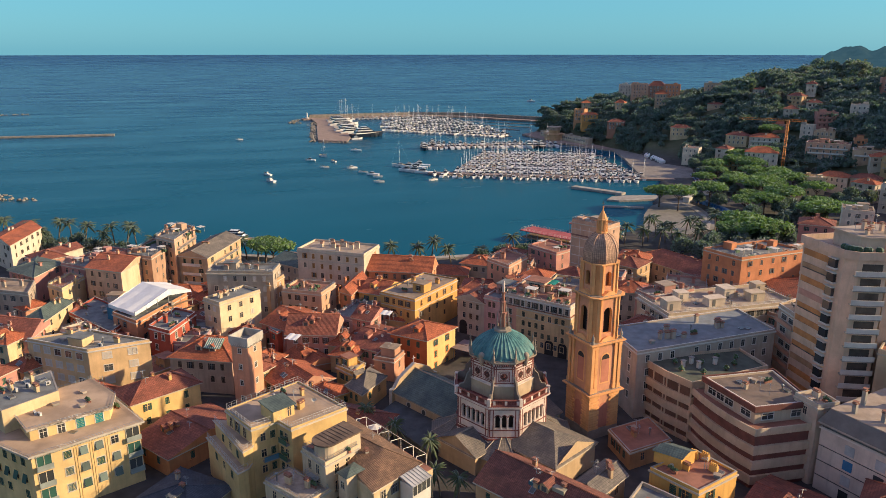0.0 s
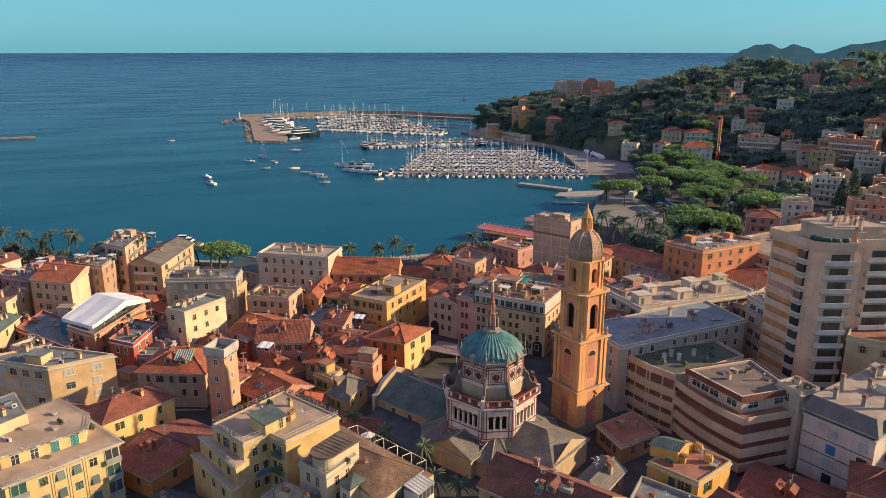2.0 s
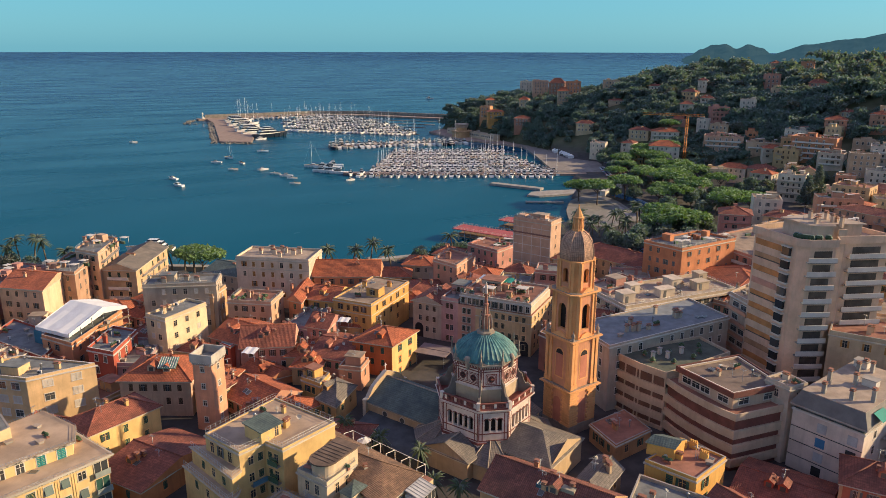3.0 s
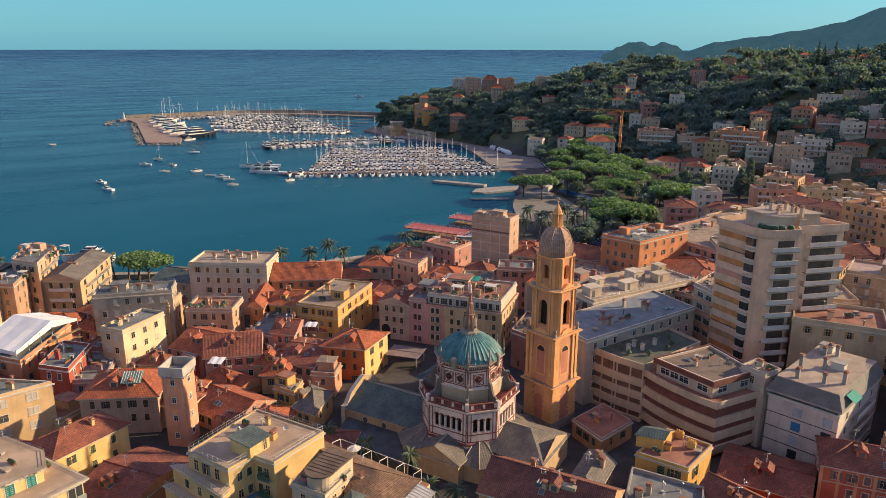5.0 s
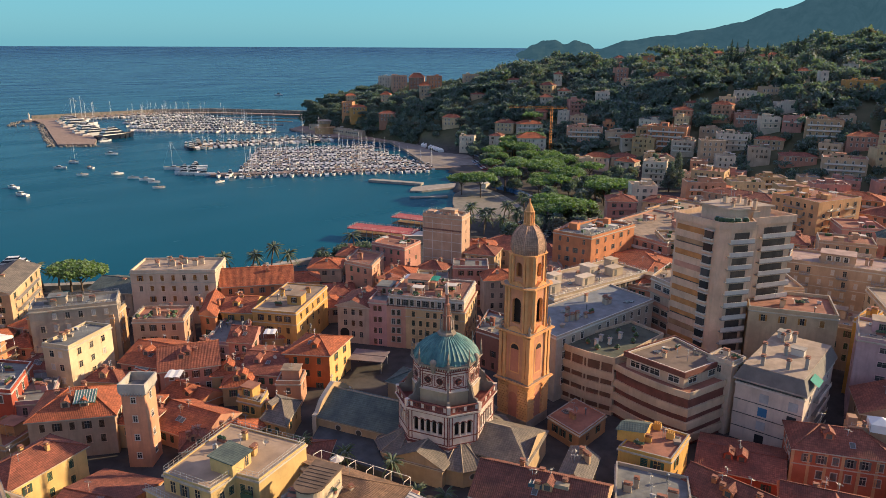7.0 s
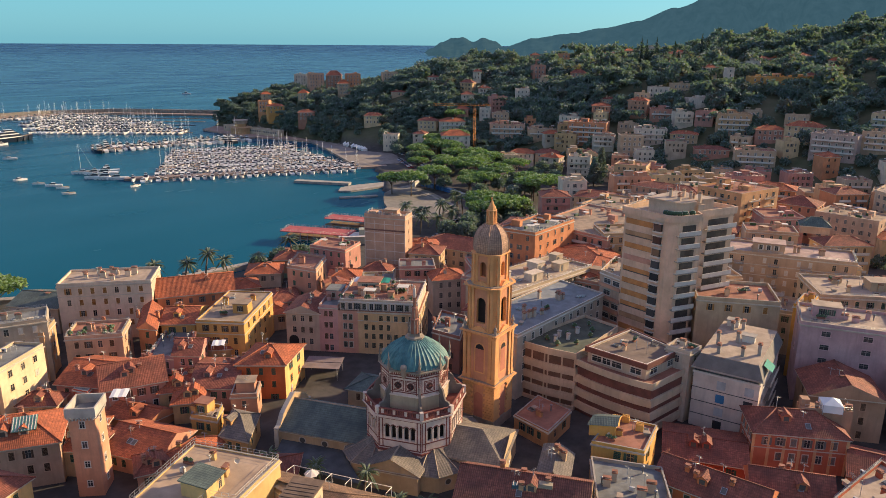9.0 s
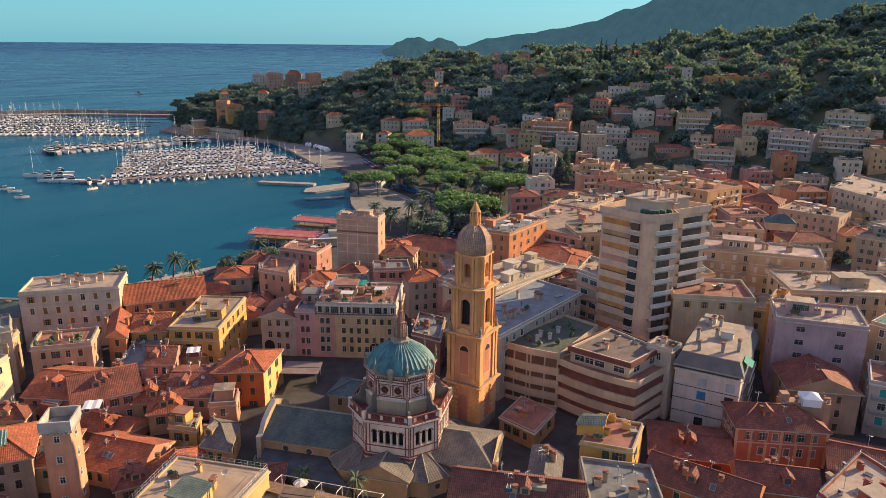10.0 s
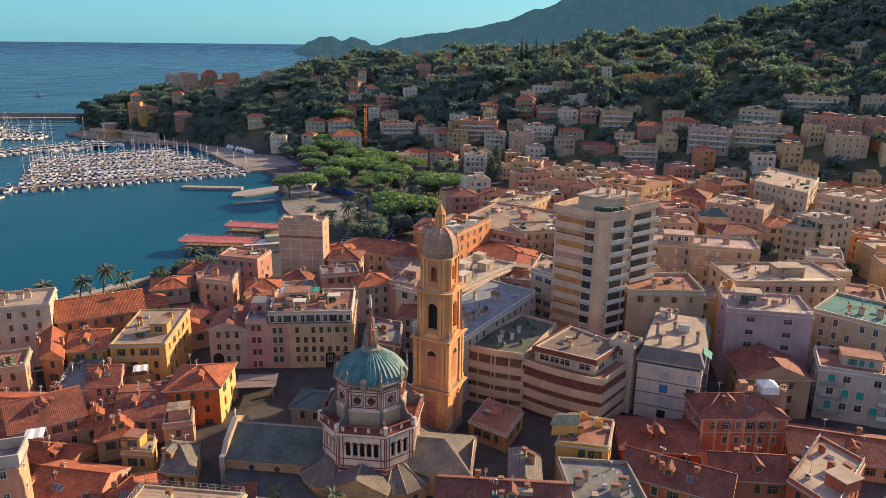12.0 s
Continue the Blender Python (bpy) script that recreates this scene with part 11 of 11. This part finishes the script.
infill(150, 350, -60, 300, 92, 10, 18, -72, "town house", 0.25, 8.0, (11, 20), (10, 15))
infill(335, 455, -60, 330, 46, 7, 11, -72, "slope house", 0.3, 7.0, (9, 16), (8, 12))
infill(400, 640, -40, 470, 40, 6, 9.5, -68, "hillside villa", 0.6, 10.0, (7, 12), (7, 9), "villa", (14.0, 95.0))
infill(346, 440, 225, 440, 13, 7, 12, -55, "harbour house", 0.45, 6.0, (9, 15), (8, 11))
infill(98, 165, 150, 222, 10, 9, 14, -55, "town house", 0.4, 4.0, (9, 14), (8, 11))
infill(-130, -30, 200, 300, 12, 6, 10, -50, "old town house", 0.6)
infill(-30, 120, 140, 250, 30, 3.5, 6.5, -50, "low old town house", 0.75, 5.0)
infill(12, 58, 140, 200, 14, 3.5, 6.0, -50, "low old town house", 0.7, 1.5, (5.5, 8), (5, 7), near=0.68)
infill(-50, 14, 180, 250, 8, 5.0, 8.0, -50, "low old town house", 0.7, 1.5, (6, 9), (6, 8), near=0.7)
house("low sacristy with a grey slate hipped roof", rect((63.0, 153.5), (68.5, 141.0), 8.0), 6.2, wall=(0.50, 0.40, 0.27), roof="hip", rise=1.8, cover=GREY_SLATE, chimneys=0, aerials=0, name="sacristy", category="building", group="", shutter=BROWN)
pal = [o for o in scene.objects if o.name == "palazzo"][0]
# flat dark arch panels painted for the shade within the street arcade
for i in range(9):
    t = (i + 0.5) / 9
    m = MB()
    arch_panel(m, (73.3, 190.8), (94.5, 161.3), 36.3 * t, 1.35, 1.0, 4.2, 0.06, 0)
    ob = m.out("arcade_arch", [DARK])
    ob.parent = pal
    ob.matrix_parent_inverse = pal.matrix_world.inverted()
CLEAR = []
for a, b, c in taken:
    if a > 205:
        CLEAR.append((a - 3.0, b - 2.0, (min(c, 9.0) - 0.4) ** 2))
        if b > 430:
            CLEAR.append((a - 11.0, b - 11.0, 90.0))
woods()


def cypress_mesh(seed, h):
    r = random.Random(seed)
    pts = []
    for k in range(46):
        t = (k + 0.5) / 46
        R = 0.95 * math.sin(math.pi * min(1.0, 0.18 + 0.82 * t)) ** 0.7 + 0.1
        a = k * 2.4
        pts.append((R * 0.55 * math.cos(a), R * 0.55 * math.sin(a), 0.4 + h * t, R * r.uniform(0.7, 1.0)))
    return tri_mesh("crown", *sprays(pts, seed, 9, 0.75), LEAF_CYPRESS)


CYPRESS_ME = [(h, cypress_mesh(300 + h, h)) for h in (9, 12, 15)]
CYPRESS_TRUNK = MB().tube((0, 0, -1.0), (0, 0, 3.0), 0.22, 0.14, 6).mesh("trunk", [BARK])


def cypress(x, y):
    h, me = g.choice(CYPRESS_ME)
    e = thing("cypress", "slender dark cypress on the wooded slope", "tree", (x, y, ground_height(x, y)), g.uniform(0, 360), "cypresses")
    child("trunk", CYPRESS_TRUNK, e, pose(0, 0, 0))
    child("crown", me, e, pose(0, 0, 0, 0, 0, 0))
    return e


for cx, cy, n in ((636, 372, 5), (650, 352, 4), (560, 384, 4), (690, 300, 5), (600, 330, 5), (545, 300, 4), (500, 360, 4), (470, 460, 3), (520, 260, 4), (610, 240, 5), (560, 200, 5), (640, 180, 5), (430, 330, 3), (415, 250, 3)):
    for k in range(n):
        x, y = cx + g.uniform(-14, 14), cy + g.uniform(-14, 14)
        if not any((x - a) ** 2 + (y - b) ** 2 < c for a, b, c in CLEAR):
            cypress(x, y)


# taller cypresses standing out of the ridge
for x, y, tall in ((591, 361, 1.7), (597, 359, 1.5), (604, 362, 1.8), (603, 355, 1.6), (588, 345, 1.7), (584, 341, 1.4), (590, 337, 1.6), (595, 331, 1.5), (630, 322, 1.6), (637, 319, 1.4), (537, 370, 1.5), (541, 365, 1.3), (619, 273, 1.4), (690, 190, 1.4)):
    e = cypress(x, y)
    e.scale = (1.25, 1.25, tall)


# ---- crane, lawn and canopy ----
cr = thing("tower_crane", "orange tower crane over the harbour houses", "crane", (372, 374, ground_height(372, 374)), 128)
m = MB()
for sx in (-0.7, 0.7):
    for sy in (-0.7, 0.7):
        m.tube((sx, sy, -1), (sx, sy, 33), 0.14, n=4)
for k in range(17):
    z = 2.0 * k
    m.tube((-0.7, -0.7, z), (0.7, -0.7, z + 2), 0.09, n=4).tube((0.7, 0.7, z), (-0.7, 0.7, z + 2), 0.09, n=4).tube((-0.7, 0.7, z), (-0.7, -0.7, z + 2), 0.09, n=4).tube((0.7, -0.7, z), (0.7, 0.7, z + 2), 0.09, n=4)
CRANE = surface("orange_crane_paint", (0.62, 0.23, 0.04), 0.6)
m.out("mast", [CRANE], cr)
m = MB()
for y, z in ((-0.6, 33.2), (0.6, 33.2), (0, 34.4)):
    m.tube((-11, y, z), (30, y, z), 0.13, n=4)
for k in range(20):
    x = -11 + 2.05 * k
    m.tube((x, -0.6, 33.2), (x + 1.0, 0, 34.4), 0.07, n=4).tube((x + 1.0, 0, 34.4), (x + 2.05, 0.6, 33.2), 0.07, n=4)
m.out("jib", [CRANE], cr)
MB().box((-9.5, 0, 31.6), (3.0, 1.4, 1.6)).out("counterweight", [CONCRETE], cr)
MB().box((1.2, 0, 31.2), (1.6, 1.4, 1.9)).out("cab", [GLASS], cr)
lawn = MB().prism([(98, 246.5), (112, 241), (128, 243), (126, 249), (108, 253.5), (99, 252)], 0.9, 1.30, 0)
tagged(lawn.out("lawn", [leafy("lawn_grass", (0.06, 0.12, 0.025), (0.10, 0.16, 0.04), 3.0)]), "small green lawn beside the seafront road", "lawn", kind="structure")
cp = thing("canopy", "pale fabric canopy over the church square", "canopy", (70, 171, 1.2), -52)
for sx in (-4, 4):
    for sy in (-3, 3):
        MB().tube((sx, sy, 0), (sx, sy, 3.4), 0.08, n=5).out("post", [METAL], cp)
MB().prism([(-4.6, -3.5), (4.6, -3.5), (4.6, 3.5), (-4.6, 3.5)], 3.4, 3.5, 0).box((0, 0, 3.5), (8.8, 0.15, 0.12), 0, 0).out("cover", [surface("dull_canvas", (0.22, 0.17, 0.16), 0.85)], cp)


# ---- roof gardens ----
SHRUB_ME = [tri_mesh("foliage", *tufts([(gx, gy, 0.55 + gz, 0.42) for gx, gy, gz in ((0, 0, 0.4), (0.35, 0.1, 0.1), (-0.3, 0.15, 0.15), (0.05, -0.35, 0.1), (0.1, 0.3, 0.0))], 90 + i, 0.9), PLANT) for i in range(2)]
POT_ME = MB().lathe([(0.28, 0.0), (0.4, 0.55), (0.34, 0.55), (0.0, 0.5)], 9).mesh("pot", [TERRACE])


def potted(x, y, z):
    e = thing("potted_shrub", "green shrub in a clay pot on a roof terrace", "shrub", (x, y, z), fill.uniform(0, 360), "terrace shrubs")
    child("pot", POT_ME, e, pose(0, 0, 0))
    child("foliage", SHRUB_ME[fill.randrange(2)], e, pose(0, 0, 0))


def sun_sail(x, y, z, w, d, yaw, cloth, label):
    e = thing("awning_frame", label, "awning", (x, y, z), yaw, "terrace awnings")
    for sx in (-w / 2, w / 2):
        for sy in (-d / 2, d / 2):
            MB().tube((sx, sy, 0), (sx, sy, 2.3), 0.05, n=5).out("post", [METAL], e)
    m = MB()
    for k in range(4):
        a, b = -w / 2 + w * k / 4, -w / 2 + w * (k + 1) / 4
        za, zb = 2.3 + 0.12 * (k % 2), 2.3 + 0.12 * ((k + 1) % 2)
        m.face([(a, -d / 2 - 0.2, za - 0.25), (b, -d / 2 - 0.2, zb - 0.25), (b, d / 2, zb + 0.1), (a, d / 2, za + 0.1)])
        m.face([(a, d / 2, za + 0.06), (b, d / 2, zb + 0.06), (b, -d / 2 - 0.2, zb - 0.29), (a, -d / 2 - 0.2, za - 0.29)])
    m.out("cloth", [cloth], e)


for k in range(16):
    t, s = fill.random(), fill.choice((0.08, 0.1, 0.9, 0.5))
    potted(81.6 + 12.9 * t * 0.92 + 14.5 * s * 0.9 + 0.6, 179.0 - 17.7 * t * 0.92 + 10.6 * s * 0.9, 16.06)
sun_sail(97.0, 178.0, 16.05, 4.5, 3.2, -54, TEAL, "teal awning over a roof terrace")
sun_sail(93.5, 182.5, 16.05, 4.0, 3.0, -54, CANVAS, "white awning over a roof terrace")
for k in range(8):
    potted(27 + 8.5 * k / 7, 212.6 - 6.0 * k / 7 + fill.uniform(0.2, 6.0), 12.66)
sun_sail(50.2, 186.0, 9.6, 3.0, 2.4, -40, CANVAS, "white awning over a small roof terrace")
sun_sail(23.5, 181.0, 8.0, 3.4, 3.0, -40, CANVAS, "white sail over a small roof terrace")
for x, y, z in ((112.5, 120, 14.7), (106, 123, 14.7), (103, 118.5, 14.7), (115, 122.5, 14.7), (109, 118.5, 14.7), (99.5, 121.5, 14.7), (100.5, 125.0, 14.7), (111.5, 124.5, 14.7)):
    potted(x, y, z)


# ---- kiosks behind the beach ----
for kx, ky in ((266.5, 331.5), (281.5, 337.0)):
    kiosk = thing("kiosk", "small white kiosk behind the beach", "kiosk", (kx, ky, 1.2), 48, "beach kiosks")
    MB().box((0, 0, 1.5), (5.4, 3.2, 3.0)).out("body", [WHITE], kiosk)
    MB().box((0, 0, 3.1), (6.0, 3.8, 0.25)).out("roof", [PALEROOF], kiosk)
    MB().box((0, -1.64, 1.5), (3.6, 0.1, 1.2)).out("shutter", [GREYSH], kiosk)
for k in range(26):
    car(305 + 1.55 * (k % 13) + 9 * (k // 13), 372 + 2.5 * (k % 13) - 5 * (k // 13), 1.3, 28 + rc.uniform(-4, 4))
